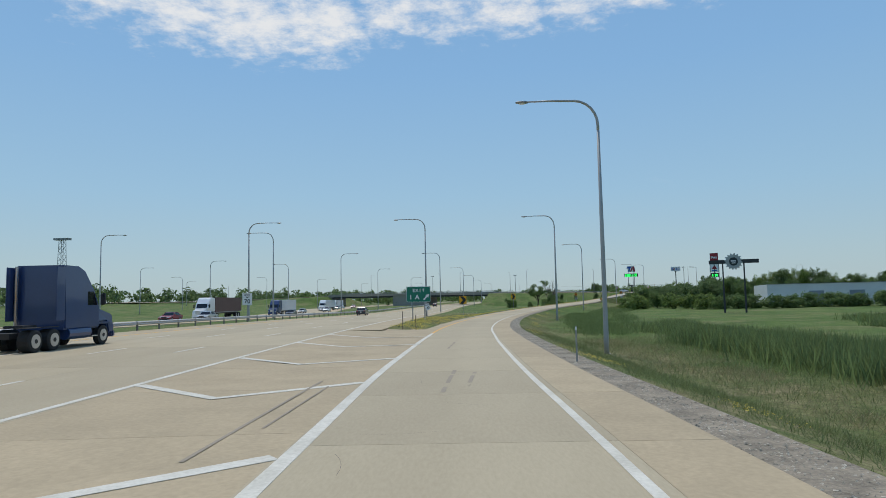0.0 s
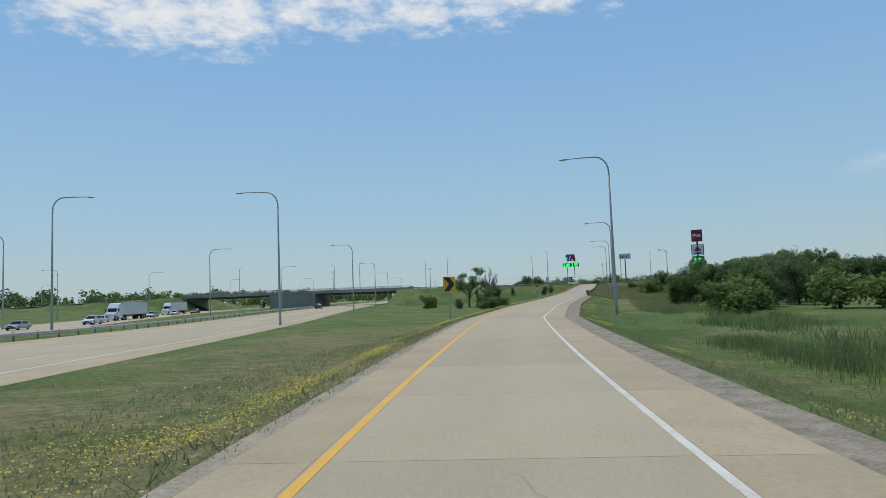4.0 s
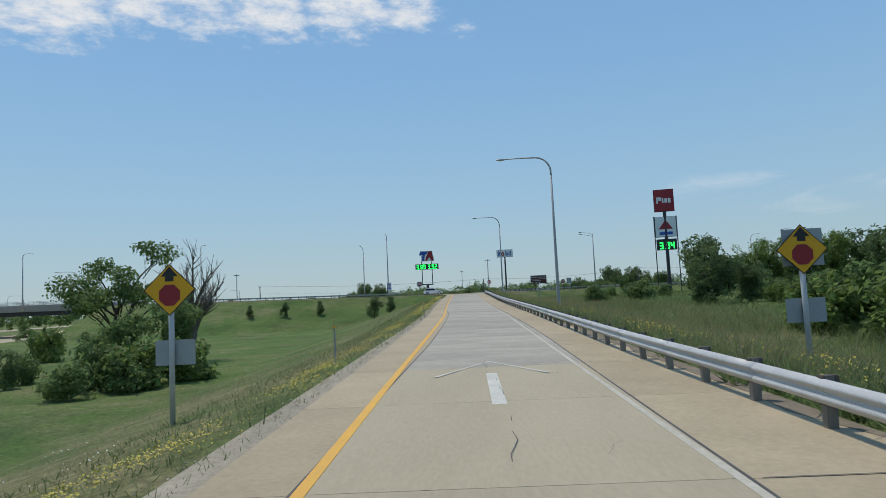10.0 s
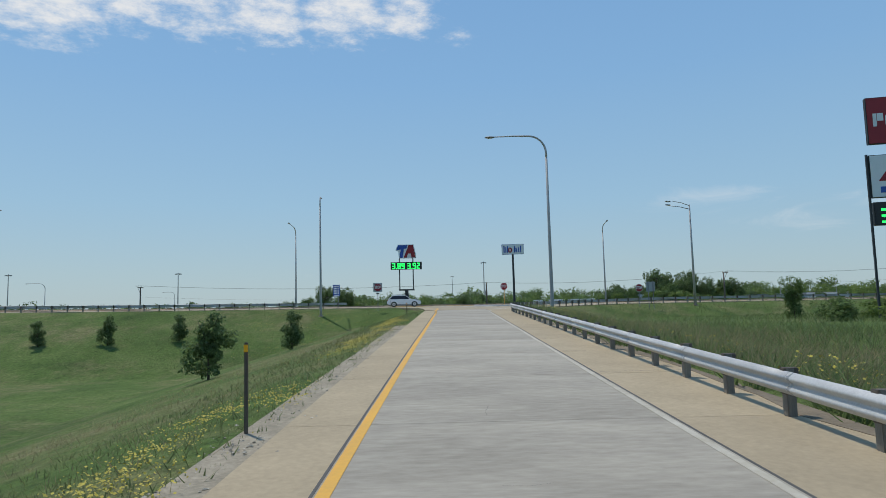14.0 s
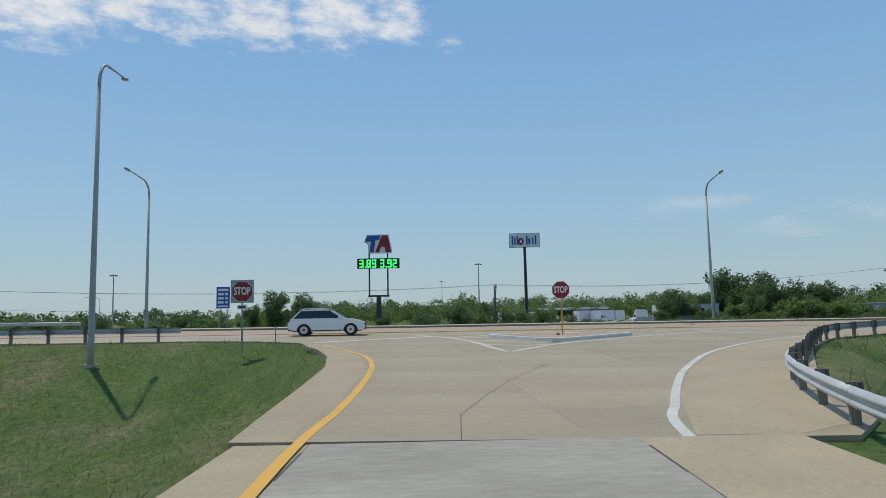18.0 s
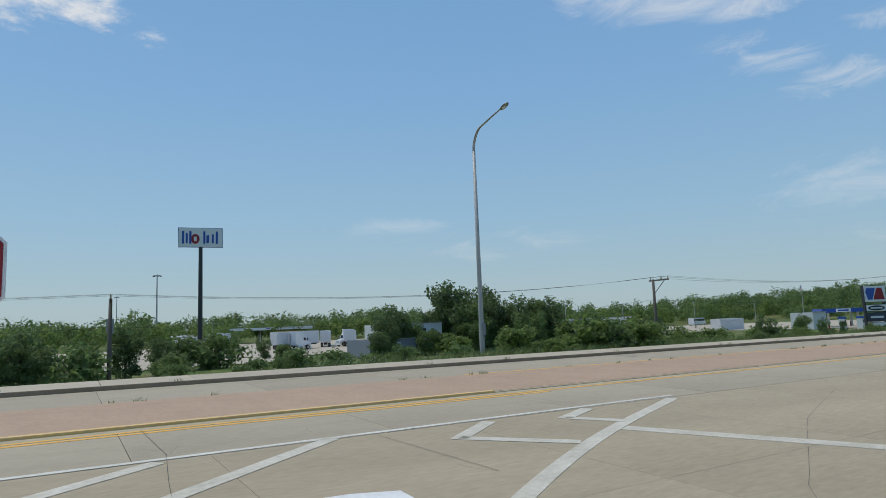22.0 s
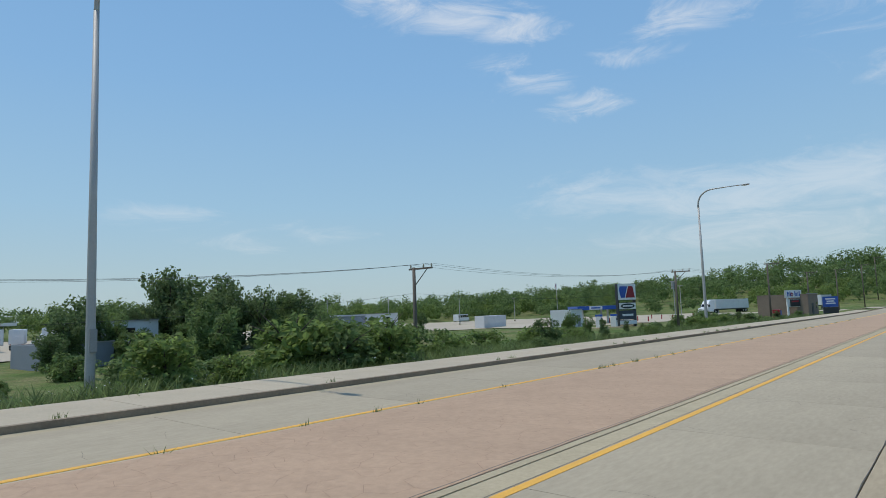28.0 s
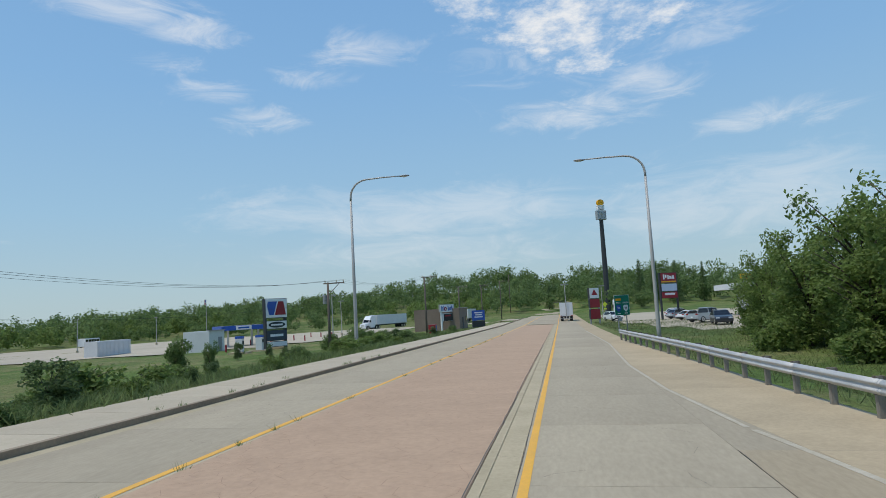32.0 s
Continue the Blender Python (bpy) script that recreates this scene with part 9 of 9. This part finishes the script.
part("plate", boxed(0, 0, 9.3 - z, 4.6, 0.2, 1.1, 0.02), SIGN_YELLOW, t)
bars(t, [(-1.7, 9.3 - z, 0.6, 0.7), (0.5, 9.3 - z, 2.8, 0.5)], -0.12, SIGN_BLACK)
for x in (-1.4, 1.4):
    part("post", boxed(x, 0.1, 4.4 - z / 2, 0.16, 0.16, 9.5 - z), STEEL_DULL, t)
# very tall pole sign beyond the forecourt
z = gz(349, 258)
t = thing("pylon_sign", pose(349, 258, z, 0, 0, -75), "very tall dark pole with an orange cap over grey boxes", "pylon sign", "tall roadside signs")
part("pole", tubed([(0, 0, -1), (0, 0, 20), (0, 0, 36 - z)], [0.95, 0.8, 0.65], 14), DARK_STEEL, t)
part("grey_box", boxed(0, 0, 36.2 - z, 3.6, 1.4, 3.2, 0.05), SIGN_BACK, t)
part("white_box", boxed(0, 0, 38.9 - z, 2.6, 1.2, 1.6, 0.05), SIGN_WHITE, t)
part("orange_cap", prismed([(1.3 * math.cos(i * math.tau / 16), 40.6 - z + 1.1 * math.sin(i * math.tau / 16)) for i in range(16)], -0.5, 0.5), SIGN_YELLOW, t)

# ---- masts, poles and wires ----
for x, y, top in ((206.6, 563.6, 26.8), (267, 761, 30.0), (60, 600, 24), (-20, 640, 26)):
    t = thing("high_mast", on(x, y), "tall grey lighting mast with a ring of lamps", "mast", "lighting masts")
    h = top - gz(x, y)
    part("mast", tubed([(0, 0, -0.5), (0, 0, h / 2), (0, 0, h)], [0.38, 0.27, 0.16], 10), POLE, t)
    part("ring", tubed([(1.2 * math.cos(i * math.tau / 10), 1.2 * math.sin(i * math.tau / 10), h - 0.5) for i in range(11)], 0.08, 6), STEEL_DULL, t)
    for i in range(6):
        a = i * math.tau / 6
        part("luminaire", boxed(1.3 * math.cos(a), 1.3 * math.sin(a), h - 0.7, 0.6, 0.6, 0.4, 0.08), STEEL_DULL, t)
t = thing("lattice_tower", on(-235, 373), "tall grey lattice tower with a wide top platform", "tower")
h = 42.7 - gz(-235, 373)
for sx, sy in ((-1, -1), (1, -1), (1, 1), (-1, 1)):
    part("leg", tubed([(sx * 2.4, sy * 2.4, -0.5), (sx * 1.3, sy * 1.3, h)], 0.14, 6), STEEL_DULL, t)
bm = bmesh.new()
for i in range(12):
    z0, z1 = h * i / 12, h * (i + 1) / 12
    k0, k1 = 2.4 - 1.1 * i / 12, 2.4 - 1.1 * (i + 1) / 12
    for (ax, ay), (bx_, by_) in (((-1, -1), (1, -1)), ((1, -1), (1, 1)), ((1, 1), (-1, 1)), ((-1, 1), (-1, -1))):
        tube(bm, [(ax * k0, ay * k0, z0), (bx_ * k1, by_ * k1, z1)], 0.07, 4)
        tube(bm, [(bx_ * k0, by_ * k0, z0), (ax * k1, ay * k1, z1)], 0.07, 4)
part("bracing", bm, STEEL_DULL, t)
part("platform", boxed(0, 0, h + 0.3, 9.5, 3.0, 1.2, 0.05), STEEL_DULL, t)

TIMBER = mat("grey_pole_timber", (0.17, 0.14, 0.115), (0.10, 0.085, 0.07), 0.9, s1=1.0, s2=18, bump=0.4, stretch=(5, 5, 0.5))
UTIL = [(60.0, 398.0, 9.0), (123.4, 379.3, 8.1), (164.2, 359.5, 8.95), (207.7, 343.1, 9.7), (238.8, 330.0, 11.6), (272.0, 320.0, 11.0), (307, 309, 12.5), (345, 296, 15), (385, 284, 19)]
heads = []
for i, (x, y, top) in enumerate(UTIL):
    t = thing("utility_pole", on(x, y, -20), "grey timber utility pole with a crossarm and wires", "utility pole", "utility poles")
    h = top - gz(x, y) + 0.05
    part("pole", tubed([(0, 0, -0.5), (0, 0, h / 2), (0, 0, h)], [0.17, 0.145, 0.115], 10), TIMBER, t, smooth=True)
    part("crossarm", boxed(0.0, -0.7 if i else 0, h - 0.12, 0.1, 2.4, 0.13, 0.01), TIMBER, t)
    part("brace", tubed([(0.06, -1.3, h - 0.16), (0.08, -0.1, h - 1.25)], 0.035, 6), TIMBER, t)
    for y_ in (-1.8, -1.0, 0.3):
        part("insulator", tubed([(0, y_, h - 0.06), (0, y_, h + 0.12), (0, y_, h + 0.2)], [0.05, 0.06, 0.03], 8), CONC_WHITE, t)
    if i in (3, 1):
        part("transformer", tubed([(0.0, 0.38, h - 2.3), (0.0, 0.38, h - 1.35)], 0.24, 12), STEEL_DULL, t, "grey drum transformer")
        part("bracket", boxed(0, 0.2, h - 1.7, 0.1, 0.3, 0.1), STEEL_DULL, t)
    m = t.matrix_basis
    heads.append([m @ Vector((0, y_, h + 0.2)) for y_ in (-1.8, -1.0, 0.3)] + [m @ Vector((0.1, 0.15, h - 1.9))])
lines = tagged(new("power_line"), "dark overhead cables sagging between the utility poles", "power line")
for a, b in itertools.pairwise(heads):
    for p, q in zip(a, b):
        part("cable", tubed([p.lerp(q, k / 10) - Vector((0, 0, 0.9 * 4 * (k / 10) * (1 - k / 10))) for k in range(11)], 0.008, 4), WIRE, lines)

t = thing("flagpole", on(293.7, 377), "white flagpole with a hanging striped flag", "flagpole")
h = 12 - gz(293.7, 377)
part("pole", tubed([(0, 0, -0.4), (0, 0, h)], [0.09, 0.05], 8), POLE, t)
for i in range(7):
    part("stripe", boxed(-0.75 - 0.04 * i, 0.03 * (i % 2), h - 0.3 - i * 0.17, 1.3, 0.03, 0.16), SIGN_RED if i % 2 == 0 else SIGN_WHITE, t)
part("canton", boxed(-0.4, -0.02, h - 0.5, 0.6, 0.04, 0.6), SIGN_BLUE, t)

first = None
for x, y in ((262, 412), (290, 404), (247, 420), (318, 396), (226, 440), (205, 520), (262, 300), (282, 285), (246, 345), (278, 345)):
    m = on(x, y, 40)
    if first is None:
        first = thing("lot_lamp", m, "grey parking lot lamp with a flat twin head", "street lamp", "lot lamps")
        part("shaft", tubed([(0, 0, -0.3), (0, 0, 7.4)], [0.1, 0.07], 8), POLE, first)
        part("head", boxed(0, 0, 7.45, 1.7, 0.4, 0.14, 0.03), STEEL_DULL, first)
        part("footing", tubed([(0, 0, -0.4), (0, 0, 0.6)], 0.28, 10), CONC_WHITE, first)
    else:
        copy_thing(first, m)
first = None
for i in range(13):
    p = cross(98 + i * 4.5, 44 + (i % 3) * 4.0)
    m = on(p.x, p.y, 0, 0.0)
    if first is None:
        first = thing("bollard", m, "short dark red bollard in the lot", "bollard", "lot bollards")
        part("shaft", tubed([(0, 0, -0.3), (0, 0, 1.0)], 0.11, 10), SIGN_RED, first)
        part("cap", tubed([(0, 0, 1.0), (0, 0, 1.06)], [0.11, 0.05], 10), DARK_STEEL, first)
    else:
        copy_thing(first, m)


# ---- cracks, seals and tyre marks ----
def thin_lines(name, lines, width, material, parent, zf, up=0.004):
    """Many thin broken lines (lists of x, y) as one mesh that lies on the surface."""
    verts, faces = [], []
    for pts in lines:
        for (x0, y0), (x1, y1) in itertools.pairwise(pts):
            dx, dy = x1 - x0, y1 - y0
            d = math.hypot(dx, dy) or 1
            ox, oy = -dy / d * width / 2, dx / d * width / 2
            k = len(verts)
            for x, y in ((x0 + ox, y0 + oy), (x0 - ox, y0 - oy), (x1 - ox, y1 - oy), (x1 + ox, y1 + oy)):
                verts.append((x, y, zf(x, y) + up))
            faces.append((k, k + 1, k + 2, k + 3))
    ob = part(name, raw(name, verts, faces, material), None, parent)
    ob["kind"] = "stuff"
    return ob


walkr = random.Random(31)


def wander(x, y, a, length, step_len=0.25, turn=0.5):
    pts = [(x, y)]
    n = max(2, int(length / step_len))
    for _ in range(n):
        a += walkr.uniform(-turn, turn)
        x, y = x + math.cos(a) * step_len, y + math.sin(a) * step_len
        pts.append((x, y))
    return pts


def jitter(points, amount=0.05):
    """A line through points, broken up a little, about every 0.6 m."""
    out = []
    for (x0, y0), (x1, y1) in itertools.pairwise(points):
        n = max(1, int(math.hypot(x1 - x0, y1 - y0) / 0.6))
        for i in range(n):
            out.append((x0 + (x1 - x0) * i / n + walkr.uniform(-amount, amount), y0 + (y1 - y0) * i / n + walkr.uniform(-amount, amount)))
    return out + [points[-1]]


SEALS = [[(-19.6, -33.7), (-19.4, -31.8), (-18.8, -30.0), (-17.8, -27.4), (-15.8, -23.2)], [(-20.7, -23.8), (-19.1, -23.5), (-16.9, -23.3), (-14.5, -24.0)], [(-16.6, -24.8), (-15.9, -23.7), (-12.8, -19.1), (-10.1, -15.8)], [(-20.9, -26.5), (-21.3, -21.7), (-21.6, -18.8)],
         [(-17.6, -16.7), (-18.6, -13.2), (-20.6, -8.4)], [(-5.5, -3.36), (3.5, -3.355), (18.5, -3.355), (29, -3.36)], [(9.2, -3.1), (8.5, -3.9)],
         [(-0.3, 0.0), (-0.3, -1.7), (-0.2, -3.1)], [(25.8, -3.4), (25.5, -4.9)], [(-9.3, 0.0), (-9.2, -2.9), (-9.5, -5.7)], [(-5.7, -3.4), (-5.5, -7.0)]]
thin_lines("joint_seal", [jitter(su(line), 0.012) for line in SEALS], 0.009, CRACK, road, zc, 0.009)
fine = [jitter(su([(-10.2, -16.2), (-9.0, -14.9), (-5.5, -11.7), (-2.9, -9.8), (1.8, -7.1), (7.3, -4.8)]), 0.012)]
for _ in range(70):
    a, b = walkr.uniform(-30, 60), walkr.uniform(-3.2, -0.3)
    p = cross(a, b)
    fine.append(wander(p.x, p.y, walkr.choice((CA, CA + 1.57, CA + 1.57)) + walkr.uniform(-0.3, 0.3), walkr.uniform(0.5, 2.2)))
for _ in range(60):
    a, b = walkr.uniform(-20, 60), walkr.uniform(5.3, 9.0)
    p = cross(a, b)
    fine.append(wander(p.x, p.y, CA + 1.57 + walkr.uniform(-0.4, 0.4), walkr.uniform(0.5, 2.5)))
for _ in range(45):
    p = cross(walkr.uniform(-20, 5), walkr.uniform(-18, -6))
    a, b = cross_su(p.x, p.y)
    if b > np.interp(a, *SOUTH_EDGE) + 2:
        fine.append(wander(p.x, p.y, walkr.uniform(0, 6.28), walkr.uniform(0.5, 2.0)))
thin_lines("hairline_cracks", fine, 0.005, CRACK, road, zc)


def red_top(x, y):
    return zc(x, y) + 0.02


craze = []
knots = {}
for i in range(-50, 260):
    for j in range(20):
        knots[i, j] = tuple(cross(i * 0.28 + 0.14 * (j % 2) + walkr.uniform(-0.09, 0.09), 0.66 + j * 0.245 + walkr.uniform(-0.09, 0.09))[:2])
for (i, j), p in knots.items():
    if (i + 2 * (j % 2)) % 3 == 0:
        continue
    for q in ((i + 1, j), (i - 1 + j % 2, j + 1), (i + j % 2, j + 1)):
        if q in knots and (q[0] + 2 * (q[1] % 2)) % 3 and walkr.random() < 0.6:
            craze.append([p, knots[q]])
thin_lines("craze_cracks", craze, 0.005, mat("craze_line", (0.24, 0.15, 0.10), (0.30, 0.19, 0.13), 0.9), road, red_top)
thin_lines("median_joint", [jitter([tuple(cross(v, u)[:2]) for v in np.arange(-9, 90, 1.5)], 0.02) for u in (0.60,)], 0.018, CRACK, road, red_top, 0.025)
thin_lines("median_joint", [jitter([tuple(cross(v, u)[:2]) for v in np.arange(-9, 90, 1.5)], 0.015) for u in (0.0,)], 0.01, CRACK, road, zc, 0.004)
# ramp
meander = []
x_off = 0.1
for i in range(160):
    x_off += walkr.uniform(-0.07, 0.07) - (x_off - 0.1) * 0.06
    meander.append(tuple(RAMP.at(214 + i * 0.35, x_off)[0][:2]))
thin_lines("sealed_crack", [meander[i:i + 9] for i in range(0, 150, 11)], 0.011, CRACK, ramp, surface, 0.005)
ticks = []
for _ in range(150):
    q, a = RAMP.at(walkr.uniform(30, L - 4), walkr.uniform(-2.0, 1.8))
    ticks.append(wander(q.x, q.y, a + walkr.choice((1.57, 1.57, 0)) + walkr.uniform(-0.25, 0.25), walkr.uniform(0.3, 1.6)))
for i in range(int((L - 230) / 4.57)):
    q0, q1 = RAMP.at(231.5 + i * 4.57, -2.1)[0], RAMP.at(231.5 + i * 4.57, 2.0)[0]
    if walkr.random() < 0.8:
        ticks.append(jitter([(q0.x, q0.y), (q1.x, q1.y)], 0.02))
thin_lines("hairline_cracks", ticks, 0.004, CRACK, ramp, surface)
cuts = []
for i in range(54, int(L / 4.57)):
    q0, q1 = RAMP.at(i * 4.57, 2.3)[0], RAMP.at(i * 4.57, 4.1)[0]
    cuts.append(jitter([(q0.x, q0.y), (q1.x, q1.y)], 0.015))
thin_lines("shoulder_joint", cuts, 0.02, CRACK, ramp, surface, 0.004)
for s0, s1, o in ((222, 236, 0.8), (224, 234, 1.25), (60, 66, -0.4), (46, 50.5, -0.2), (47, 50.0, 0.35)):
    paint("tyre_mark", [tuple(RAMP.at(s0 + (s1 - s0) * i / 8, o + 0.03 * i)[0][:2]) for i in range(9)], 0.10, SKID, ramp, surface, 0.004, 0.003)
paint("tyre_mark", [(0.62, 0.4 + i * 1.0) for i in range(9)], 0.07, SKID, fwy, gore_z, 0.005, 0.003)
paint("tyre_mark", [(1.0, 2.4 + i * 1.0) for i in range(6)], 0.05, SKID, fwy, gore_z, 0.005, 0.003)
# worn turn arrow
q, a = RAMP.at(262, 0.1)
m_arrow = Matrix.Translation((q.x, q.y, 0)) @ Matrix.Rotation(a - math.pi / 2, 4, "Z")


def arrow_pts(rows):
    return [tuple((m_arrow @ Vector((x, y, 0)))[:2]) for x, y in rows]


paint("lane_arrow", arrow_pts([(0, -1.8), (0, 1.9)]), 0.24, LINE_WHITE, ramp, surface, 0.006, 0.004)
paint("lane_arrow", arrow_pts([(-1.2, 1.6), (0, 4.2), (1.2, 1.6)]), 0.1, LINE_WHITE, ramp, surface, 0.007, 0.004)
# stones by the island's sign post, and litter on the shoulder
for x, y, r in ((107.15, 339.0, 0.12), (51.3, 233.0, 0.1)):
    t = thing("stone", pose(x, y, surface(x, y) + (0.15 if x > 100 else 0.0)), "small grey stone lying on the pavement", "stone", "loose stones")
    bm = bmesh.new()
    bmesh.ops.create_icosphere(bm, subdivisions=1, radius=r)
    for v in bm.verts:
        v.co *= walkr.uniform(0.75, 1.1)
        v.co.z = max(v.co.z * 0.7 + r * 0.5, 0)
    part("body", bm, GRAVEL, t)
